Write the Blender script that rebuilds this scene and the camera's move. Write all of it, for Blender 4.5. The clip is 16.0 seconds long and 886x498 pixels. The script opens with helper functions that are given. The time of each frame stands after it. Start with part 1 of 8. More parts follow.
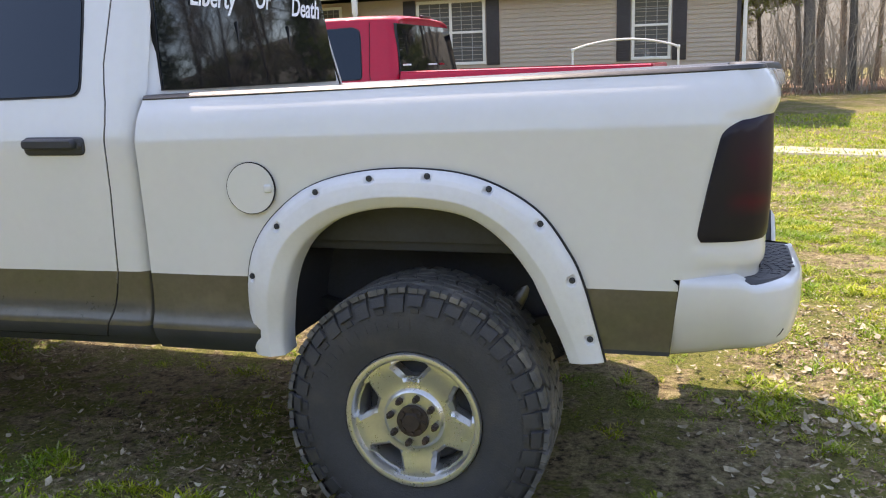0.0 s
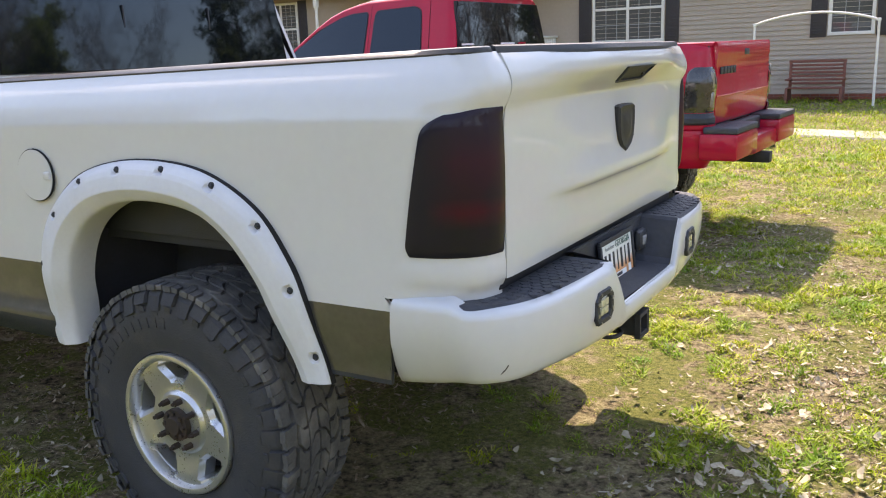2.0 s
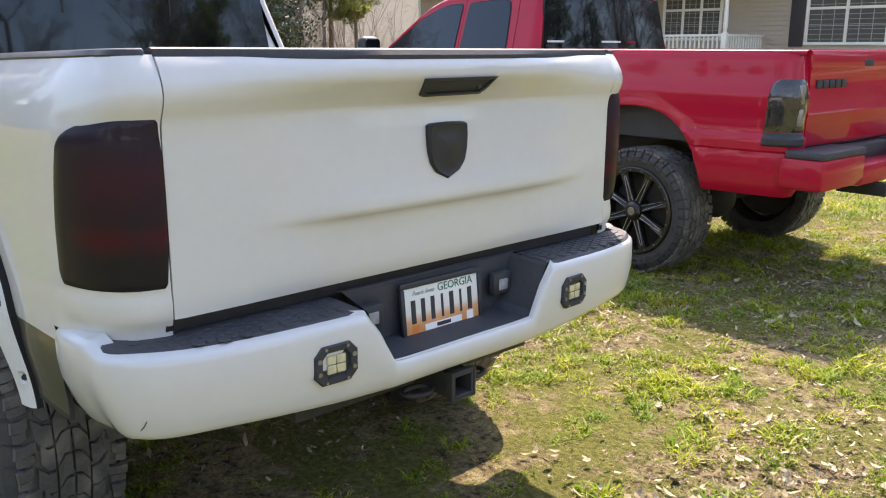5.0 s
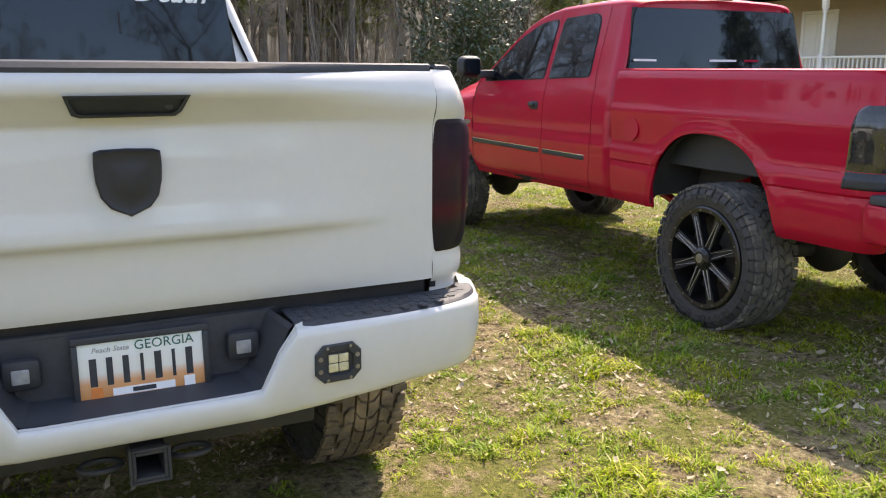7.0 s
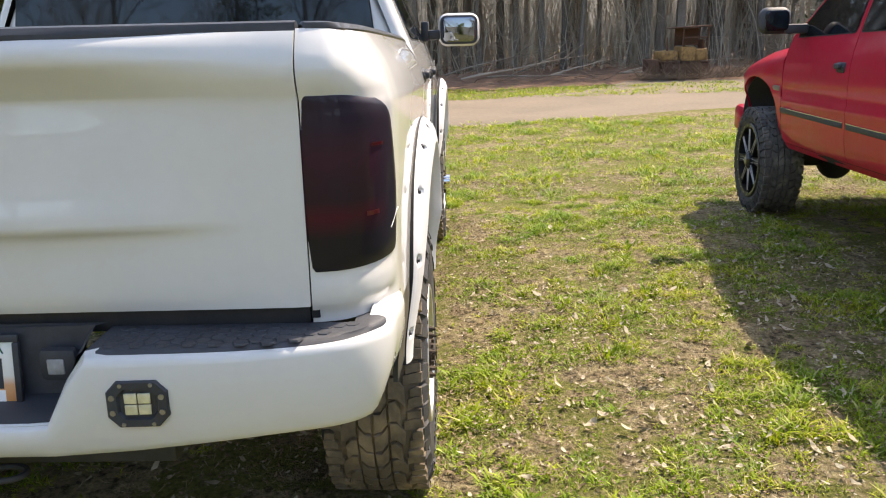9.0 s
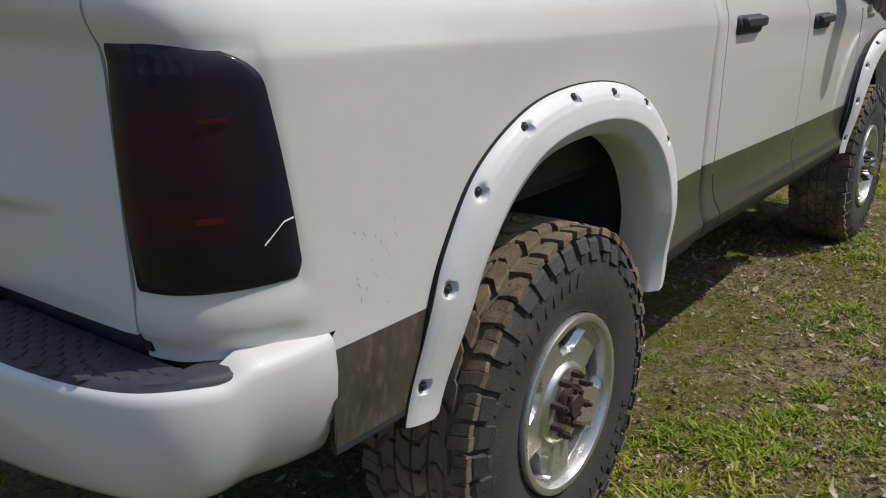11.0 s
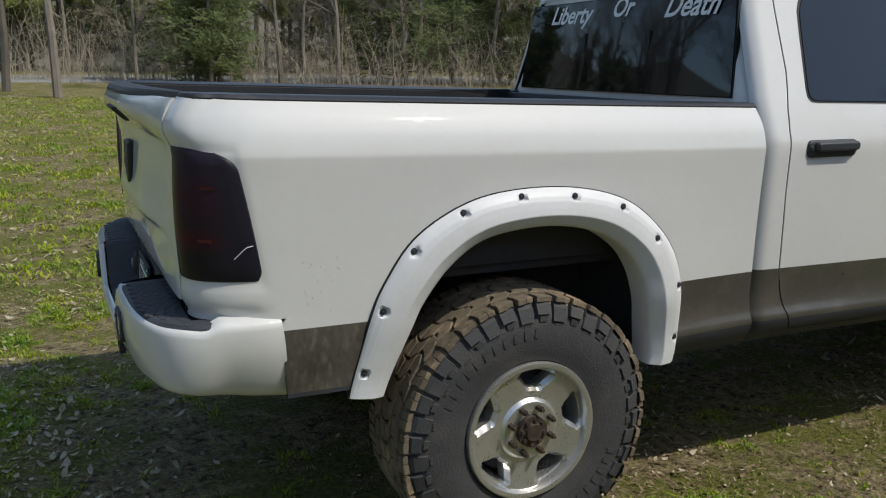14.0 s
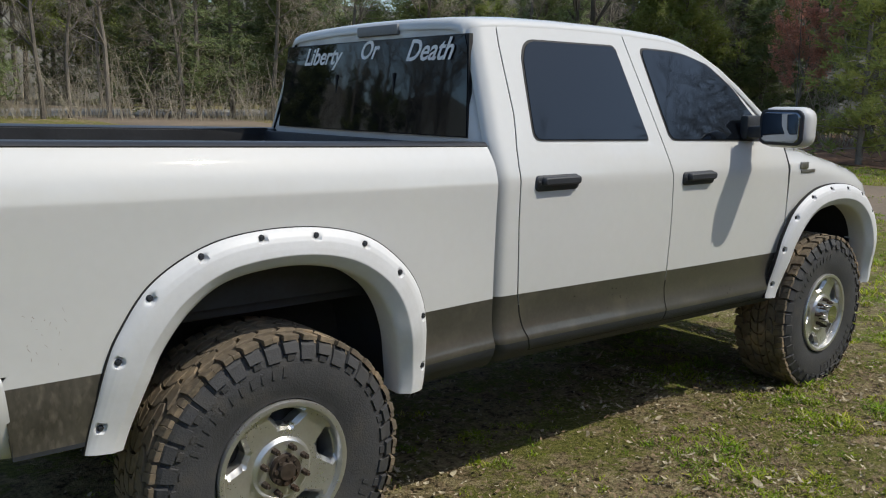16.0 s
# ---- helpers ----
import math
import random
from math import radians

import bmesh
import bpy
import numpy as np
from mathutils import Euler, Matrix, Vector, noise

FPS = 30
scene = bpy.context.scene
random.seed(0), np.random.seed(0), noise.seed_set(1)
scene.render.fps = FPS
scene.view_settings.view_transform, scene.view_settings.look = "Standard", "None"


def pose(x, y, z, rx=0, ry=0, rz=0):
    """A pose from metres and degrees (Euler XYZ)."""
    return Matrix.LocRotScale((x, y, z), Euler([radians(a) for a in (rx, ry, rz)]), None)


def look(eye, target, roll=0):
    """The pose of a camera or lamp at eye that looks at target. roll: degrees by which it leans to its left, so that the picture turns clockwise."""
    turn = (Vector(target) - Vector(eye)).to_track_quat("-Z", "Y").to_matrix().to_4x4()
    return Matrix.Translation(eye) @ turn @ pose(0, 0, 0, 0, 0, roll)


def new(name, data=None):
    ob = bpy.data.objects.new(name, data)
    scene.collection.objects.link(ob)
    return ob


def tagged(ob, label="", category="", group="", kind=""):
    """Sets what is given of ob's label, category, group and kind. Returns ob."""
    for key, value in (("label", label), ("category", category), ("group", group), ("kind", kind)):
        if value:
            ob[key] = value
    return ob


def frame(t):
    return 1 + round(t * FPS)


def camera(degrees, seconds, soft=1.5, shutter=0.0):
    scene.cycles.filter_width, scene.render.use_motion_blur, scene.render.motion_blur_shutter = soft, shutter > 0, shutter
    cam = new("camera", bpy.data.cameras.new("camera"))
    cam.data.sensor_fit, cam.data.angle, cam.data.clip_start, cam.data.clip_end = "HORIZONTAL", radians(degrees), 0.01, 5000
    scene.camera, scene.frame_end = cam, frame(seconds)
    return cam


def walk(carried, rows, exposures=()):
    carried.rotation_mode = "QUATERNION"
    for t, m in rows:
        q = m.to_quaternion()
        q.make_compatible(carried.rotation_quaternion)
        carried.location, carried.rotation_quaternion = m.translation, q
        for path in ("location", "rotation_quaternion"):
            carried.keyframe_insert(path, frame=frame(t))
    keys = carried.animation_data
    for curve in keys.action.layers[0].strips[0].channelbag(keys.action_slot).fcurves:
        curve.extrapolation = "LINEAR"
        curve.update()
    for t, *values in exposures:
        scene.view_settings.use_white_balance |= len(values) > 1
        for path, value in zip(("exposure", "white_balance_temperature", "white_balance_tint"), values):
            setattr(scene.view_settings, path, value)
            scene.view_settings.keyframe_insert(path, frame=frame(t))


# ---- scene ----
cam = camera(55.3, 16.0, soft=1.1)
PATH = [
    (0, (0.927, -3.681, 1.658), (0.368, -1.808, 1.236), -1.9),
    (0.5, (1.27, -3.441, 1.625), (0.639, -1.591, 1.204), -1.9),
    (1, (1.596, -3.24, 1.63), (0.855, -1.43, 1.208), -1.8),
    (1.5, (1.955, -3.054, 1.653), (1.052, -1.325, 1.213), -2.2),
    (2, (2.184, -2.811, 1.627), (1.159, -1.154, 1.173), -2.2),
    (2.5, (2.408, -2.566, 1.639), (1.277, -0.98, 1.185), -2.0),
    (3, (2.674, -2.42, 1.648), (1.417, -0.931, 1.202), -1.0),
    (3.5, (2.812, -2.343, 1.654), (1.475, -0.924, 1.206), -1.1),
    (4, (2.873, -2.238, 1.644), (1.498, -0.86, 1.186), -1.2),
    (4.5, (2.898, -1.976, 1.632), (1.523, -0.599, 1.168), -0.2),
    (5, (2.96, -1.66, 1.642), (1.54, -0.331, 1.176), 0.1),
    (5.2, (3.015, -1.523, 1.631), (1.562, -0.23, 1.166), 0.4),
    (7.3, (3.332, -0.022, 1.615), (1.533, 0.742, 1.191), -0.2),
    (7.5, (3.308, 0.104, 1.598), (1.48, 0.789, 1.164), -0.4),
    (8, (3.176, 0.469, 1.589), (1.307, 1.011, 1.125), -0.5),
    (8.5, (3.072, 0.83, 1.569), (1.149, 1.107, 1.093), -1.6),
    (9, (2.936, 1.188, 1.591), (0.997, 1.134, 1.105), -1.7),
    (9.5, (2.608, 1.448, 1.549), (0.708, 1.093, 1.037), -2.5),
    (10, (2.331, 1.662, 1.522), (0.507, 1.037, 0.99), -1.5),
    (12.3, (1.562, 2.575, 1.631), (0.482, 0.972, 1.117), -0.8),
    (12.5, (1.589, 2.699, 1.645), (0.547, 1.059, 1.174), -0.4),
    (13, (1.666, 2.982, 1.692), (0.686, 1.292, 1.264), 0.2),
    (13.5, (1.594, 3.197, 1.692), (0.691, 1.46, 1.282), 0.6),
    (14, (1.466, 3.398, 1.701), (0.638, 1.625, 1.284), 0.5),
    (14.5, (1.408, 3.479, 1.7), (0.591, 1.704, 1.275), -0.6),
    (15, (1.381, 3.518, 1.707), (0.468, 1.788, 1.293), -0.7),
    (15.5, (1.37, 3.527, 1.719), (0.262, 1.902, 1.357), 0.3),
    (16, (1.356, 3.537, 1.739), (0.11, 2.01, 1.4), 0.7),
]
walk(cam, [(t, look(eye, target, roll)) for t, eye, target, roll in PATH], exposures=[(0.0, 2.0, 8020, 20), (5.0, 1.94, 8120, 19), (7.5, 1.84, 8150, 17), (9.0, 1.65, 8000, 15), (9.5, 1.335, 7800, 12), (10.0, 0.87, 7450, 12), (12.5, 0.2, 6900, 7), (16.0, 0.34, 6880, 7)])

# ---- world and sun ----
SUN_WAY = Vector((0.50, -0.57, -1.0)).normalized()      # the way the sunlight travels
up_sun = -SUN_WAY
world = bpy.data.worlds.new("world")
scene.world = world
world.use_nodes = True
wn = world.node_tree
sky = wn.nodes.new("ShaderNodeTexSky")
sky.sky_type = "NISHITA"
sky.sun_disc = False
sky.sun_elevation = math.asin(up_sun.z)
sky.sun_rotation = math.atan2(up_sun.x, up_sun.y)
sky.air_density, sky.dust_density, sky.ozone_density = 1.0, 0.8, 1.0
wn.links.new(sky.outputs[0], wn.nodes["Background"].inputs[0])
wn.nodes["Background"].inputs[1].default_value = 0.15
sun_data = bpy.data.lights.new("sun", "SUN")
sun_data.energy, sun_data.angle, sun_data.color = 2.65, radians(0.55), (1.0, 0.95, 0.87)
sun = new("sun", sun_data)
sun.matrix_world = Matrix.Translation((0, 0, 30)) @ SUN_WAY.to_track_quat("-Z", "Y").to_matrix().to_4x4()


# ---- materials ----
def nodes_of(m):
    return m.node_tree.nodes, m.node_tree.links


def mat(name, col, rough=0.5, metal=0.0, coat=0.0, vary=0.12, scale=6.0, fine=60.0, bump=0.0, bump_scale=80.0, col2=None, spec=None, stretch=(1, 1, 1), by_object=0.0, dirt=0.0, dirt_col=(0.2, 0.15, 0.1)):
    """Painted or plain surface: two scales of noise in colour and roughness, fine relief, patches of dirt."""
    m = bpy.data.materials.new(name)
    m.use_nodes = True
    n, l = nodes_of(m)
    p = n["Principled BSDF"]
    tc = n.new("ShaderNodeTexCoord")
    mp = n.new("ShaderNodeMapping")
    mp.inputs["Scale"].default_value = stretch
    l.new(tc.outputs["Object"], mp.inputs[0])
    big, small = n.new("ShaderNodeTexNoise"), n.new("ShaderNodeTexNoise")
    for t, s in ((big, scale), (small, fine)):
        t.inputs["Scale"].default_value = s
        t.inputs["Detail"].default_value = 5
        l.new(mp.outputs[0], t.inputs[0])
    add = n.new("ShaderNodeMath")
    add.operation = "ADD"
    l.new(big.outputs[0], add.inputs[0])
    l.new(small.outputs[0], add.inputs[1])
    ramp = n.new("ShaderNodeMapRange")
    ramp.inputs[1].default_value, ramp.inputs[2].default_value = 0.65, 1.35
    l.new(add.outputs[0], ramp.inputs[0])
    fac = ramp.outputs[0]
    mix = n.new("ShaderNodeMix")
    mix.data_type = "RGBA"
    a = col if col2 else [c * (1 - vary) for c in col]
    b = col2 if col2 else [min(1, c * (1 + vary)) for c in col]
    mix.inputs[6].default_value, mix.inputs[7].default_value = (*a, 1), (*b, 1)
    l.new(fac, mix.inputs[0])
    out = mix.outputs[2]
    if by_object:
        oi = n.new("ShaderNodeObjectInfo")
        hv = n.new("ShaderNodeHueSaturation")
        mr = n.new("ShaderNodeMapRange")
        mr.inputs[3].default_value, mr.inputs[4].default_value = 1 - by_object, 1 + by_object
        l.new(oi.outputs["Random"], mr.inputs[0])
        l.new(mr.outputs[0], hv.inputs["Value"])
        l.new(out, hv.inputs["Color"])
        out = hv.outputs[0]
    if dirt:
        dn = n.new("ShaderNodeTexNoise")
        dn.inputs["Scale"].default_value, dn.inputs["Detail"].default_value = 9.0, 8
        l.new(mp.outputs[0], dn.inputs[0])
        dr = n.new("ShaderNodeMapRange")
        dr.inputs[1].default_value, dr.inputs[2].default_value, dr.inputs[4].default_value = 0.5, 0.72, dirt
        l.new(dn.outputs[0], dr.inputs[0])
        dm = n.new("ShaderNodeMix")
        dm.data_type = "RGBA"
        dm.inputs[7].default_value = (*dirt_col, 1)
        l.new(dr.outputs[0], dm.inputs[0])
        l.new(out, dm.inputs[6])
        out = dm.outputs[2]
    l.new(out, p.inputs["Base Color"])
    rr = n.new("ShaderNodeMapRange")
    rr.inputs[3].default_value, rr.inputs[4].default_value = max(0.02, rough * 0.85), min(1, rough * 1.15)
    l.new(fac, rr.inputs[0])
    l.new(rr.outputs[0], p.inputs["Roughness"])
    p.inputs["Metallic"].default_value = metal
    p.inputs["Coat Weight"].default_value = coat
    p.inputs["Coat Roughness"].default_value = 0.04
    if spec is not None:
        p.inputs["Specular IOR Level"].default_value = spec
    if bump:
        bn = n.new("ShaderNodeTexNoise")
        bn.inputs["Scale"].default_value, bn.inputs["Detail"].default_value = bump_scale, 4
        l.new(mp.outputs[0], bn.inputs[0])
        bp = n.new("ShaderNodeBump")
        bp.inputs["Strength"].default_value, bp.inputs["Distance"].default_value = bump, 0.01
        l.new(bn.outputs[0], bp.inputs["Height"])
        l.new(bp.outputs[0], p.inputs["Normal"])
    return m


WHITE = mat("white_paint", (0.61, 0.615, 0.61), 0.55, coat=1.0, vary=0.02, scale=2.0, fine=30, spec=0.2, dirt=0.05, dirt_col=(0.5, 0.47, 0.42))
WHITE.node_tree.nodes["Principled BSDF"].inputs["Coat Roughness"].default_value = 0.035
TAUPE = mat("taupe_metallic_paint", (0.092, 0.087, 0.073), 0.32, metal=0.35, coat=0.4, vary=0.12, scale=3, dirt=0.25, dirt_col=(0.22, 0.19, 0.15))
TAUPE_SCUFFED = mat("scuffed_taupe_paint", (0.075, 0.068, 0.054), 0.6, metal=0.1, coat=0.0, vary=0.35, scale=2, fine=14, stretch=(5, 5, 2.2), dirt=0.45, dirt_col=(0.22, 0.19, 0.15))
FLARE = mat("satin_white_plastic", (0.65, 0.66, 0.68), 0.5, vary=0.04, scale=4, dirt=0.12, dirt_col=(0.45, 0.41, 0.34), bump=0.05, bump_scale=300)
BLACK = mat("black_plastic", (0.028, 0.032, 0.040), 0.55, vary=0.3, scale=8, bump=0.15, bump_scale=400)
PAD = mat("dark_grey_step_plastic", (0.040, 0.044, 0.054), 0.6, vary=0.3, scale=8, bump=0.2, bump_scale=500, dirt=0.2, dirt_col=(0.10, 0.09, 0.08))
CAP = mat("satin_black_rail_cap", (0.03, 0.031, 0.034), 0.34, vary=0.2, scale=6, bump=0.1, bump_scale=300)
GAP = mat("shadow_gap_rubber", (0.008, 0.008, 0.009), 0.8, vary=0.2)
LINER = mat("wheelhouse_liner", (0.048, 0.051, 0.060), 0.8, vary=0.3, scale=6, dirt=0.3, dirt_col=(0.04, 0.035, 0.03))
RUBBER = mat("tyre_rubber", (0.042, 0.043, 0.047), 0.72, vary=0.25, scale=7, bump=0.25, bump_scale=150, dirt=0.4, dirt_col=(0.09, 0.08, 0.066))
TREAD = mat("muddy_tread_rubber", (0.135, 0.108, 0.078), 0.85, vary=0.3, scale=5, bump=0.3, bump_scale=120, dirt=0.95, dirt_col=(0.34, 0.255, 0.165))
TREAD_DRY = mat("dusty_tread_rubber", (0.085, 0.084, 0.083), 0.8, vary=0.3, scale=5, bump=0.3, bump_scale=120, dirt=0.7, dirt_col=(0.25, 0.232, 0.208))
ALLOY = mat("brushed_aluminium", (0.60, 0.60, 0.59), 0.30, metal=0.8, vary=0.07, scale=10, fine=120, dirt=0.15, dirt_col=(0.3, 0.27, 0.22))
RUST = mat("rusty_hub_steel", (0.06, 0.045, 0.035), 0.7, metal=0.4, vary=0.3, scale=30, dirt=0.5, dirt_col=(0.11, 0.06, 0.035))
STEEL = mat("dull_steel", (0.30, 0.29, 0.27), 0.45, metal=0.8, vary=0.2, scale=20, dirt=0.3, dirt_col=(0.12, 0.08, 0.05))
CHROME = mat("chrome", (0.75, 0.75, 0.75), 0.08, metal=1.0, vary=0.03)
FRAME = mat("dirty_frame_steel", (0.032, 0.033, 0.036), 0.7, vary=0.4, scale=9, dirt=0.5, dirt_col=(0.06, 0.045, 0.035))
LAMP_RED = mat("red_reflector_under_smoke", (0.06, 0.003, 0.007), 0.35, coat=0.2, vary=0.5, scale=5)
LETTER = mat("white_vinyl", (0.86, 0.86, 0.86), 0.5, vary=0.03)
SEAL = mat("window_seal", (0.012, 0.012, 0.013), 0.6, vary=0.2)


def glass_mat(name, col, rough=0.03):
    m = mat(name, col, rough, coat=0.0, vary=0.15, scale=2)
    p = m.node_tree.nodes["Principled BSDF"]
    p.inputs["IOR"].default_value = 1.5
    p.inputs["Specular Tint"].default_value = (0.68, 0.84, 1.0, 1)
    return m


TINT = glass_mat("tinted_glass", (0.004, 0.005, 0.007))
PANE = glass_mat("window_glass", (0.10, 0.10, 0.097))
MIRROR = mat("mirror_glass", (0.22, 0.25, 0.29), 0.02, metal=1.0, vary=0.02)


# ---- small mesh tools ----
def finish(name, verts, faces, materials, parent=None, label="", smooth=True, idx=None, angle=0.7):
    me = bpy.data.meshes.new(name)
    me.from_pydata([tuple(v) for v in verts], [], faces)
    for m in (materials if isinstance(materials, (list, tuple)) else [materials]):
        me.materials.append(m)
    if idx is not None:
        me.polygons.foreach_set("material_index", idx)
    bm = bmesh.new()
    bm.from_mesh(me)
    bmesh.ops.remove_doubles(bm, verts=bm.verts, dist=1e-5)
    bmesh.ops.dissolve_degenerate(bm, dist=1e-5, edges=bm.edges)
    bmesh.ops.recalc_face_normals(bm, faces=bm.faces)
    for f in bm.faces:
        f.smooth = smooth
    if smooth:
        for e in bm.edges:
            if len(e.link_faces) == 2 and e.calc_face_angle(0) > angle:
                e.smooth = False
    bm.to_mesh(me)
    bm.free()
    ob = new(name, me)
    if parent is not None:
        ob.parent = parent
    if label:
        tagged(ob, label)
    return ob


def part(name, bm, material, parent, label="", smooth=True):
    """Links a bmesh as one mesh object under a thing or a part."""
    me = bpy.data.meshes.new(name)
    bmesh.ops.recalc_face_normals(bm, faces=bm.faces)
    for f in bm.faces:
        f.smooth = smooth
    if smooth:
        for e in bm.edges:
            if len(e.link_faces) == 2 and e.calc_face_angle(0) > 0.6:
                e.smooth = False
    bm.to_mesh(me)
    bm.free()
    me.materials.append(material)
    ob = new(name, me)
    ob.parent = parent
    if label:
        tagged(ob, label)
    return ob


def thing(name, m, label, category, group="", kind=""):
    ob = new(name)
    ob.empty_display_size = 0.2
    ob.matrix_world = m
    return tagged(ob, label, category, group, kind)


def box(bm, lo, hi, bevel=0.0, m=None, seg=2):
    lo, hi = Vector(lo), Vector(hi)
    r = bmesh.ops.create_cube(bm, size=1.0, matrix=Matrix.Translation((lo + hi) / 2) @ Matrix.Diagonal((*(hi - lo), 1)))
    if bevel:
        es = {e for v in r["verts"] for e in v.link_edges}
        out = bmesh.ops.bevel(bm, geom=list(es), offset=bevel, segments=seg, profile=0.5, affect="EDGES")
        vs = {v for f in out["faces"] for v in f.verts} | {v for v in r["verts"] if v.is_valid}
    else:
        vs = set(r["verts"])
    if m is not None:
        bmesh.ops.transform(bm, matrix=m, verts=list(vs))
    return bm


def boxed(lo, hi, bevel=0.0, m=None):
    return box(bmesh.new(), lo, hi, bevel, m)


def cyl(bm, a, b, r, r2=None, seg=16):
    a, b = Vector(a), Vector(b)
    d = b - a
    q = d.to_track_quat("Z", "Y").to_matrix().to_4x4()
    bmesh.ops.create_cone(bm, cap_ends=True, segments=seg, radius1=r, radius2=r if r2 is None else r2, depth=d.length, matrix=Matrix.Translation((a + b) / 2) @ q)
    return bm


def spline(pts, n):
    """n points along a smooth curve through pts."""
    pts = [Vector(p) for p in pts]
    ext = [2 * pts[0] - pts[1]] + pts + [2 * pts[-1] - pts[-2]]
    out = []
    for k in range(n):
        t = k / (n - 1) * (len(pts) - 1)
        i = min(int(t), len(pts) - 2)
        f = t - i
        p0, p1, p2, p3 = ext[i:i + 4]
        out.append(0.5 * (2 * p1 + (p2 - p0) * f + (2 * p0 - 5 * p1 + 4 * p2 - p3) * f * f + (3 * p1 - p0 - 3 * p2 + p3) * f ** 3))
    return out


def tab(table, x):
    """A value read off a table of (x, value), straight between its entries."""
    if x <= table[0][0]:
        return table[0][1]
    for (a, va), (b, vb) in zip(table, table[1:]):
        if x <= b:
            return va + (vb - va) * (x - a) / (b - a) if b > a else vb
    return table[-1][1]


def soft(a, b, x):
    t = max(0.0, min(1.0, (x - a) / (b - a)))
    return t * t * (3 - 2 * t)


def sheet(name, rows, materials, parent, label="", back=(0, 0, 0), idx=None, smooth=True, close=True):
    """A skin over a grid of points (rows of equal length), with a back at an offset, closed round its rim."""
    nu, nv = len(rows), len(rows[0])
    verts = [Vector(p) for r in rows for p in r]
    faces, mi = [], []
    for i in range(nu - 1):
        for j in range(nv - 1):
            faces.append((i * nv + j, (i + 1) * nv + j, (i + 1) * nv + j + 1, i * nv + j + 1))
            mi.append(idx(i, j) if idx else 0)
    if close and Vector(back).length > 0:
        n = len(verts)
        verts += [v + Vector(back) for v in verts]
        for f in list(faces):
            faces.append(tuple(n + k for k in reversed(f)))
        mi += mi
        rim = [i * nv for i in range(nu)] + [(nu - 1) * nv + j for j in range(1, nv)] + [i * nv + nv - 1 for i in range(nu - 2, -1, -1)] + [j for j in range(nv - 2, 0, -1)]
        for a, b in zip(rim, rim[1:] + rim[:1]):
            faces.append((a, b, b + n, a + n))
            mi.append(idx(min(a // nv, nu - 2), min(a % nv, nv - 2)) if idx else 0)
    return finish(name, verts, faces, materials, parent, label, smooth, mi)


def words(text, size, material, parent, m, name="lettering", thick=0.001, label="", shear=0.0, bold=0.0):
    cu = bpy.data.curves.new(name, "FONT")
    cu.body, cu.size, cu.extrude, cu.align_x, cu.shear = text, size, thick, "CENTER", shear
    cu.resolution_u, cu.offset = 3, bold
    tmp = bpy.data.objects.new("tmp", cu)
    me = bpy.data.meshes.new_from_object(tmp)
    bpy.data.objects.remove(tmp)
    me.materials.append(material)
    ob = new(name, me)
    ob.parent = parent
    ob.matrix_local = m
    if label:
        tagged(ob, label)
    return ob


# ---- wheels ----
def lathe(name, profile, material, parent, seg=72, label="", axis_y=True):
    """A body of revolution round the y axis; profile: (radius, y)."""
    rows = []
    for k in range(seg + 1):
        a = 2 * math.pi * k / seg
        rows.append([(r * math.cos(a), y, r * math.sin(a)) for r, y in profile])
    return sheet(name, rows, material, parent, label, close=False)


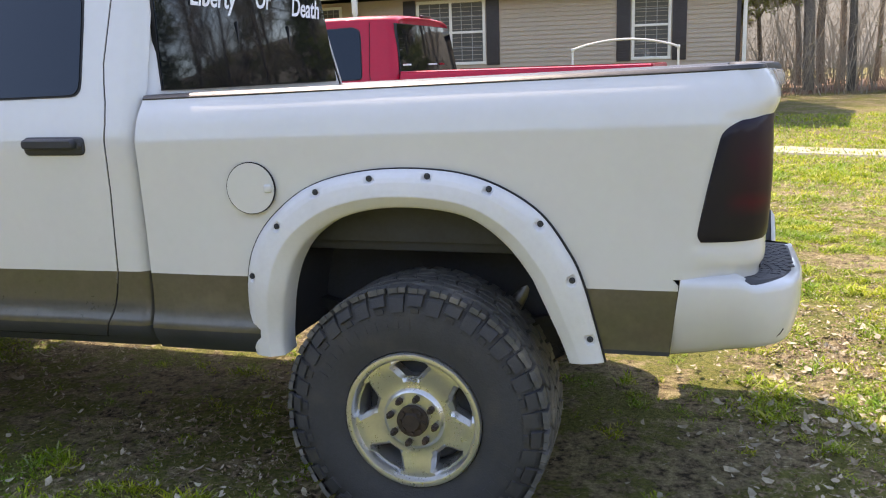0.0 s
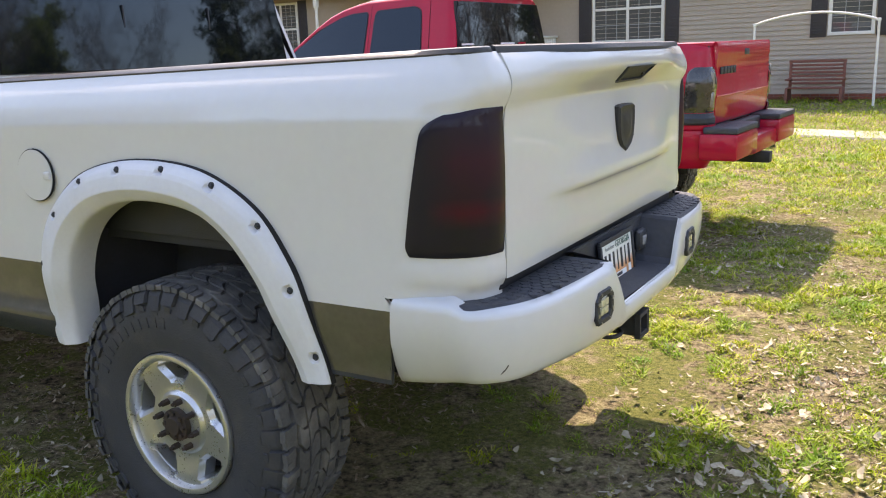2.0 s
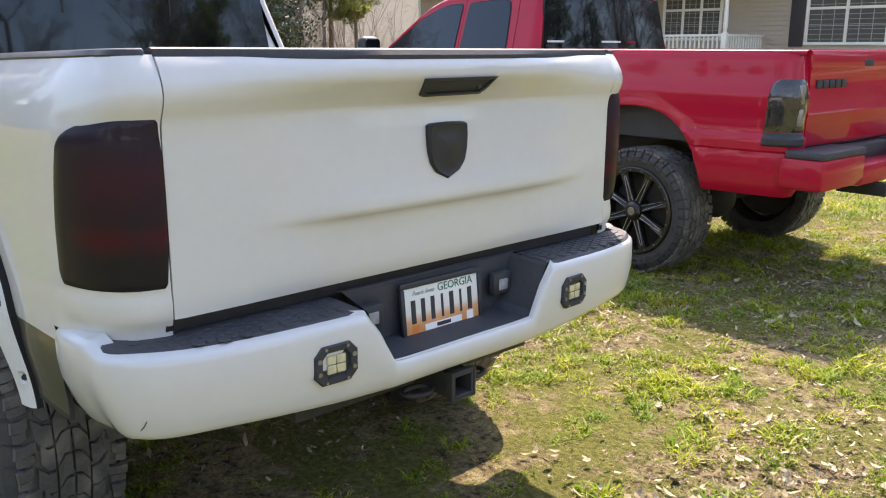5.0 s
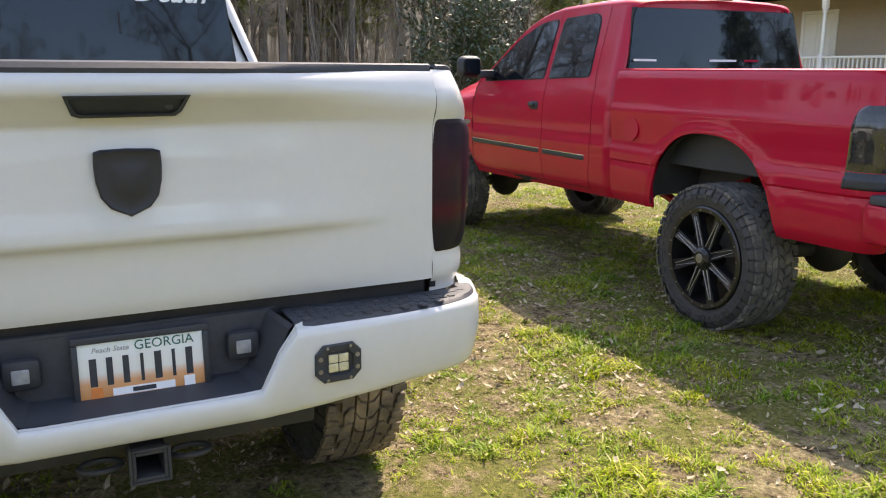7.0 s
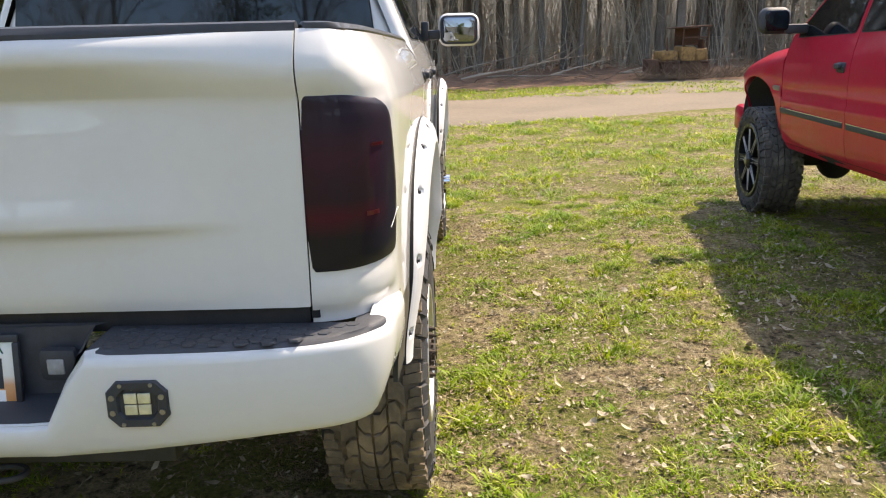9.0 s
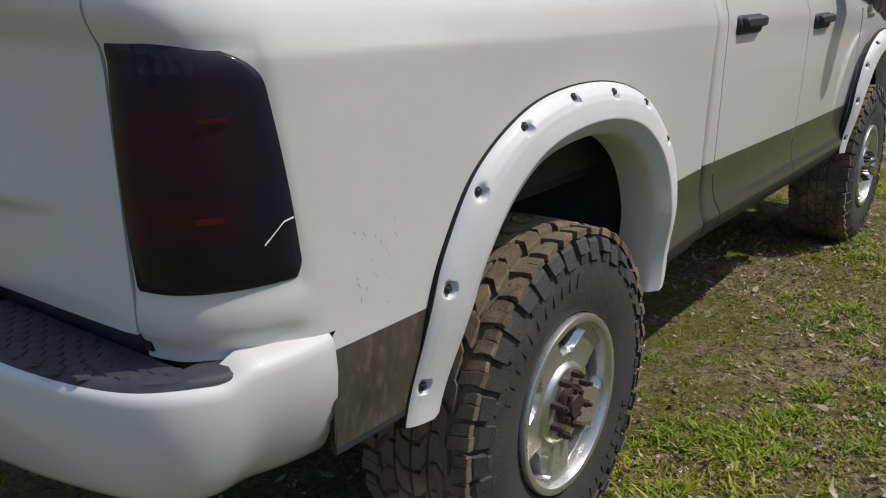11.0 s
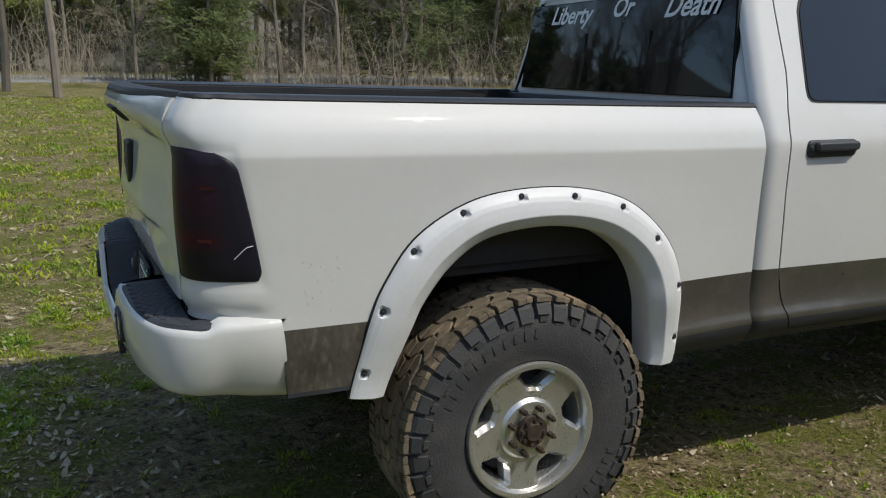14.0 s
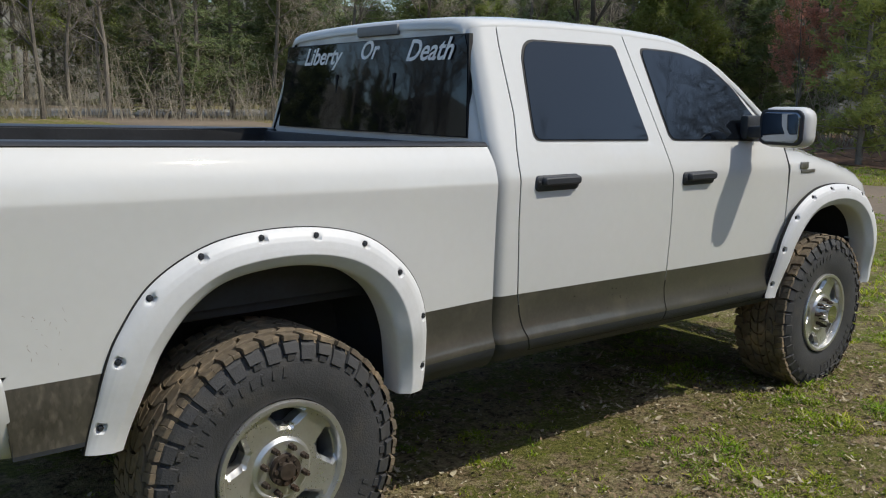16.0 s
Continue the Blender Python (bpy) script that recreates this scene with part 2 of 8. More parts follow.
def tyre(parent, R, rim, w, tread_mat, flat=0.02):
    """Mud-terrain tyre: outer face at y=0, inner at y=-w; sidewall, tread blocks, raised letters as bars."""
    prof = [(rim, -0.035), (rim + 0.012, -0.012), (rim + 0.05, 0.0), (rim + 0.55 * (R - rim), 0.006), (R - 0.065, -0.006), (R - 0.035, -0.022), (R - 0.018, -0.045),
            (R - 0.017, -w / 2), (R - 0.018, -w + 0.045), (R - 0.035, -w + 0.022), (R - 0.065, -w + 0.006), (rim + 0.05, -w), (rim, -w + 0.035)]
    body = lathe("tyre", prof, RUBBER, parent, 80, "black mud-terrain tyre")
    verts, faces = [], []

    jit = random.Random(9)

    def block(a0, a1, y0, y1, r0, r1, lean, taper=0.90, bend=0.0):
        """A tread block with kinked sides, a little uneven."""
        b = len(verts)
        da = (a1 - a0) * bend
        ring = [(a0, y0), (a1, y0), (a1 + da, (y0 + y1) / 2), (a1, y1), (a0, y1), (a0 + da, (y0 + y1) / 2)]
        ring = [(a + (a1 - a0) * jit.uniform(-0.05, 0.05), y + (y1 - y0) * jit.uniform(-0.05, 0.05)) for a, y in ring]
        am, ym = (a0 + a1) / 2, (y0 + y1) / 2
        for r, s in ((r0, 1.0), (r1 - 0.0025, 0.5 + taper / 2), (r1, taper - 0.04)):
            for a, y in ring:
                aa, yy = am + (a - am) * s + lean * (y - ym), ym + (y - ym) * s
                verts.append((r * math.cos(aa), yy, r * math.sin(aa)))
        faces.append(tuple(b + 12 + k for k in range(6)))
        for lo in (0, 6):
            faces.extend([(b + lo + k, b + lo + (k + 1) % 6, b + lo + 6 + (k + 1) % 6, b + lo + 6 + k) for k in range(6)])

    lv, lf = [], []
    rnd = random.Random(4)
    n = 40
    step = 2 * math.pi / n
    for k in range(n):
        a = k * step
        for side in (1, -1):
            ys = lambda f: -w / 2 + side * f * w / 2
            f = (0.58 if k % 2 else 0.67) + 0.02 * rnd.random()
            top = R - 0.004 + 0.002 * rnd.random()
            block(a, a + step * 0.44, *sorted((ys(f), ys(0.965))), R - 0.022, top, side * 0.35, 0.97, 0.12)
            block(a + step * 0.47, a + step * 0.82, *sorted((ys(f + 0.05), ys(0.94))), R - 0.022, top - 0.002, side * 0.35, 0.97, 0.12)
            block(a + step * (0.25 if side > 0 else 0.5), a + step * (1.12 if side > 0 else 1.36), *sorted((ys(0.31), ys(0.545 if k % 2 else 0.63))), R - 0.02, R, -side * 1.1, 0.96, 0.22)
            block(a + step * 0.05, a + step * 0.92, *sorted((ys(0.02), ys(0.28))), R - 0.02, R + 0.001, side * 1.6, 0.96, -0.2)
            # lugs that run over the shoulder on to the sidewall, long and short in turn
            y0 = 0.0 if side > 0 else -w
            long = 0.074 if k % 2 else 0.050
            for r_in, r_out, a0, a1, proud in ((R - 0.012 - long, R - 0.012, 0.03, 0.78, 0.009), (R - 0.104 if k % 2 else R - 0.090, R - 0.020 - long, 0.20, 0.62, 0.005)):
                b = len(lv)
                mid = r_in + 0.62 * (r_out - r_in)
                over = r_out > R - 0.02
                for r, off in ((r_out, -0.030 if over else proud), (mid, -0.006 if over else proud), (r_in, proud)):
                    for aa in (a + step * a0, a + step * a1):
                        lv.append((r * math.cos(aa), y0 + side * off, r * math.sin(aa)))
                for r, off in ((r_out - 0.016, -0.040 if over else -0.004), (mid, -0.020), (r_in - 0.003, -0.004)):
                    for aa in (a + step * (a0 - 0.04), a + step * (a1 + 0.04)):
                        lv.append((r * math.cos(aa), y0 + side * off, r * math.sin(aa)))
                for q in ((0, 1, 3, 2), (2, 3, 5, 4), (0, 2, 8, 6), (2, 4, 10, 8), (1, 7, 9, 3), (3, 9, 11, 5), (4, 5, 11, 10), (0, 6, 7, 1)):
                    lf.append(tuple(b + i for i in q))
    tagged(finish("shoulder_lug_ring", lv, lf, RUBBER, body, "dark lugs over the tyre shoulder", smooth=False), kind="stuff")
    lathe("mud_layer", [(R - 0.034, -0.020), (R - 0.0172, -0.044), (R - 0.0150, -w / 2), (R - 0.0172, -w + 0.044), (R - 0.034, -w + 0.020)], tread_mat, body, 72, "dried mud between the tread blocks")
    verts = [Vector(v) for v in verts]
    tread = finish("tread", verts, faces, tread_mat, body, "deep chunky tread blocks with dried mud", smooth=False)
    # raised brand bars on the outer wall
    bverts, bfaces = [], []
    rm = rim + 0.5 * (R - rim)
    for start in (0.4, 3.5):
        for k in range(11):
            a0 = start + k * 0.115
            b = len(bverts)
            for y in (0.002, 0.0072):
                for r, aa in ((rm - 0.024, a0), (rm - 0.024, a0 + 0.042), (rm + 0.012, a0 + 0.048), (rm + 0.012, a0 + 0.006)):
                    bverts.append((r * math.cos(aa), y, r * math.sin(aa)))
            bfaces += [(b + 4, b + 5, b + 6, b + 7)] + [(b + i, b + (i + 1) % 4, b + 4 + (i + 1) % 4, b + 4 + i) for i in range(4)]
    tagged(finish("raised_lettering", bverts, bfaces, RUBBER, body, "raised sidewall lettering as plain bars", smooth=False), kind="stuff")
    # the contact patch is pressed flat
    for ob in (body, tread) + tuple(body.children):
        for v in ob.data.vertices:
            v.co.z = max(v.co.z, -R + flat)
    return body


def alloy_rim(parent, r_out, deep, hub="flat"):
    """Five broad flat spokes between five small windows, raised centre pad, eight lug nuts, rusty hub."""
    rim = lathe("rim", [(r_out, -0.028), (r_out + 0.004, -0.006), (r_out, 0.003), (r_out - 0.008, 0.005), (r_out - 0.018, 0.002), (r_out - 0.024, -0.010), (r_out - 0.027, -0.028), (r_out - 0.036, -0.07), (r_out - 0.045, -0.14), (r_out - 0.03, -0.24)], ALLOY, parent, 96, "machined aluminium rim")
    rs = [0.050, 0.080, 0.101, 0.104, 0.109, 0.114, 0.118, 0.128, 0.138, 0.146, 0.152, 0.157, 0.166, 0.176, 0.186, 0.196, 0.204, 0.209, 0.213, r_out - 0.024]
    fifth, m0, m1 = math.pi / 5, 8, 14

    def half(r):
        r = max(0.152, min(0.213, r))
        return (0.16 + 0.19 * (r - 0.152) / 0.061) * (1 - 0.35 * soft(0.205, 0.214, r) - 0.35 * soft(0.160, 0.151, r))

    def turn_off(m, r):
        """Turn away from the middle of a window for grid line m."""
        h, k = half(r), abs(m)
        return math.copysign(h * k / m0 if k <= m0 else h + (fifth - h) * ((k - m0) / (m1 - m0)) ** 1.3, m)

    def depth(m, r):
        pad = -0.016
        spoke = -0.030 + 0.012 * soft(0.12, 0.22, r)
        beside = soft(m0 + 2.2, m0 + 0.2, abs(m)) * soft(0.138, 0.152, r)
        return pad + (spoke - pad) * soft(0.101, 0.116, r) - 0.020 * beside

    verts, faces, count = [], [], {}
    lines = [(sector, m) for sector in range(5) for m in range(-m1, m1)]
    for sector, m in lines:
        for r in rs:
            a = math.radians(88) + sector * 2 * fifth + turn_off(m, r)
            verts.append((r * math.cos(a), depth(m, r), r * math.sin(a)))
    nv, na = len(rs), len(lines)
    for i in range(na):
        for j in range(nv - 1):
            m = lines[i][1]
            if not (-m0 <= m < m0 and 0.151 < rs[j] and rs[j + 1] < 0.2135):
                q = (i * nv + j, (i + 1) % na * nv + j, (i + 1) % na * nv + j + 1, i * nv + j + 1)
                faces.append(q)
                for a, b in zip(q, q[1:] + q[:1]):
                    count[frozenset((a, b))] = count.get(frozenset((a, b)), []) + [(a, b)]
    base = len(verts)
    verts += [(x * 0.985, y - 0.05, z * 0.985) for x, y, z in verts]
    for e in count.values():
        if len(e) == 1:
            a, b = e[0]
            faces.append((b, a, a + base, b + base))
    finish("spokes", verts, faces, ALLOY, rim, "five broad silver spokes", True, angle=0.45)
    lathe("brake_drum", [(0.0, -0.095), (0.12, -0.095), (0.19, -0.11), (0.205, -0.13), (0.205, -0.25)], LINER, rim, 40)
    bm = bmesh.new()
    if hub == "flat":
        cyl(bm, (0, -0.06, 0), (0, -0.012, 0), 0.063, 0.060, 32)
        part("hub_cap", bm, RUST, rim, "dull rusty hub cap")
    elif hub == "open":
        cyl(bm, (0, -0.06, 0), (0, 0.004, 0), 0.060, 0.056, 24)
        cyl(bm, (0, 0.004, 0), (0, 0.016, 0), 0.036, 0.030, 20)
        part("axle_hub", bm, RUST, rim, "rusty bare axle hub")
        for k in range(8):
            a = 2 * math.pi * k / 8
            part("hub_bolt", cyl(bmesh.new(), (0.043 * math.cos(a), 0.002, 0.043 * math.sin(a)), (0.043 * math.cos(a), 0.013, 0.043 * math.sin(a)), 0.0085, 0.008, 6), RUST, rim)
    else:
        cyl(bm, (0, -0.06, 0), (0, 0.05, 0), 0.062, 0.056, 28)
        part("hub_cap", bm, CHROME, rim, "chrome hub cover")
    for k in range(8):
        a = 2 * math.pi * k / 8 + 0.2
        bm = bmesh.new()
        c, q = 0.084 * math.cos(a), 0.084 * math.sin(a)
        cyl(bm, (c, -0.025, q), (c, 0.0 if hub == "flat" else 0.008, q), 0.0125, 0.0115, 6)
        cyl(bm, (c, 0.0, q), (c, 0.006 if hub == "flat" else 0.020, q), 0.0075, 0.0065, 8)
        part("lug_nut", bm, STEEL if hub == "flat" else RUST, rim, smooth=False)
    return rim


def fuel_style_rim(parent, r_out):
    """Black rim with eight pairs of machined spoke edges and a ring of bolts."""
    rim = lathe("rim", [(r_out, -0.03), (r_out + 0.004, -0.004), (r_out - 0.006, 0.004), (r_out - 0.03, 0.0), (r_out - 0.034, -0.03), (r_out - 0.05, -0.16)], GLOSS, parent, 64, "gloss black rim")
    lathe("back_plate", [(0.0, -0.12), (0.18, -0.12), (r_out - 0.05, -0.15)], FRAME, rim, 40)
    bm = bmesh.new()
    cyl(bm, (0, -0.12, 0), (0, 0.004, 0), 0.082, 0.070, 8)
    cyl(bm, (0, 0.004, 0), (0, 0.022, 0), 0.070, 0.046, 8)
    part("hub_cap", bm, GLOSS, rim, smooth=False)
    bm = bmesh.new()
    cyl(bm, (0, 0.022, 0), (0, 0.026, 0), 0.030, 0.027, 20)
    part("cap_badge", bm, STEEL, rim, "round grey cap badge")
    for k in range(8):
        a = 2 * math.pi * (k + 0.3) / 8
        rot = Matrix.Rotation(-a, 4, "Y")
        bm = bmesh.new()
        rows = [(0.05, 0.030, -0.01), (0.12, 0.022, -0.016), (0.19, 0.026, -0.008), (r_out - 0.03, 0.034, -0.004)]
        vs = []
        for r, h, y in rows:
            vs.append([bm.verts.new(rot @ Vector((r, yy, s))) for yy, s in ((y - 0.05, -h), (y, -h), (y - 0.012, 0), (y, h), (y - 0.05, h))])
        for p, q in zip(vs, vs[1:]):
            for i in range(4):
                bm.faces.new((p[i], p[i + 1], q[i + 1], q[i]))
        spoke = part("spoke", bm, GLOSS, rim, smooth=False)
        for s in (-1, 1):
            bm = bmesh.new()
            box(bm, (0.075, -0.0105, s * 0.021 - 0.0010), (r_out - 0.055, -0.003, s * 0.021 + 0.0010), 0.0006, rot @ Matrix.Rotation(s * 0.05, 4, "Y"))
            part("milled_edge", bm, MILLED, spoke, "bright milled spoke edge")
    for k in range(20):
        a = 2 * math.pi * k / 20
        bm = cyl(bmesh.new(), ((r_out - 0.018) * math.cos(a), -0.002, (r_out - 0.018) * math.sin(a)), ((r_out - 0.018) * math.cos(a), 0.008, (r_out - 0.018) * math.sin(a)), 0.0065, 0.005, 6)
        part("rim_bolt", bm, STEEL, rim)
    return rim


MILLED = mat("milled_bright_edge", (0.62, 0.63, 0.65), 0.5, metal=0.6, vary=0.1)
GLOSS = mat("gloss_black_metal", (0.010, 0.010, 0.012), 0.35, coat=0.2, vary=0.2)


def wheel(truck, x, y, z, side, R, r_rim, w, style, tread_mat, spin=0.0, flat=0.02):
    """side: +1 outer face towards +y, -1 towards -y."""
    ob = new("wheel")
    ob.parent = truck
    ob.matrix_local = pose(x, y, z, 0, 0, 0 if side > 0 else 180)
    tyre(ob, R, r_rim - 0.004, w, tread_mat, flat)
    r = alloy_rim(ob, r_rim, 0.1, style) if style != "black" else fuel_style_rim(ob, r_rim)
    r.rotation_euler = (0, spin, 0)
    return ob


# ---- white truck ----
ARCH_OUT = [(-0.600, 0.655), (-0.608, 0.70), (-0.612, 0.78), (-0.597, 0.935), (-0.562, 1.06), (-0.48, 1.172), (-0.333, 1.278), (-0.133, 1.331), (0.095, 1.338), (0.285, 1.303), (0.455, 1.206), (0.558, 1.068), (0.604, 0.965), (0.64, 0.83), (0.672, 0.70)]
ARCH_IN = [(-0.478, 0.655), (-0.482, 0.70), (-0.472, 0.79), (-0.445, 0.90), (-0.405, 1.01), (-0.335, 1.10), (-0.215, 1.172), (-0.07, 1.206), (0.09, 1.207), (0.235, 1.178), (0.345, 1.10), (0.425, 1.0), (0.465, 0.92), (0.515, 0.80), (0.555, 0.69)]

BOLTS = [(-0.580, 0.755), (-0.566, 0.955), (-0.452, 1.139), (-0.298, 1.264), (-0.099, 1.311), (0.100, 1.318), (0.304, 1.277), (0.470, 1.164), (0.570, 0.981), (0.624, 0.781)]


def arch_height(x, dx=0.0, dz=0.0, curve=None):
    """Height of the cut in the panel, half way across the flare."""
    mid = [((a[0] + b[0]) / 2, (a[1] + b[1]) / 2) for a, b in zip(spline([(p[0], p[1], 0) for p in ARCH_OUT], 41), spline([(p[0], p[1], 0) for p in ARCH_IN], 41))]
    x -= dx
    if x <= mid[0][0] or x >= mid[-1][0]:
        return None
    best = None
    for (a, za), (b, zb) in zip(mid, mid[1:]):
        if min(a, b) <= x <= max(a, b) and a != b:
            z = za + (zb - za) * (x - a) / (b - a)
            best = z if best is None else max(best, z)
    return best + dz if best is not None else None


def flare(truck, s, dx=0.0, dz=0.0, y_base=1.045, grow=1.0):
    """Bolt-on fender flare: outer edge on the panel, flat face, crease, curled in at the wheel; ten bolts in scooped pockets."""
    n = 301
    o, i = spline([(p[0], p[1], 0) for p in ARCH_OUT], n), spline([(p[0], p[1], 0) for p in ARCH_IN], n)
    prof = [(0.0, -0.012), (0.0, 0.006), (0.02, 0.013), (0.08, 0.026), (0.20, 0.040), (0.32, 0.047), (0.5, 0.052), (0.655, 0.055), (0.675, 0.0545), (0.70, 0.052), (0.85, 0.037), (0.95, 0.026), (0.985, 0.019), (1.0, 0.008), (1.0, -0.03), (0.985, -0.085)]
    fs = [0.0, 0.0] + [0.012 + 0.0235 * k for k in range(27)] + [0.655, 0.675, 0.70, 0.78, 0.85, 0.90, 0.95, 0.985, 1.0, 1.0, 0.985]
    head = [-0.012, 0.006]
    tail = [0.008, -0.03, -0.085]
    hs = head + [tab(prof[1:14], f) for f in fs[2:-3]] + tail

    def base(a):
        return y_base - 0.008 * soft(0.2, 0.62, a[0]) - 0.026 * soft(0.98, 0.72, a[1])

    def swell(t):
        """How far the face stands off the panel, from the front foot over the top to the rear foot."""
        return tab([(0.0, 0.85), (0.2, 1.02), (0.4, 1.02), (0.6, 0.98), (0.75, 0.85), (0.88, 0.55), (1.0, 0.42)], t)

    seats = []
    for bx, bz in BOLTS:
        j = min(range(n), key=lambda k: (o[k].lerp(i[k], 0.22) - Vector((bx, bz, 0))).length)
        d = i[j] - o[j]
        f = max(0.12, min(0.42, (Vector((bx, bz, 0)) - o[j]).dot(d) / d.length_squared))
        seats.append((o[j].lerp(i[j], f), base(o[j]) + tab(prof[1:14], f) * swell(j / (n - 1)) * grow - 0.009))
    rows = []
    for a, b, k in zip(o, i, range(n)):
        y0, sw = base(a), swell(k / (n - 1)) * grow
        row = []
        for f, h in zip(fs, hs):
            p = a.lerp(b, f)
            y = y0 + h * (sw if h > 0 else 1.0)
            for c, floor in seats:
                r = (p - c).length
                if r < 0.021 and 0.0 < f < 0.66:
                    y = min(y, floor + max(0.0, y - floor) * soft(0.0145, 0.0185, r))
            row.append((dx + p[0], s * y, dz + p[1]))
        rows.append(row)
    fl = sheet("fender_flare", rows, FLARE, truck, "satin white bolt-on fender flare", close=False)
    # black rubber bead along its outer edge
    rows = []
    for a, b in list(zip(o, i))[::3]:
        d = (a - b).normalized()
        rows.append([(dx + a[0] + d[0] * q, s * (base(a) + h), dz + a[1] + d[1] * q) for q, h in ((-0.002, 0.005), (-0.0005, 0.008), (0.0025, 0.007), (0.0035, -0.010))])
    sheet("edge_bead", rows, GAP, fl, "black rubber edge bead", close=False)
    for c, floor in seats:
        p = Vector((dx + c[0], s * floor, dz + c[1]))
        bm = cyl(bmesh.new(), p - Vector((0, s * 0.002, 0)), p + Vector((0, s * 0.003, 0)), 0.0105, None, 14)
        cyl(bm, p + Vector((0, s * 0.003, 0)), p + Vector((0, s * 0.009, 0)), 0.0075, 0.0062, 6)
        part("bolt", bm, BLACK, fl, "black bolt head in its pocket", smooth=False)
    return fl


POCKET = mat("grey_lamp_plastic", (0.24, 0.245, 0.25), 0.6, vary=0.1)

CHIP = mat("bare_chipped_paint", (0.30, 0.26, 0.21), 0.8, vary=0.3)
BED_OFF = [(0.64, -0.045), (0.70, -0.004), (0.735, 0.010), (0.755, 0.010), (0.80, -0.008), (0.86, -0.014), (0.95, -0.012), (1.15, -0.008), (1.30, -0.002), (1.430, 0.005), (1.438, 0.0045), (1.452, 0.0015), (1.48, -0.006), (1.50, -0.013), (1.52, -0.023), (1.54, -0.035), (1.56, -0.050), (1.585, -0.069)]
LIP = [(1.43, 0.0), (1.455, 0.006), (1.485, 0.021), (1.505, 0.026), (1.53, 0.022), (1.555, 0.010), (1.575, -0.002), (1.585, -0.010)]
BED_PLAN = [(-0.995, 1.032), (-0.5, 1.040), (0.0, 1.039), (0.35, 1.037), (0.65, 1.033), (0.85, 1.027), (0.93, 1.022), (0.99, 1.014), (1.05, 0.994), (1.10, 0.961), (1.134, 0.915), (1.147, 0.876), (1.152, 0.851)]
Z_TONE, Z_BLACK = 0.950, 0.742


def bed_rake(x):
    """The bed's upper edge climbs towards the tail."""
    return 0.0225 * max(0.0, x + 0.97) / 0.635


def side_shift(x):
    """Cab and bed front stand a little towards the driver's side."""
    return -0.034 * soft(-0.1, -1.0, x)


def raked(x, z):
    return z if z < 0.95 else 0.95 + (z - 0.95) * (1 + bed_rake(x))


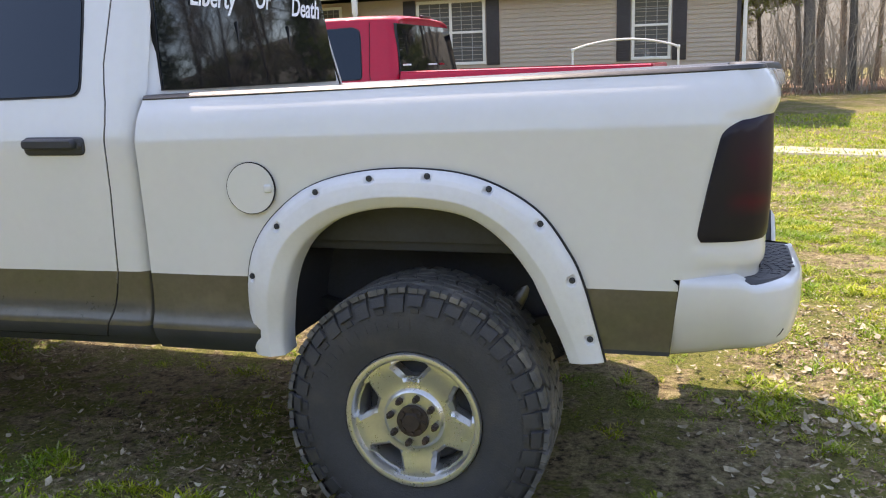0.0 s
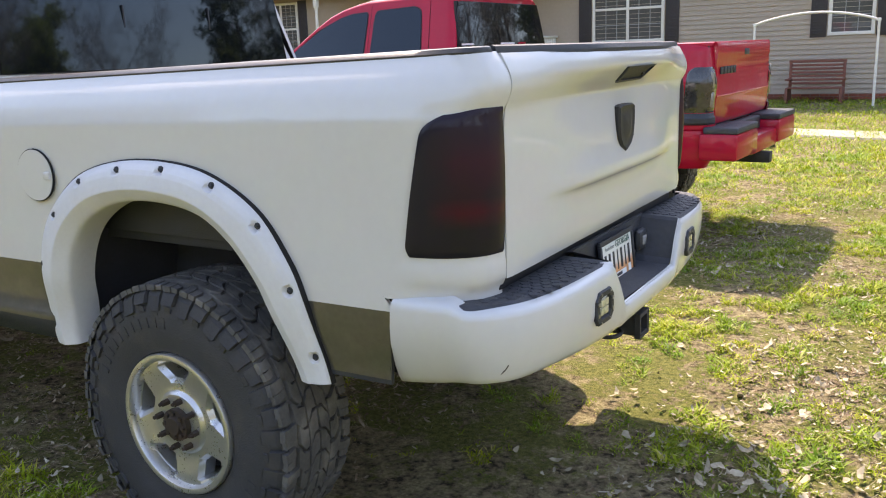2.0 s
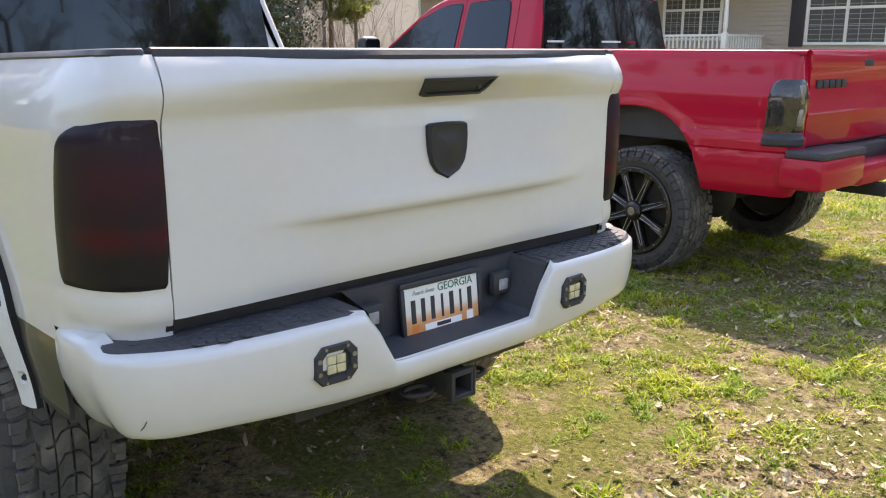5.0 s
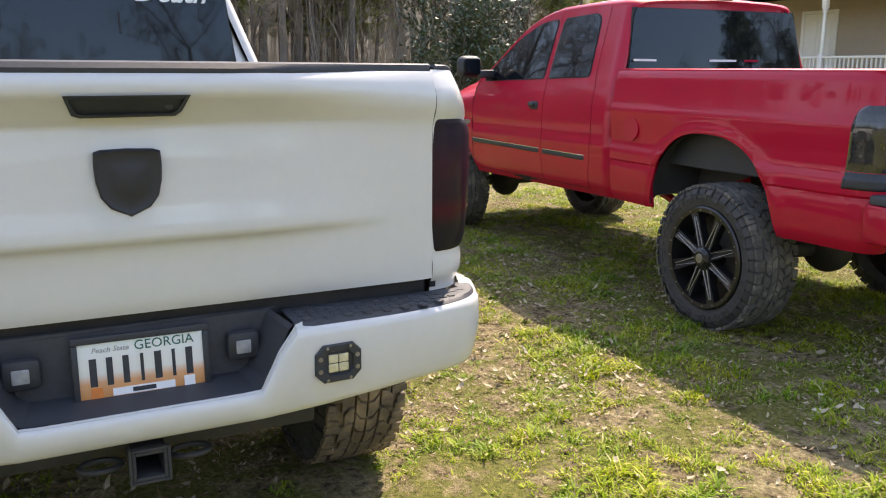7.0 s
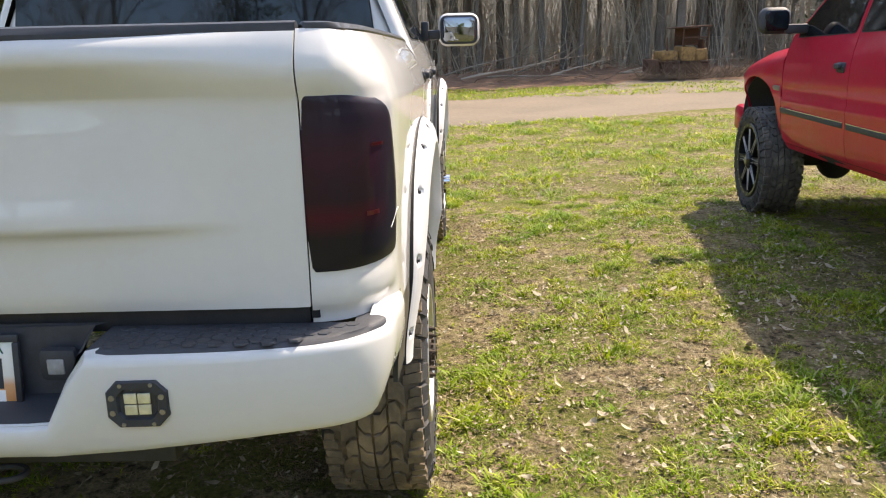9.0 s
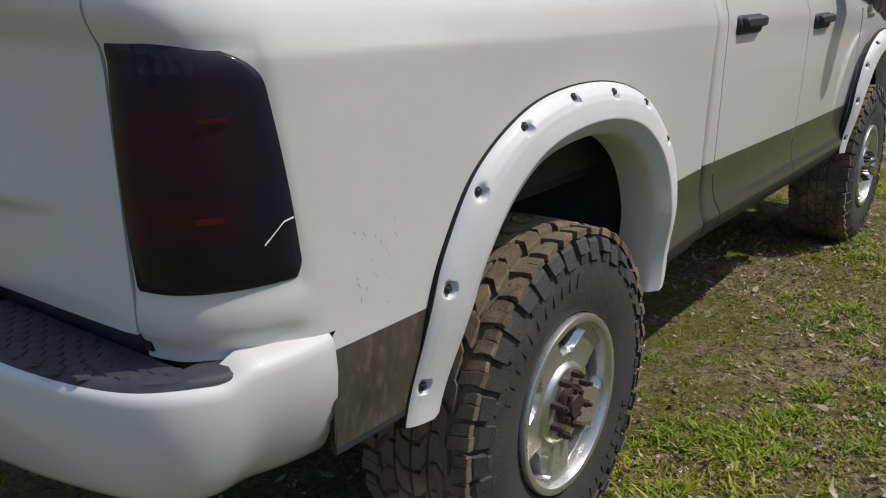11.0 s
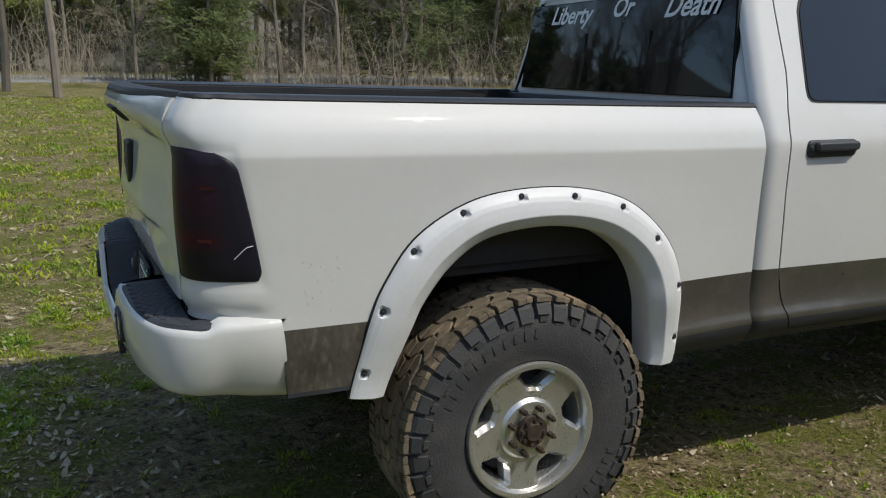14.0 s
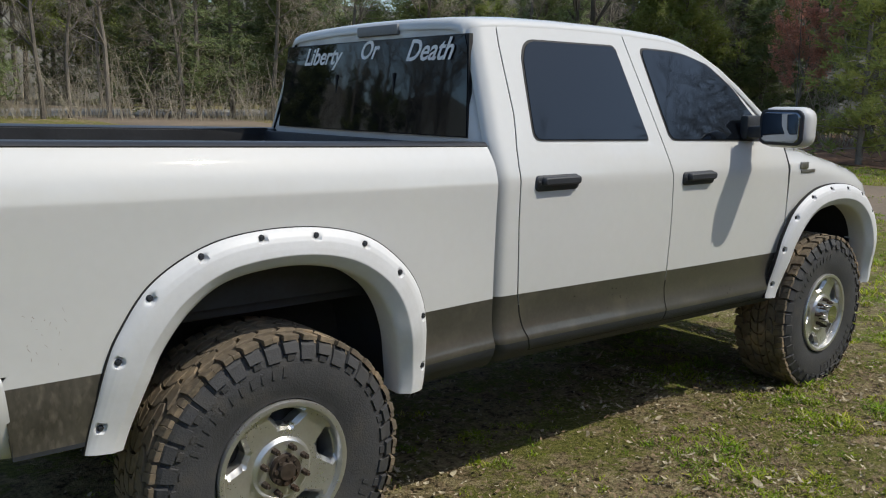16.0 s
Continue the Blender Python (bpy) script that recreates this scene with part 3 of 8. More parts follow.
def bed_side(truck, s):
    path = spline([(a, b, 0) for a, b in BED_PLAN], 181)

    def at_x(x):
        lo = 0
        while lo < 179 and path[lo + 1].x < x:
            lo += 1
        f = (x - path[lo].x) / (path[lo + 1].x - path[lo].x)
        return path[lo].lerp(path[lo + 1], max(0.0, min(1.0, f))), lo

    def skin(x, z, extra=0.0):
        p, k = at_x(x)
        d = path[min(k + 1, 180)] - path[max(k - 1, 0)]
        nrm = Vector((-d.y, d.x, 0)).normalized()
        nrm = nrm if nrm.y > 0 else -nrm
        rear = soft(0.98, 1.12, x)
        zn = z if z < 0.95 else 0.95 + (z - 0.95) / (1 + bed_rake(x))
        off = tab(BED_OFF, zn) * (1 - 0.2 * rear) * (1 - 0.8 * soft(1.08, 1.146, x))
        if zn < 0.95:
            # behind the wheel the foot of the panel is flat
            off += (-0.012 - 0.016 * soft(0.90, 0.74, zn) - off) * soft(0.42, 0.58, x)
        lip = tab(LIP, zn) * soft(1.0, 1.14, x)
        # dish for the lamp
        xf = 0.936 + (z - 1.10) * 0.19
        dish = soft(xf - 0.012, xf + 0.004, x) * soft(1.070, 1.098, z) * (1 - soft(1.488, 1.506, z))
        # hollow under the lamp, above the bumper
        hollow = soft(0.90, 1.0, x) * (1 - soft(1.0, 1.045, z))
        q = p + nrm * (off - 0.004 * dish - 0.016 * hollow + extra)
        foot = 0.024 * soft(0.6, 0.868, x) * max(0.0, min(1.0, (z - 0.70) / 0.26)) * (1 - soft(0.972, 0.99, z)) if x < 0.868 else 0.0
        return Vector((q.x + lip + foot - s * 0.011 * soft(0.6, 1.1, x), s * q.y + side_shift(x), z))

    xs = [-0.995 + 0.0275 * k for k in range(67)] + [0.84, 0.8675, 0.8685, 0.876, 0.89, 0.905, 0.92, 0.935, 0.945, 0.955, 0.965, 0.975, 0.985, 0.995, 1.005, 1.015, 1.025, 1.035, 1.045, 1.06, 1.075, 1.09, 1.1, 1.11, 1.12, 1.13, 1.135, 1.139, 1.143, 1.146, 1.149, 1.1505, 1.152]
    zs = [0.64, 0.67, 0.70, 0.72, Z_BLACK, 0.755, 0.77, 0.79, 0.82, 0.86, 0.90, 0.93, Z_TONE, 0.965, 0.98, 0.99, 1.0, 1.01, 1.02, 1.03, 1.045, 1.06, 1.07, 1.08, 1.09, 1.1, 1.12, 1.15, 1.18, 1.22, 1.26, 1.3, 1.34, 1.38, 1.41, 1.426, 1.432, 1.438, 1.445, 1.452, 1.465, 1.48, 1.49, 1.5, 1.51, 1.52, 1.53, 1.54, 1.55, 1.56, 1.572, 1.585]

    def bottom(x):
        a = arch_height(x)
        if a is not None:
            return a
        if x < -0.5:
            return 0.655
        return 0.728 if x < 0.868 else 0.985

    rows = [[skin(x, raked(x, max(z, bottom(x)))) for z in zs] for x in xs]

    def idx(i, j):
        z = max(zs[j], bottom(xs[i])) + 0.002
        return 2 if z < Z_BLACK else ((3 if s > 0 and xs[i] > 0.55 else 1) if z < Z_TONE else 0)

    sheet("bed_side", rows, [WHITE, TAUPE, BLACK, TAUPE_SCUFFED], truck, "white bed side, taupe along its foot", back=(0, -s * 0.012, 0), idx=idx)
    # lamp lens
    nz, nx = 40, 26
    rows = []
    for a in range(nx + 1):
        row = []
        for b in range(nz + 1):
            u, v = a / nx, b / nz
            zt = 1.482 + 0.012 * soft(0.0, 0.8, u)
            z = 1.108 + (zt - 1.108) * v
            xf = 0.936 + (z - 1.10) * 0.19
            # round the two forward corners
            cut = 0.016 * max(0, 1 - v / 0.09) ** 2 + 0.050 * max(0, (v - 0.84) / 0.16) ** 2.6
            x = xf + cut + (1.1515 - xf - cut) * u ** 0.9
            edge = min(1.0, 7 * u + 0.0, 9 * v, 9 * (1 - v), 14 * (1 - u) + 0.2)
            row.append(skin(x, z, 0.002 + 0.009 * math.sqrt(max(0, edge)) + 0.008 * math.sin(math.pi * v)))
        rows.append(row)
    lens = sheet("tail_lamp", rows, LAMP_MAT, truck, "smoked dark red tail lamp lens", back=(-0.012, -s * 0.02, 0))
    # red strips laid on the right lens paint the glints of sunlit reflectors
    for x0, x1, z0, z1 in ((1.060, 1.092, 1.380, 1.387), (1.074, 1.104, 1.226, 1.236)) if s > 0 else ():
        rows = [[skin(x0 + (x1 - x0) * k / 3, z, 0.0205) for z in (z0, z1)] for k in range(4)]
        sheet("red_reflector", rows, LAMP_RED, lens, "dull red glint of a sunlit reflector, laid on the lens", back=(-0.002, 0, 0))
    if s > 0:
        # small chips and scratches in the paint behind the wheel
        rg = random.Random(17)
        v, f = [], []
        for _ in range(18):
            x, z, a = rg.uniform(0.70, 0.82), rg.uniform(1.0, 1.17), rg.uniform(0.5, 2.0)
            L, w = rg.uniform(0.002, 0.007), rg.uniform(0.0004, 0.0008)
            b = len(v)
            for da, db in ((-1, -1), (1, -1), (1, 1), (-1, 1)):
                v.append(skin(x + (da * L * math.cos(a) - db * w * math.sin(a)), z + da * L * math.sin(a) + db * w * math.cos(a), 0.0012))
            f.append((b, b + 1, b + 2, b + 3))
        tagged(finish("paint_chips", v, f, CHIP, truck, "fine brown chips and scratches in the paint"), kind="stuff")
        crack = [(1.018, 1.180), (1.006, 1.192), (0.992, 1.206), (0.984, 1.213), (0.966, 1.217)]
        rows = [[skin(x, z + w, 0.0175) for w in (-0.001, 0.001)] for x, z in crack]
        sheet("crack_line", rows, LETTER, lens, "pale bent crack across the lens", back=(0, -0.002, 0))
    # rail cap
    rows = []
    for x in [-0.995 + 0.04 * k for k in range(50)] + [1.0, 1.02, 1.04, 1.06, 1.08, 1.10, 1.115, 1.125, 1.133, 1.139, 1.143, 1.147, 1.1505]:
        zt = raked(x, 1.573)
        o = skin(x, raked(x, 1.585))
        inn = Vector((min(o.x, 1.10), s * 0.843 + side_shift(x), 0))
        rows.append([(o.x + (inn.x - o.x) * q, o.y + (inn.y - o.y) * q, zt + h) for q, h in ((-0.03, 0.0085), (-0.045, 0.013), (0.05, 0.024), (0.28, 0.027), (0.72, 0.027), (1.0, 0.017), (1.0, -0.05))])
    sheet("bed_rail_cap", rows, CAP, truck, "black plastic bed rail cap", back=(0, -s * 0.006, -0.008))
    return skin


def lens_material():
    """Smoked lens with a red core that glimmers through it, by place on the lens."""
    m = bpy.data.materials.new("smoked_lens_with_red_core")
    m.use_nodes = True
    n, l = nodes_of(m)
    p = n["Principled BSDF"]
    tc, nz = n.new("ShaderNodeTexCoord"), n.new("ShaderNodeTexNoise")
    sp = n.new("ShaderNodeSeparateXYZ")
    l.new(tc.outputs["Object"], sp.inputs[0])
    l.new(tc.outputs["Object"], nz.inputs[0])
    nz.inputs["Scale"].default_value = 9.0
    ramp = n.new("ShaderNodeValToRGB")
    e = ramp.color_ramp.elements
    e[0].position, e[0].color = 0.0, (0.012, 0.012, 0.018, 1)
    e[1].position, e[1].color = 1.0, (0.020, 0.013, 0.024, 1)
    for pos, col in ((0.24, (0.013, 0.010, 0.014, 1)), (0.36, (0.060, 0.006, 0.014, 1)), (0.46, (0.024, 0.009, 0.016, 1)), (0.70, (0.036, 0.009, 0.020, 1)), (0.88, (0.022, 0.013, 0.024, 1))):
        k = e.new(pos)
        k.color = col
    mr = n.new("ShaderNodeMapRange")
    mr.inputs[1].default_value, mr.inputs[2].default_value = 1.09, 1.48
    l.new(sp.outputs[2], mr.inputs[0])
    l.new(mr.outputs[0], ramp.inputs[0])
    # only near the rear face of the lamp
    mx = n.new("ShaderNodeMapRange")
    mx.inputs[1].default_value, mx.inputs[2].default_value = 1.02, 1.11
    l.new(sp.outputs[0], mx.inputs[0])
    mul = n.new("ShaderNodeMath")
    mul.operation = "MULTIPLY"
    l.new(mx.outputs[0], mul.inputs[0])
    l.new(nz.outputs[0], mul.inputs[1])
    mul2 = n.new("ShaderNodeMath")
    mul2.operation, mul2.inputs[1].default_value, mul2.use_clamp = "MULTIPLY", 1.9, True
    l.new(mul.outputs[0], mul2.inputs[0])
    mix = n.new("ShaderNodeMix")
    mix.data_type = "RGBA"
    mix.inputs[6].default_value = (0.014, 0.013, 0.021, 1)
    l.new(mul2.outputs[0], mix.inputs[0])
    l.new(ramp.outputs[0], mix.inputs[7])
    l.new(mix.outputs[2], p.inputs["Base Color"])
    p.inputs["Roughness"].default_value = 0.5
    p.inputs["Specular IOR Level"].default_value = 0.1
    p.inputs["Coat Weight"].default_value = 0.28
    p.inputs["Coat Roughness"].default_value = 0.08
    return m


LAMP_MAT = lens_material()

GATE = [(1.030, 1.146), (1.05, 1.156), (1.10, 1.161), (1.185, 1.164), (1.204, 1.169), (1.222, 1.189), (1.234, 1.192), (1.31, 1.179), (1.43, 1.170), (1.480, 1.162), (1.496, 1.160), (1.506, 1.166), (1.545, 1.207), (1.568, 1.230), (1.580, 1.236), (1.604, 1.232), (1.620, 1.222), (1.628, 1.206)]


def tailgate(truck):
    ys = [-0.8355 + 1.671 * k / 60 for k in range(61)]
    zs = sorted([z for z, _ in GATE] + [1.075, 1.14, 1.194, 1.213, 1.26, 1.285, 1.34, 1.38, 1.45, 1.487, 1.50, 1.527, 1.56, 1.598])
    rows = []
    for y in ys:
        fade = soft(-0.72, -0.35, y) * (1 - soft(0.55, 0.80, y))
        row = []
        for z in zs:
            x = tab(GATE, z)
            flat = 1.150 + (1.167 - 1.150) * soft(1.03, 1.08, z)
            if 1.03 < z < 1.45:
                x = flat + (x - flat) * fade
            edge = soft(0.25, 0.835, abs(y))
            if z > 1.0:
                x += (1.154 + tab(LIP, 0.95 + (z - 0.95) / 1.074) - x) * edge
            bow = 0.012 * (1 - (y / 0.84) ** 2)
            row.append((x + bow - 0.003 * soft(0.815, 0.836, abs(y)) - 0.012 * y, y, z))
        rows.append(row)
    gate = sheet("tailgate", rows, WHITE, truck, "white tailgate with a lipped top edge", back=(-0.045, 0, 0))
    cap = sheet("tailgate_cap", [[(1.105 + (x - 1.105) * (1 - 0.70 * soft(0.25, 0.835, abs(y))) - 0.012 * y + 0.012 * (1 - (y / 0.84) ** 2) - 0.008 * soft(0.80, 0.836, abs(y)), y, z) for x, z in ((1.222, 1.622), (1.223, 1.632), (1.212, 1.645), (1.18, 1.649), (1.13, 1.647), (1.105, 1.635), (1.105, 1.60))] for y in (-0.836, -0.82, -0.76, -0.7, -0.6, -0.5, -0.4, -0.25, 0, 0.25, 0.4, 0.5, 0.6, 0.7, 0.76, 0.82, 0.836)], BLACK, gate, "black tailgate top cap", back=(-0.03, 0, -0.02))
    # black strips put the shade into the gaps beside the gate
    for s in (1, -1):
        rows = [[(1.139 + tab(LIP, 0.95 + (z - 0.95) / 1.074) - s * 0.010, s * y, z) for y in (0.8345, 0.853)] for z in (1.0, 1.1, 1.3, 1.44, 1.48, 1.52, 1.56, 1.59, 1.62)]
        sheet("gate_seal", rows, GAP, gate, "black strip for the shade in the gap beside the gate", back=(-0.01, 0, 0))
    # recessed pull handle
    rows = []
    out = [(-0.128, 1.570), (0.150, 1.571), (0.134, 1.532), (0.120, 1.520), (-0.092, 1.518), (-0.110, 1.524)]
    fx = lambda z, d: tab(GATE, z) + 0.012 + d
    bm = bmesh.new()
    f0 = [bm.verts.new((fx(z, 0.012), y, z)) for y, z in out]
    f1 = [bm.verts.new((fx(z, -0.03), y, z)) for y, z in out]
    small = lambda y, z, a, b: (0.012 + (y - 0.012) * a, 1.546 + (z - 1.546) * b)
    fin = [bm.verts.new((fx(small(y, z, 0.92, 0.74)[1], 0.012), *small(y, z, 0.92, 0.74))) for y, z in out]
    deep = [bm.verts.new((fx(small(y, z, 0.9, 0.66)[1], 0.003), *small(y, z, 0.9, 0.66))) for y, z in out]
    for i in range(6):
        j = (i + 1) % 6
        bm.faces.new((f0[i], f0[j], f1[j], f1[i]))
        bm.faces.new((f0[i], f0[j], fin[j], fin[i]))
        bm.faces.new((fin[i], fin[j], deep[j], deep[i]))
    bm.faces.new(deep)
    handle = part("tailgate_handle", bm, BLACK, gate, "black tailgate pull handle", smooth=False)
    bm = cyl(bmesh.new(), (1.206, 0.104, 1.545), (1.224, 0.104, 1.545), 0.010, 0.009, 14)
    part("key_lock", bm, FRAME, handle, "small round key lock")
    # shield badge, plain shape
    bm = bmesh.new()
    edge = [(-0.075, 1.438), (-0.06, 1.443), (0.0, 1.445), (0.06, 1.443), (0.075, 1.438), (0.077, 1.41), (0.075, 1.368), (0.066, 1.330), (0.045, 1.303), (0.0, 1.282), (-0.045, 1.303), (-0.066, 1.330), (-0.075, 1.368), (-0.077, 1.41)]
    rings = []
    for k, (f, x) in enumerate(((1.0, 1.172), (1.0, 1.196), (0.93, 1.203), (0.80, 1.199), (0.5, 1.203))):
        rings.append([bm.verts.new((x, 0.006 + y * f, 1.368 + (z - 1.368) * f)) for y, z in edge])
    tip = bm.verts.new((1.212, 0.006, 1.363))
    for a, b in zip(rings, rings[1:]):
        for i in range(len(edge)):
            j = (i + 1) % len(edge)
            bm.faces.new((a[i], a[j], b[j], b[i]))
    for i in range(len(edge)):
        bm.faces.new((rings[-1][i], rings[-1][(i + 1) % len(edge)], tip))
    part("shield_badge", bm, GLOSSY_BADGE, gate, "black shield-shaped badge")
    return gate


GLOSSY_BADGE = mat("satin_black_badge", (0.018, 0.020, 0.026), 0.5, vary=0.2)


def rear_bumper(truck):
    """White painted shell round the corners with a dropped middle; black step pads and plate pocket."""
    half = spline([(x, y, 0) for x, y in ((1.300, 0.0), (1.300, 0.25), (1.296, 0.50), (1.284, 0.70), (1.252, 0.86), (1.205, 0.952), (1.125, 1.005), (1.02, 1.024), (0.94, 1.028), (0.884, 1.022))], 49)
    bmp = new("bumper")
    bmp.parent = truck
    tagged(bmp, "white painted step bumper with scuffed corners")
    rows = []
    full = [Vector((p.x, -p.y, 0)) for p in reversed(half)] + half[1:]
    for p in full:
        ay, x = abs(p.y), p.x
        drop = 1 - soft(0.275, 0.372, ay)
        side = soft(1.20, 1.02, x) if x < 1.2 else 0.0
        side = 1 - soft(1.02, 1.2, x)
        top = 0.978 - 0.158 * drop - 0.010 * side
        top += 0.026 * (1 - soft(1.06, 1.12, x))
        bot = 0.738 + 0.030 * soft(0.3, 0.85, ay) - 0.056 * max(0.0, 1.18 - x) / 0.31
        nrm = Vector((1, 0, 0)) if ay < 0.5 else Vector((p.x - 1.02 + 0.25 * (1 - side), p.y * (0.2 + 0.8 * soft(1.29, 1.15, x) if x < 1.29 else 0.2), 0)).normalized()
        row = []
        for f, o in ((-0.03, -0.055), (0.0, -0.030), (0.02, -0.010), (0.06, -0.001), (0.12, 0.002), (0.3, 0.004), (0.5, 0.003), (0.75, -0.006), (0.9, -0.014), (0.97, -0.022), (1.0, -0.034), (0.99, -0.06)):
            z = bot + (top - bot) * (1 - f)
            q = p + nrm * (o * (0.3 if f <= 0.0 and ay < 0.42 else 1.0)) - Vector((0, math.copysign(0.055 * side * max(0.0, f) ** 2, p.y), 0))
            row.append((q.x - 0.011 * q.y + (0.008 - 0.030 * max(0.0, f)) * (1 - soft(0.89, 1.02, x)), q.y, z))
        rows.append(row)
    sheet("bumper_shell", rows, WHITE, bmp, "white painted bumper shell", close=False)
    for pts in (((1.218, -0.946, 0.826), (1.210, -0.950, 0.812), (1.198, -0.953, 0.800)),):
        bm = bmesh.new()
        for a, b in zip(pts, pts[1:]):
            cyl(bm, a, b, 0.0016, 0.0012, 6)
        part("scuff_mark", bm, RUST, bmp, "rusty brown scuff in the paint")
    # step pads
    for s in (1, -1):
        outer = [p for p in half if p.y > 0.37 and p.x > 1.10]
        rows = []
        for p in outer:
            k = soft(0.37, 0.98, p.y)
            xin = 1.10 if p.y < 0.86 else 1.10 - 0.02
            edge = Vector((p.x - 0.020, p.y * (1 - 0.012 * soft(0.8, 1.0, p.y)), 0))
            inner = Vector((min(1.13, p.x - 0.06), min(p.y, 0.93), 0))
            rows.append([(edge.x, s * edge.y, 0.945), (edge.x, s * edge.y, 0.975), (edge.x - 0.006, s * (edge.y - 0.003), 0.982)] + [((edge.lerp(inner, f)).x, s * edge.lerp(inner, f).y, 0.985 + 0.004 * f) for f in (0.15, 0.4, 0.7, 1.0)])
        pad = sheet("step_pad", rows, PAD, bmp, "dark grey moulded step pad", close=False)
        # honeycomb treads
        bm = bmesh.new()
        r = 0.0185
        for a in range(4):
            for b in range(20):
                y = 0.42 + b * r * 1.52
                x = 1.248 - a * r * 1.78 - (b % 2) * r * 0.89 - 0.16 * soft(0.72, 1.02, y) ** 1.5
                if y > 0.945 or x < 1.135:
                    continue
                m4 = Matrix.Translation((x, s * y, 0.9868 + 0.0006 * a)) @ Matrix.Diagonal((1, 1, 1, 1))
                bmesh.ops.create_cone(bm, cap_ends=True, segments=6, radius1=r * 0.97, radius2=r * 0.86, depth=0.0045, matrix=m4)
        part("honeycomb_treads", bm, PAD, pad, "raised honeycomb grip", smooth=False)
    # middle pocket: floor, back wall, slanting cheeks
    bm = bmesh.new()
    rows = [(-0.372, 0.985), (-0.36, 0.975), (-0.30, 0.84), (-0.272, 0.822), (0, 0.820), (0.272, 0.822), (0.30, 0.84), (0.36, 0.975), (0.372, 0.985)]
    fr = [bm.verts.new((1.278, y, z)) for y, z in rows]
    bk = [bm.verts.new((1.145, y * 0.93, z + 0.012)) for y, z in rows]
    for i in range(len(rows) - 1):
        bm.faces.new((fr[i], fr[i + 1], bk[i + 1], bk[i]))
    top0, top1 = bm.verts.new((1.135, -0.372, 1.0)), bm.verts.new((1.135, 0.372, 1.0))
    bm.faces.new([top0] + bk + [top1])
    part("plate_pocket", bm, PAD, bmp, "dark plastic plate pocket", smooth=False)
    # inner beam closes the shell below
    for lo, hi in (((1.08, -0.84, 0.79), (1.225, -0.39, 0.965)), ((1.08, 0.39, 0.79), (1.225, 0.84, 0.965)), ((1.08, -0.389, 0.76), (1.24, 0.389, 0.80)), ((1.07, -0.83, 0.966), (1.11, 0.83, 1.045))):
        part("bumper_beam", boxed(lo, hi, 0.01), FRAME, bmp, "dark inner bumper beam")
    # courtesy lamp beside the plate
    for s in (1, -1):
        bm = boxed((1.150, s * 0.265 - 0.045, 0.875), (1.185, s * 0.265 + 0.045, 0.955), 0.018)
        h = part("plate_lamp", bm, BLACK, bmp, "small plate lamp in a black housing")
        bm = boxed((1.18, s * 0.265 - 0.022, 0.895), (1.188, s * 0.265 + 0.018, 0.932), 0.004)
        part("lamp_lens", bm, SMOKY, h, "clear lens")
    # flush lamps
    for s in (1, -1):
        pod = new("flush_light")
        pod.parent = bmp
        pod.matrix_local = pose(1.294 - s * 0.005, s * 0.485, 0.872, 0, 0, s * 2.5)
        tagged(pod, "black octagonal flush-mount LED light")
        o = [(-0.065, -0.028), (-0.042, -0.052), (0.042, -0.052), (0.065, -0.028), (0.065, 0.028), (0.042, 0.052), (-0.042, 0.052), (-0.065, 0.028)]
        bm = bmesh.new()
        rings = [[bm.verts.new((x, y * f, z * f)) for y, z in o] for x, f in ((-0.012, 1.0), (0.010, 1.0), (0.014, 0.95), (0.014, 0.66), (0.006, 0.60))]
        for a, b in zip(rings, rings[1:]):
            for i in range(8):
                bm.faces.new((a[i], a[(i + 1) % 8], b[(i + 1) % 8], b[i]))
        bm.faces.new(rings[-1])
        part("housing", bm, BLACK, pod, smooth=False)
        for a in (-1, 1):
            for b in (-1, 1):
                part("led", boxed((0.005, a * 0.0145 - 0.0135, b * 0.0125 - 0.0115), (0.012, a * 0.0145 + 0.0135, b * 0.0125 + 0.0115), 0.002), POD_GLASS, pod, "yellowish LED reflector")
        for y, z in ((-0.052, 0.017), (-0.052, -0.017), (0.052, 0.017), (0.052, -0.017), (-0.032, 0.044), (0.032, 0.044), (-0.032, -0.044), (0.032, -0.044)):
            part("screw", cyl(bmesh.new(), (0.010, y, z), (0.017, y, z), 0.0045 if abs(y) < 0.04 else 0.0065, None, 8), STEEL, pod)
    # licence plate in a black frame: number as plain bars
    pl = new("licence_plate")
    pl.parent = bmp
    pl.matrix_local = pose(1.168, 0.010, 0.897, 0, -6, 0)
    tagged(pl, "white and orange licence plate in a black frame")
    part("plate", boxed((0, -0.152, -0.076), (0.003, 0.152, 0.076), 0.001), PLATE, pl)
    bm = bmesh.new()
    for lo, hi in (((-0.004, -0.165, 0.070), (0.009, 0.165, 0.088)), ((-0.004, -0.165, -0.098), (0.009, 0.165, -0.070)), ((-0.004, -0.165, -0.0695), (0.009, -0.150, 0.0695)), ((-0.004, 0.150, -0.0695), (0.009, 0.165, 0.0695))):
        box(bm, lo, hi, 0.003)
    part("plate_frame", bm, BLACK, pl, "black plastic plate frame")
    for k, (wd, ht) in enumerate(((0.017, 0.07), (0.015, 0.07), (0.015, 0.07), (0.008, 0.07), (0.017, 0.07), (0.008, 0.07), (0.017, 0.07))):
        y = -0.117 + k * 0.0385
        part("number_bar", boxed((0.003, y - wd / 2, -0.038), (0.0045, y + wd / 2, 0.032)), BLACK, pl)
    words("GEORGIA", 0.034, GREEN_INK, pl, Matrix.Translation((0.0042, 0.055, 0.043)) @ pose(0, 0, 0, 90, 0, 90), "state_name", 0.0004)
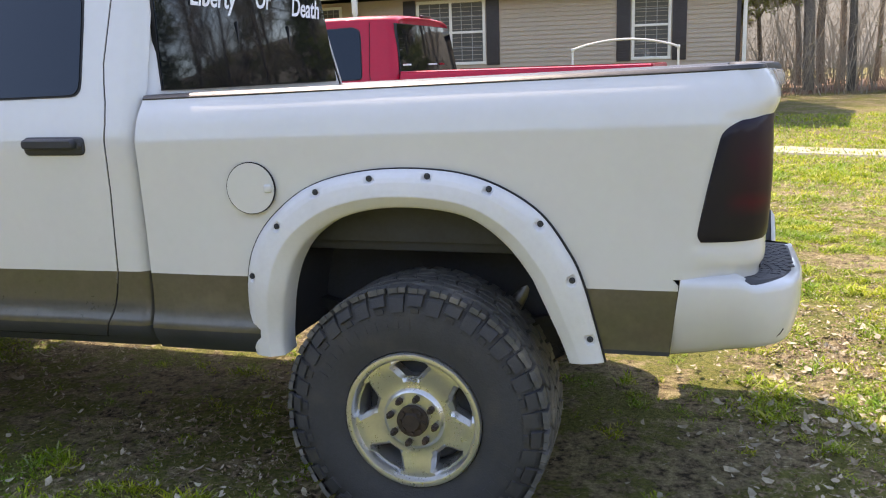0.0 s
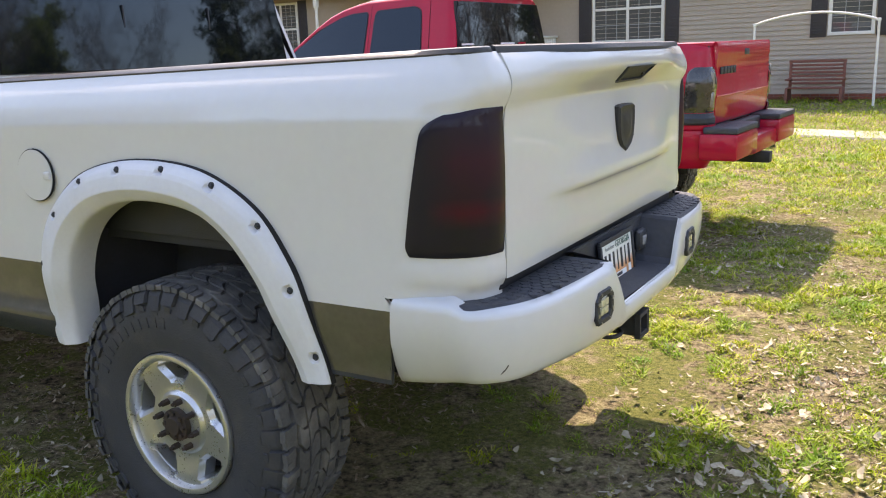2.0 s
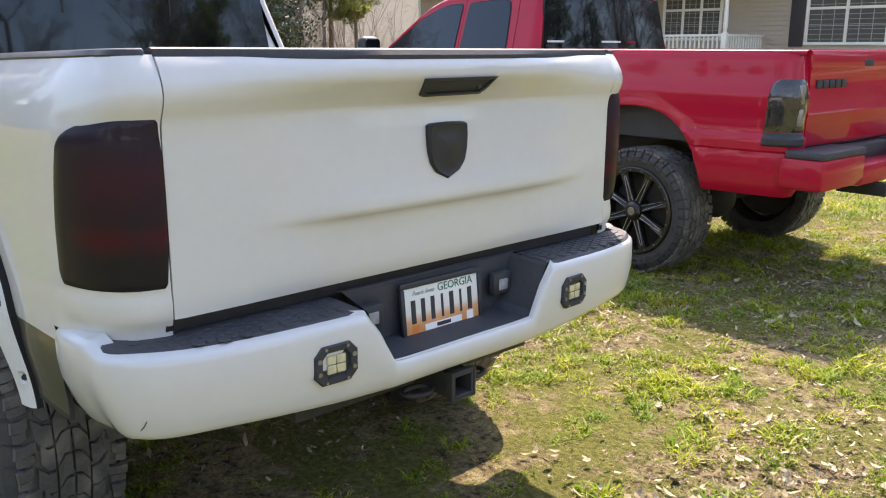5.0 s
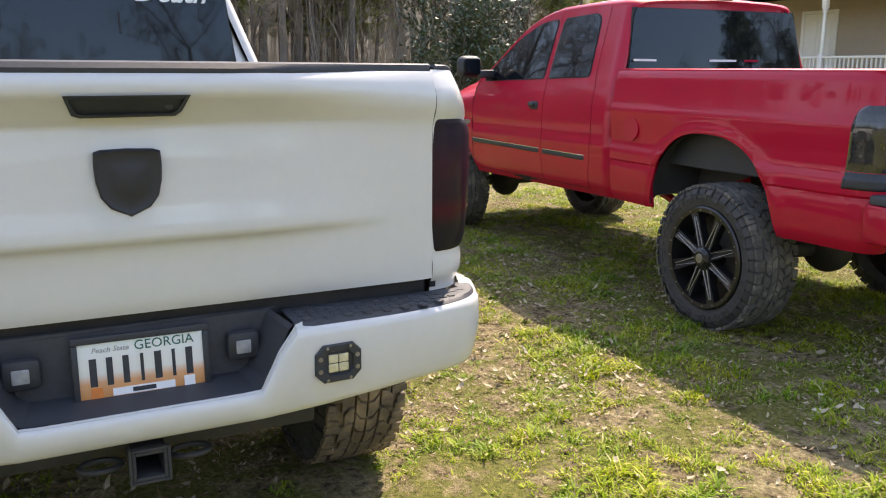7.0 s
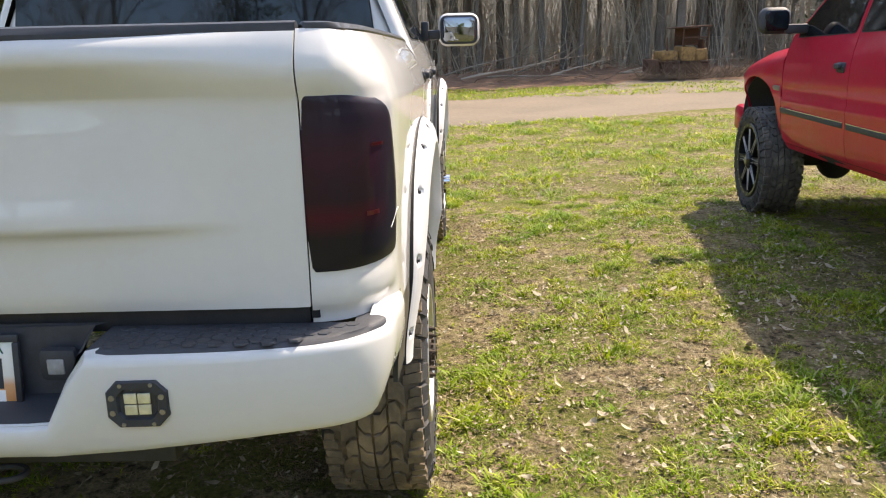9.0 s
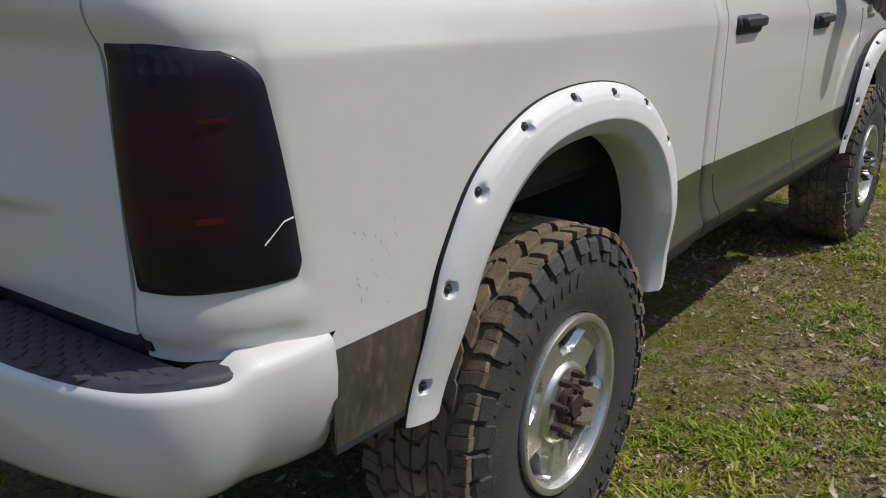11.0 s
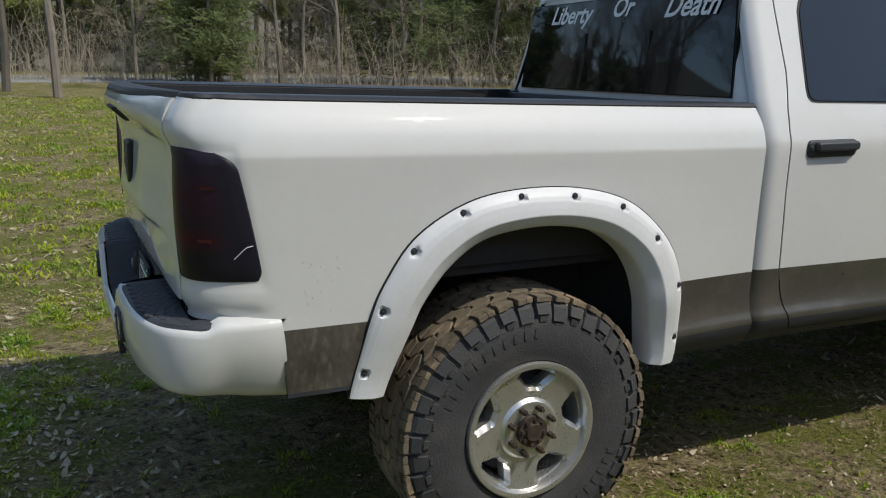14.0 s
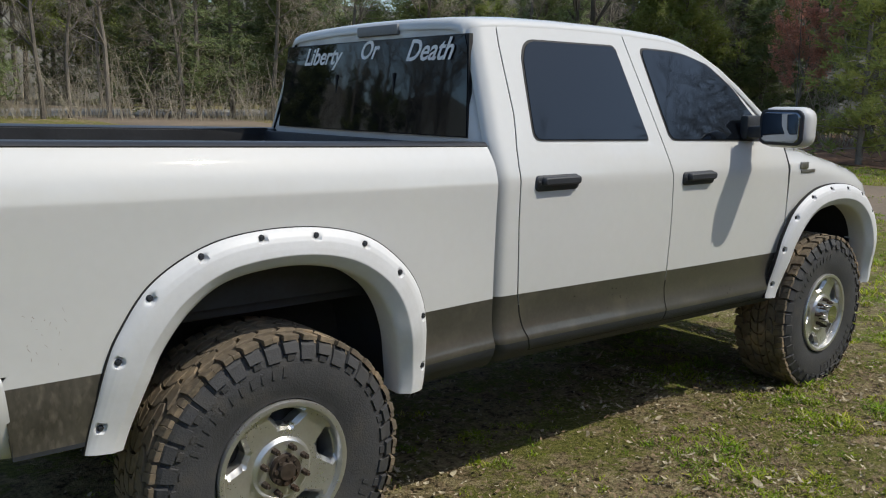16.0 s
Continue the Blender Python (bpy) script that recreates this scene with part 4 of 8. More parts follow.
    words("Peach State", 0.019, GREY_INK, pl, Matrix.Translation((0.0042, -0.075, 0.046)) @ pose(0, 0, 0, 90, 0, 90), "state_motto", 0.0004, shear=0.3)
    part("county_sticker", boxed((0.003, -0.075, -0.067), (0.0042, 0.075, -0.048)), LETTER, pl, "white county sticker")
    part("county_bar", boxed((0.0042, -0.028, -0.063), (0.0052, 0.028, -0.052)), BLACK, pl)
    part("month_sticker", boxed((0.003, 0.098, -0.068), (0.0042, 0.125, -0.042)), LETTER, pl)
    part("year_sticker", boxed((0.003, -0.125, -0.068), (0.0042, -0.098, -0.042)), ORANGE, pl)
    return bmp


SMOKY = mat("dull_clear_lens", (0.30, 0.31, 0.33), 0.2, vary=0.25, scale=40)
POD_GLASS = mat("led_reflector", (0.62, 0.60, 0.45), 0.15, metal=0.3, coat=0.6, vary=0.15, scale=60)
GREEN_INK = mat("green_ink", (0.02, 0.12, 0.09), 0.5)
GREY_INK = mat("grey_ink", (0.25, 0.27, 0.27), 0.5)
ORANGE = mat("orange_ink", (0.75, 0.22, 0.05), 0.5)


def plate_material():
    m = bpy.data.materials.new("plate_sheet")
    m.use_nodes = True
    n, l = nodes_of(m)
    tc, sp, ramp = n.new("ShaderNodeTexCoord"), n.new("ShaderNodeSeparateXYZ"), n.new("ShaderNodeValToRGB")
    l.new(tc.outputs["Object"], sp.inputs[0])
    mr = n.new("ShaderNodeMapRange")
    mr.inputs[1].default_value, mr.inputs[2].default_value = -0.076, 0.076
    l.new(sp.outputs[2], mr.inputs[0])
    l.new(mr.outputs[0], ramp.inputs[0])
    e = ramp.color_ramp.elements
    e[0].position, e[0].color = 0.05, (0.70, 0.30, 0.10, 1)
    e[1].position, e[1].color = 1.0, (0.66, 0.75, 0.72, 1)
    for pos, col in ((0.30, (0.78, 0.40, 0.20, 1)), (0.45, (0.78, 0.76, 0.70, 1)), (0.85, (0.74, 0.76, 0.73, 1))):
        k = e.new(pos)
        k.color = col
    l.new(ramp.outputs[0], n["Principled BSDF"].inputs["Base Color"])
    n["Principled BSDF"].inputs["Roughness"].default_value = 0.45
    return m


PLATE = plate_material()


cab_shift = [0.0]


def lozenge(x0, x1, z0, z1, y0, y1, r):
    """Flat pad with round ends and softened face, from y0 out to y1."""
    bm = bmesh.new()
    rings = []
    for y, d in ((y0, 0.0), (y0 + (y1 - y0) * 0.55, 0.0), (y0 + (y1 - y0) * 0.85, 0.003), (y1, 0.008)):
        ring = []
        for cx, cz, a0 in ((x1 - r, z1 - r, 0), (x0 + r, z1 - r, 90), (x0 + r, z0 + r, 180), (x1 - r, z0 + r, 270)):
            for k in range(6):
                a = math.radians(a0 + 18 * k)
                ring.append(bm.verts.new((cx + max(r - d, 0.001) * math.cos(a), y, cz + max(r - d, 0.001) * math.sin(a))))
        rings.append(ring)
    for p, q in zip(rings, rings[1:]):
        for i in range(24):
            bm.faces.new((p[i], p[(i + 1) % 24], q[(i + 1) % 24], q[i]))
    bm.faces.new(rings[-1])
    bm.faces.new(list(reversed(rings[0])))
    bmesh.ops.recalc_face_normals(bm, faces=bm.faces)
    return bm


def shear(p, x0=-0.97, k=0.016):
    """The cab sits a touch nose-down against the bed."""
    return Vector((p[0], p[1] + cab_shift[0], p[2] + (k * (p[0] - x0) if p[0] < x0 else 0.0)))


def cab(truck, C, paint, tone=None):
    """Crew or extended cab from a table of its lines: doors as panels with gaps, roof, back, glass."""
    belt = C["belt"]

    def Y(x, z):
        if z <= belt:
            y = C["half"] + tab(C["side"], z)
        else:
            y = C["half"] + tab(C["side"], belt) - (z - belt) * C["lean"]
        y -= 0.06 * (1 - math.sqrt(max(0.0, 1 - soft(C["back"] - 0.075, C["back"] + 0.012, x + max(0.0, z - belt) * C["back_lean"]) ** 2 * 0.999)))
        y -= C.get("nose", 0.0) * soft(C["back"] - 1.2, C["back"] - 2.6, x) if x < C["back"] - 1.2 else 0.0
        return y

    top = lambda x: tab(C["top"], x)
    low = C["low"]
    zs = [z for z in C["zs"] if low < z < belt - 0.01]
    zs = [low] + zs + [belt]
    ups = [0.04, 0.1, 0.25, 0.4, 0.55, 0.7, 0.85, 0.95, 1.0]

    def panel(name, xl, xr, s, label, inset=0.0, ztop_off=0.022, n=16, lo=None, parent=None, materials=None):
        rows = []
        for k in range(n + 1):
            u = k / n
            row = []
            for z in zs:
                z2 = max(z, lo if lo else z)
                x = xl(z2) + (xr(z2) - xl(z2)) * u
                row.append(shear((x, s * (Y(x, z2) - inset), z2)))
            for t in ups:
                z2 = belt + t * 0.4
                x = xl(z2) + (xr(z2) - xl(z2)) * u
                zt = top(x) - ztop_off
                z2 = belt + t * max(0.0, zt - belt)
                x = xl(z2) + (xr(z2) - xl(z2)) * u
                zt = top(x) - ztop_off
                z2 = belt + t * max(0.0, zt - belt)
                row.append(shear((x, s * (Y(x, z2) - inset), z2)))
            rows.append(row)

        def idx(i, j):
            if not tone or j >= len(zs) - 1:
                return 0
            z = zs[j] + 0.002
            return 2 if z < Z_BLACK else (1 if z < Z_TONE else 0)
        return sheet(name, rows, materials or ([paint, TAUPE, BLACK] if tone else paint), parent or truck, label, back=(0, -s * 0.02, 0), idx=idx)

    def rounded(poly, r=0.045):
        """Outline with its sharp corners rounded off."""
        out = []
        for k, p in enumerate(poly):
            p, a, b = Vector(p), Vector(poly[k - 1]), Vector(poly[(k + 1) % len(poly)])
            da, db = (a - p), (b - p)
            q = min(r, da.length * 0.45, db.length * 0.45)
            a, b = p + da.normalized() * q, p + db.normalized() * q
            out += [tuple(a * (1 - u) ** 2 + p * 2 * u * (1 - u) + b * u * u) for u in (0.0, 0.25, 0.5, 0.75, 1.0)]
        return out

    def pane(name, poly, s, parent, label, off, material, nx=40, nz=7):
        xs = [p[0] for p in poly]
        x0, x1 = min(xs), max(xs)
        rows = []
        for k in range(nx + 1):
            x = x0 + (x1 - x0) * min(max(0.5 - 0.5 * math.cos(math.pi * k / nx), 0.001), 0.999)
            hits = []
            for (a, za), (b, zb) in zip(poly, poly[1:] + poly[:1]):
                if min(a, b) <= x <= max(a, b) and a != b:
                    hits.append(za + (zb - za) * (x - a) / (b - a))
            lo, hi = min(hits), max(hits)
            rows.append([shear((x, s * (Y(x, lo + (hi - lo) * j / nz) + off), lo + (hi - lo) * j / nz)) for j in range(nz + 1)])
        return sheet(name, rows, material, parent, label, back=(0, -s * 0.01, 0))

    def grown(poly, d):
        cx, cz = sum(p[0] for p in poly) / len(poly), sum(p[1] for p in poly) / len(poly)
        return [(x + math.copysign(d, x - cx), z + math.copysign(d, z - cz)) for x, z in poly]

    edges = C["edges"]         # door edges as tables of z -> x, rear to front
    for s in (1, -1):
        # dark sheet close behind the doors gives the seams their shade
        inner = panel("cab_side", lambda z: C["back"] - 0.012 - max(0.0, z - belt) * C["back_lean"], lambda z: tab(edges[-1], z) - 0.02, s, "dark sheet behind the panels for the shade in the seams", 0.004, 0.03, 20, materials=GAP)
        panel("cab_corner", lambda z: C["back"] - max(0.0, z - belt) * C["back_lean"], lambda z: tab(edges[0], z) + 0.004, s, "cab corner panel", n=10)
        for k in range(len(edges) - 1):
            a, b = edges[k], edges[k + 1]
            d = panel("door", lambda z: tab(a, z) - 0.0035, lambda z: tab(b, z) + 0.0035, s, "closed door with tinted window", lo=low + C.get("door_lift", 0.04))
            poly = rounded(C["panes"][k])
            pane("window_seal", grown(poly, 0.008), s, d, "black window seal", 0.003, SEAL)
            pane("window", poly, s, d, "dark tinted side window", 0.007, TINT)
            hx, hz = C["handles"][k]
            if hx is None:
                continue
            h = new("door_handle")
            h.parent = d
            h.matrix_local = Matrix.Translation(shear((hx, s * Y(hx, hz), hz)))
            tagged(h, "black plastic pull handle")
            L = C.get("handle", 0.135)
            part("handle_cup", lozenge(-L, L, -0.034, 0.034, s * -0.006, s * 0.010, 0.022), BLACK, h)
            part("handle_bar", lozenge(-L + 0.008, L - 0.03, -0.010, 0.028, s * 0.010, s * 0.034, 0.016), BLACK, h)
            part("key_lock", lozenge(L - 0.026, L - 0.006, -0.010, 0.012, s * 0.010, s * 0.016, 0.010), CAP, h)
        # sill below the doors
        rows = [[shear((x, s * (Y(x, z) - 0.002), z)) for z in (low, low + 0.02, low + C.get("door_lift", 0.04) - 0.006)] for x in (C["back"] - 0.05, C["back"] - 0.8, C["back"] - 1.6, tab(edges[-1], low))]
        sheet("sill", rows, BLACK if tone else paint, truck, "sill below the doors", back=(0, -s * 0.06, 0))
    # roof with pillars down to the door tops
    rows = []
    for x in C["roof_xs"]:
        zt = top(x)
        y1 = Y(x, zt - 0.02)
        row = []
        for s in (1, -1):
            seg = [(y1, zt - 0.018), (y1 - 0.006, zt - 0.004), (y1 - 0.03, zt + 0.012), (y1 - 0.09, zt + 0.026), (y1 * 0.7, zt + C["crown"] * 0.75), (y1 * 0.35, zt + C["crown"] * 0.95)]
            seg = [shear((x, s * y, z)) for y, z in seg]
            row = row + seg + [shear((x, 0, zt + C["crown"]))] if s > 0 else row + list(reversed(seg))
        rows.append(row)
    roof = sheet("roof", rows, paint, truck, "painted roof", back=(0, 0, -0.02))
    # windscreen on the slope
    rows = []
    for x in C["screen_xs"]:
        zt = top(x)
        y1 = Y(x, zt - 0.02) - 0.075
        rows.append([shear((x, y1 * f, zt + 0.030 + (C["crown"] - 0.024) * (1 - f * f))) for f in (-1, -0.6, 0, 0.6, 1)])
    sheet("windscreen", rows, TINT, roof, "windscreen", back=(0, 0, -0.01))
    # back of the cab
    bx = lambda z: C["back"] + 0.006 - max(0.0, z - belt) * C["back_lean"]
    rows = []
    zb = [low + 0.05, 1.0, belt - 0.06, belt, belt + 0.1, belt + 0.2, belt + 0.3, top(C["back"]) - 0.02, top(C["back"]) + 0.004]
    for z in zb:
        y1 = Y(C["back"] - 0.002, min(z, top(C["back"]) - 0.02)) - 0.004
        zz = z
        rows.append([shear((bx(z) - 0.05 * max(0.0, (abs(f) - 0.93) / 0.07) ** 2, y1 * f, zz + (C["crown"] * (1 - f * f) if z == zb[-1] else 0))) for f in (-1, -0.98, -0.95, -0.9, -0.5, 0, 0.5, 0.9, 0.95, 0.98, 1)])
    back = sheet("cab_back", rows, paint, truck, "painted back wall of the cab", back=(-0.03, 0, 0))
    g0, g1, w0, w1 = C["glass"]
    for nm, grow, off, m, lb in (("glass_seal", 0.005, 0.004, SEAL, "black glass seal"), ("back_glass", 0.0, 0.009, TINT, "dark tinted back window")):
        rows = []
        for k in range(9):
            v = k / 8
            z = g0 - grow + (g1 - g0 + 2 * grow) * v
            w = w0 + (w1 - w0) * v + grow - (0.02 * max(0, v - 0.85) / 0.15 if not grow else 0)
            rows.append([shear((bx(z) + off + 0.012 * (1 - f * f), w * f, z)) for f in (-1, -0.75, -0.5, -0.25, 0, 0.25, 0.5, 0.75, 1)])
        gl = sheet(nm, rows, m, back, lb, back=(-0.02, 0, 0))
    return dict(Y=Y, top=top, bx=bx, back=back, glass=gl, roof=roof)


WHITE_CAB = dict(
    belt=1.60, half=1.022, lean=0.40, back=-1.012, back_lean=0.10, low=0.650, crown=0.045, nose=0.015,
    side=[(0.62, -0.06), (0.655, -0.045), (0.70, -0.006), (0.735, 0.008), (0.755, 0.008), (0.80, -0.010), (0.86, -0.018), (0.95, -0.012), (1.15, -0.004), (1.30, 0.0), (1.445, 0.003), (1.46, 0.001), (1.53, -0.022), (1.60, -0.048)],
    zs=[0.67, 0.70, 0.72, Z_BLACK, 0.755, 0.77, 0.79, 0.82, 0.86, 0.90, Z_TONE, 1.0, 1.08, 1.16, 1.25, 1.34, 1.40, 1.44, 1.47, 1.5, 1.53, 1.56, 1.58],
    top=[(-3.42, 1.59), (-3.25, 1.70), (-3.10, 1.825), (-2.95, 1.935), (-2.80, 2.025), (-2.60, 2.10), (-2.40, 2.128), (-2.1, 2.136), (-1.7, 2.134), (-1.3, 2.118), (-1.12, 2.103), (-1.075, 2.096), (-1.055, 2.084), (-1.046, 2.066)],
    edges=[[(0.68, -1.235), (0.72, -1.215), (0.80, -1.18), (0.95, -1.150), (1.25, -1.135), (1.5, -1.135), (1.58, -1.145), (1.70, -1.175), (2.0, -1.185), (2.12, -1.20)],
           [(0.66, -2.185), (0.90, -2.20), (1.2, -2.205), (1.42, -2.195), (1.60, -2.155), (2.06, -2.06), (2.12, -2.05)],
           [(0.66, -3.315), (0.95, -3.335), (1.3, -3.332), (1.55, -3.31), (1.64, -3.28), (1.80, -3.10), (1.95, -2.90), (2.05, -2.70), (2.12, -2.45)]],
    panes=[[(-1.262, 1.612), (-2.035, 1.612), (-2.04, 1.63), (-1.965, 2.035), (-1.945, 2.052), (-1.39, 2.040), (-1.345, 2.018), (-1.31, 1.96)],
           [(-2.225, 1.612), (-3.10, 1.608), (-3.13, 1.66), (-3.05, 1.745), (-2.91, 1.888), (-2.72, 2.005), (-2.55, 2.045), (-2.42, 2.055), (-2.165, 2.055)]],
    handles=[(-1.355, 1.428), (-2.405, 1.418)],
    roof_xs=[-1.046, -1.050, -1.056, -1.065, -1.08, -1.13, -1.3, -1.6, -1.9, -2.1, -2.3, -2.42, -2.55, -2.7, -2.85, -3.0, -3.15, -3.3],
    screen_xs=[-2.52, -2.7, -2.9, -3.1, -3.28],
    glass=(1.617, 2.045, 0.822, 0.772))


def front_clip(truck, C, paint):
    """Front wings, hood, grille block and bumper."""
    Yc = C["Y"]
    for s in (1, -1):
        xs = [-3.340 - 0.0308 * k for k in range(41)]
        zs = [0.64, 0.70, Z_BLACK, 0.80, 0.86, 0.90, Z_TONE, 1.02, 1.1, 1.18, 1.26, 1.32, 1.38, 1.42, 1.46, 1.50, 1.53, 1.56]
        topz = lambda x: tab([(-4.62, 1.20), (-4.5, 1.32), (-4.3, 1.40), (-4.0, 1.47), (-3.7, 1.525), (-3.3, 1.575)], x)

        def yy(x, z):
            y = Yc(-3.3, min(z, 1.58))
            y -= 0.16 * soft(0, 1, (-4.15 - x) / 0.55) ** 2 if x < -4.15 else 0
            return y - 0.10 * max(0.0, (z - topz(x) + 0.12) / 0.12) ** 2 if z > topz(x) - 0.12 else y

        def bottom(x):
            a = arch_height(x, -3.83, -0.045)
            return a if a is not None else (0.65 if x > -3.6 else 0.98)
        rows = [[shear((x, s * yy(x, min(max(z, bottom(x)), topz(x))), min(max(z, bottom(x)), topz(x)))) for z in zs] for x in xs]
        sheet("front_wing", rows, [paint, TAUPE, BLACK], truck, "white front wing", back=(0, -s * 0.015, 0), idx=lambda i, j: 2 if max(zs[j], bottom(xs[i])) + 0.002 < Z_BLACK else (1 if max(zs[j], bottom(xs[i])) + 0.002 < Z_TONE else 0))
        # badge on the wing, plain bars
        b = new("wing_badge")
        b.parent = truck
        b.matrix_local = Matrix.Translation(shear((-3.52, s * (yy(-3.52, 1.40)), 1.435)))
        tagged(b, "small chrome wing badge as plain bars")
        part("badge_bar", boxed((-0.10, -0.004, -0.02), (0.06, 0.006, 0.0), 0.002), STEEL, b)
        part("badge_bar", boxed((-0.02, -0.004, 0.004), (0.07, 0.006, 0.045), 0.004), STEEL, b)
    rows = []
    for x in [-3.30 - 0.065 * k for k in range(21)]:
        z = tab([(-4.62, 1.18), (-4.5, 1.325), (-4.3, 1.40), (-4.0, 1.475), (-3.7, 1.53), (-3.3, 1.575)], x)
        w = 0.86 - (0.15 * ((-4.15 - x) / 0.5) ** 2 if x < -4.15 else 0)
        rows.append([shear((x, w * f, z + 0.055 * soft(1.0, 0.82, abs(f)) if abs(f) > 0.8 else z + 0.055 + 0.02 * soft(0.42, 0.34, abs(f)) * soft(-3.3, -3.6, x))) for f in (-1, -0.95, -0.9, -0.85, -0.8, -0.6, -0.42, -0.38, -0.34, 0, 0.34, 0.38, 0.42, 0.6, 0.8, 0.85, 0.9, 0.95, 1)])
    sheet("hood", rows, paint, truck, "white hood with a raised middle", back=(0, 0, -0.015))
    bm = boxed((-4.62, -0.74, 0.88), (-4.40, 0.74, 1.27), 0.06)
    part("grille", bm, BLACK, truck, "black grille")
    rows = []
    for p in spline([(-4.30, 0.99, 0), (-4.45, 0.985, 0), (-4.60, 0.93, 0), (-4.70, 0.75, 0), (-4.74, 0.4, 0), (-4.75, 0, 0), (-4.74, -0.4, 0), (-4.70, -0.75, 0), (-4.60, -0.93, 0), (-4.45, -0.985, 0), (-4.30, -0.99, 0)], 41):
        rows.append([shear((p.x + dx, p.y * f, z)) for z, dx, f in ((0.60, 0.06, 0.97), (0.63, 0.01, 0.995), (0.72, 0, 1), (0.88, 0, 1), (0.95, 0.01, 0.99), (0.965, 0.06, 0.95))])
    sheet("front_bumper", rows, WHITE, truck, "white front bumper", back=(0.02, 0, 0))


def lozenge_x(x0, x1, y0, y1, z0, z1, r):
    bm = lozenge(y0, y1, z0, z1, 0.0, x1 - x0, r)
    bmesh.ops.transform(bm, matrix=Matrix.Translation((x0, 0, 0)) @ Matrix(((0, 1, 0, 0), (1, 0, 0, 0), (0, 0, 1, 0), (0, 0, 0, 1))), verts=bm.verts)
    bmesh.ops.recalc_face_normals(bm, faces=bm.faces)
    return bm


def tow_mirror(truck, s):
    mr = new("door_mirror")
    mr.parent = truck
    mr.matrix_local = Matrix.Translation((-2.92, s * 0.98 - 0.033, 1.60))
    tagged(mr, "white tow mirror on a black arm")
    bm = boxed((-0.075, min(0, s * 0.10), -0.01), (0.045, max(0, s * 0.10), 0.055), 0.015)
    box(bm, (-0.09, min(s * -0.03, s * 0.02), -0.02), (0.05, max(s * -0.03, s * 0.02), 0.11), 0.012)
    part("mirror_arm", bm, BLACK, mr, "black mirror arm")
    bm = box(bmesh.new(), (-0.085, min(s * 0.085, s * 0.36), -0.055), (0.07, max(s * 0.085, s * 0.36), 0.16), 0.062, None, 4)
    head = part("mirror_head", bm, WHITE, mr, "white mirror shell")
    part("mirror_bezel", lozenge_x(0.060, 0.074, min(s * 0.10, s * 0.345), max(s * 0.10, s * 0.345), -0.04, 0.145, 0.04), BLACK, head)
    part("mirror_glass", lozenge_x(0.070, 0.078, min(s * 0.115, s * 0.33), max(s * 0.115, s * 0.33), -0.026, 0.132, 0.032), MIRROR, head, "mirror glass")


def underbody(truck, x_front, half, z0, hub_z, paint=None, tail=1.1):
    """Frame rails, axles, springs, floor pan and wheelhouses, dark and dusty."""
    for s in (1, -1):
        bm = boxed((x_front - 0.6, s * 0.44 - 0.04, z0), (tail, s * 0.44 + 0.04, z0 + 0.15), 0.01)
        part("frame_rail", bm, FRAME, truck, "dark frame rail")
        rows = [[(x, s * y, hub_z + 0.16 + 0.14 * ((x) / 0.7) ** 2 + h) for y, h in ((0.50, 0), (0.565, 0), (0.565, 0.045), (0.50, 0.045), (0.50, 0))] for x in [-0.7 + 0.1 * k for k in range(15)]]
        sheet("leaf_spring", rows, FRAME, truck, "rear leaf spring", close=False)
        bm = cyl(bmesh.new(), (0.10, s * 0.60, hub_z + 0.02), (0.42, s * 0.44, z0 + 0.30), 0.032, 0.032, 12)
        part("shock_absorber", bm, STEEL, truck, "rear shock absorber")
    for x in (0.0, x_front):
        bm = cyl(bmesh.new(), (x, -half + 0.28, hub_z), (x, half - 0.28, hub_z), 0.055, None, 16)
        bmesh.ops.create_uvsphere(bm, u_segments=16, v_segments=10, radius=0.17, matrix=Matrix.Translation((x + 0.02, 0.0 if x == 0 else -0.3, hub_z)) @ Matrix.Diagonal((1.0, 0.9, 1, 1)))
        part("axle", bm, FRAME, truck, "axle with differential")
    bm = cyl(bmesh.new(), (-0.15, 0, hub_z + 0.05), (x_front + 1.4, 0.05, z0 + 0.05), 0.045, None, 12)
    part("drive_shaft", bm, FRAME, truck)


truck = thing("pickup_truck", pose(0, 0, -0.012, -0.2, 0, 0), "white lifted crew-cab pickup truck parked on patchy grass", "truck")
for s in (1, -1):
    skin = bed_side(truck, s)
    flare(truck, s, y_base=1.042 if s < 0 else 1.034)
    flare(truck, s, -3.83, -0.045, 1.01)
    tow_mirror(truck, s)
tailgate(truck)
rear_bumper(truck)
cab_shift[0] = -0.033
W = cab(truck, WHITE_CAB, WHITE, tone=True)
front_clip(truck, dict(Y=W["Y"]), WHITE)
underbody(truck, -3.83, 0.95, 0.66, 0.46)

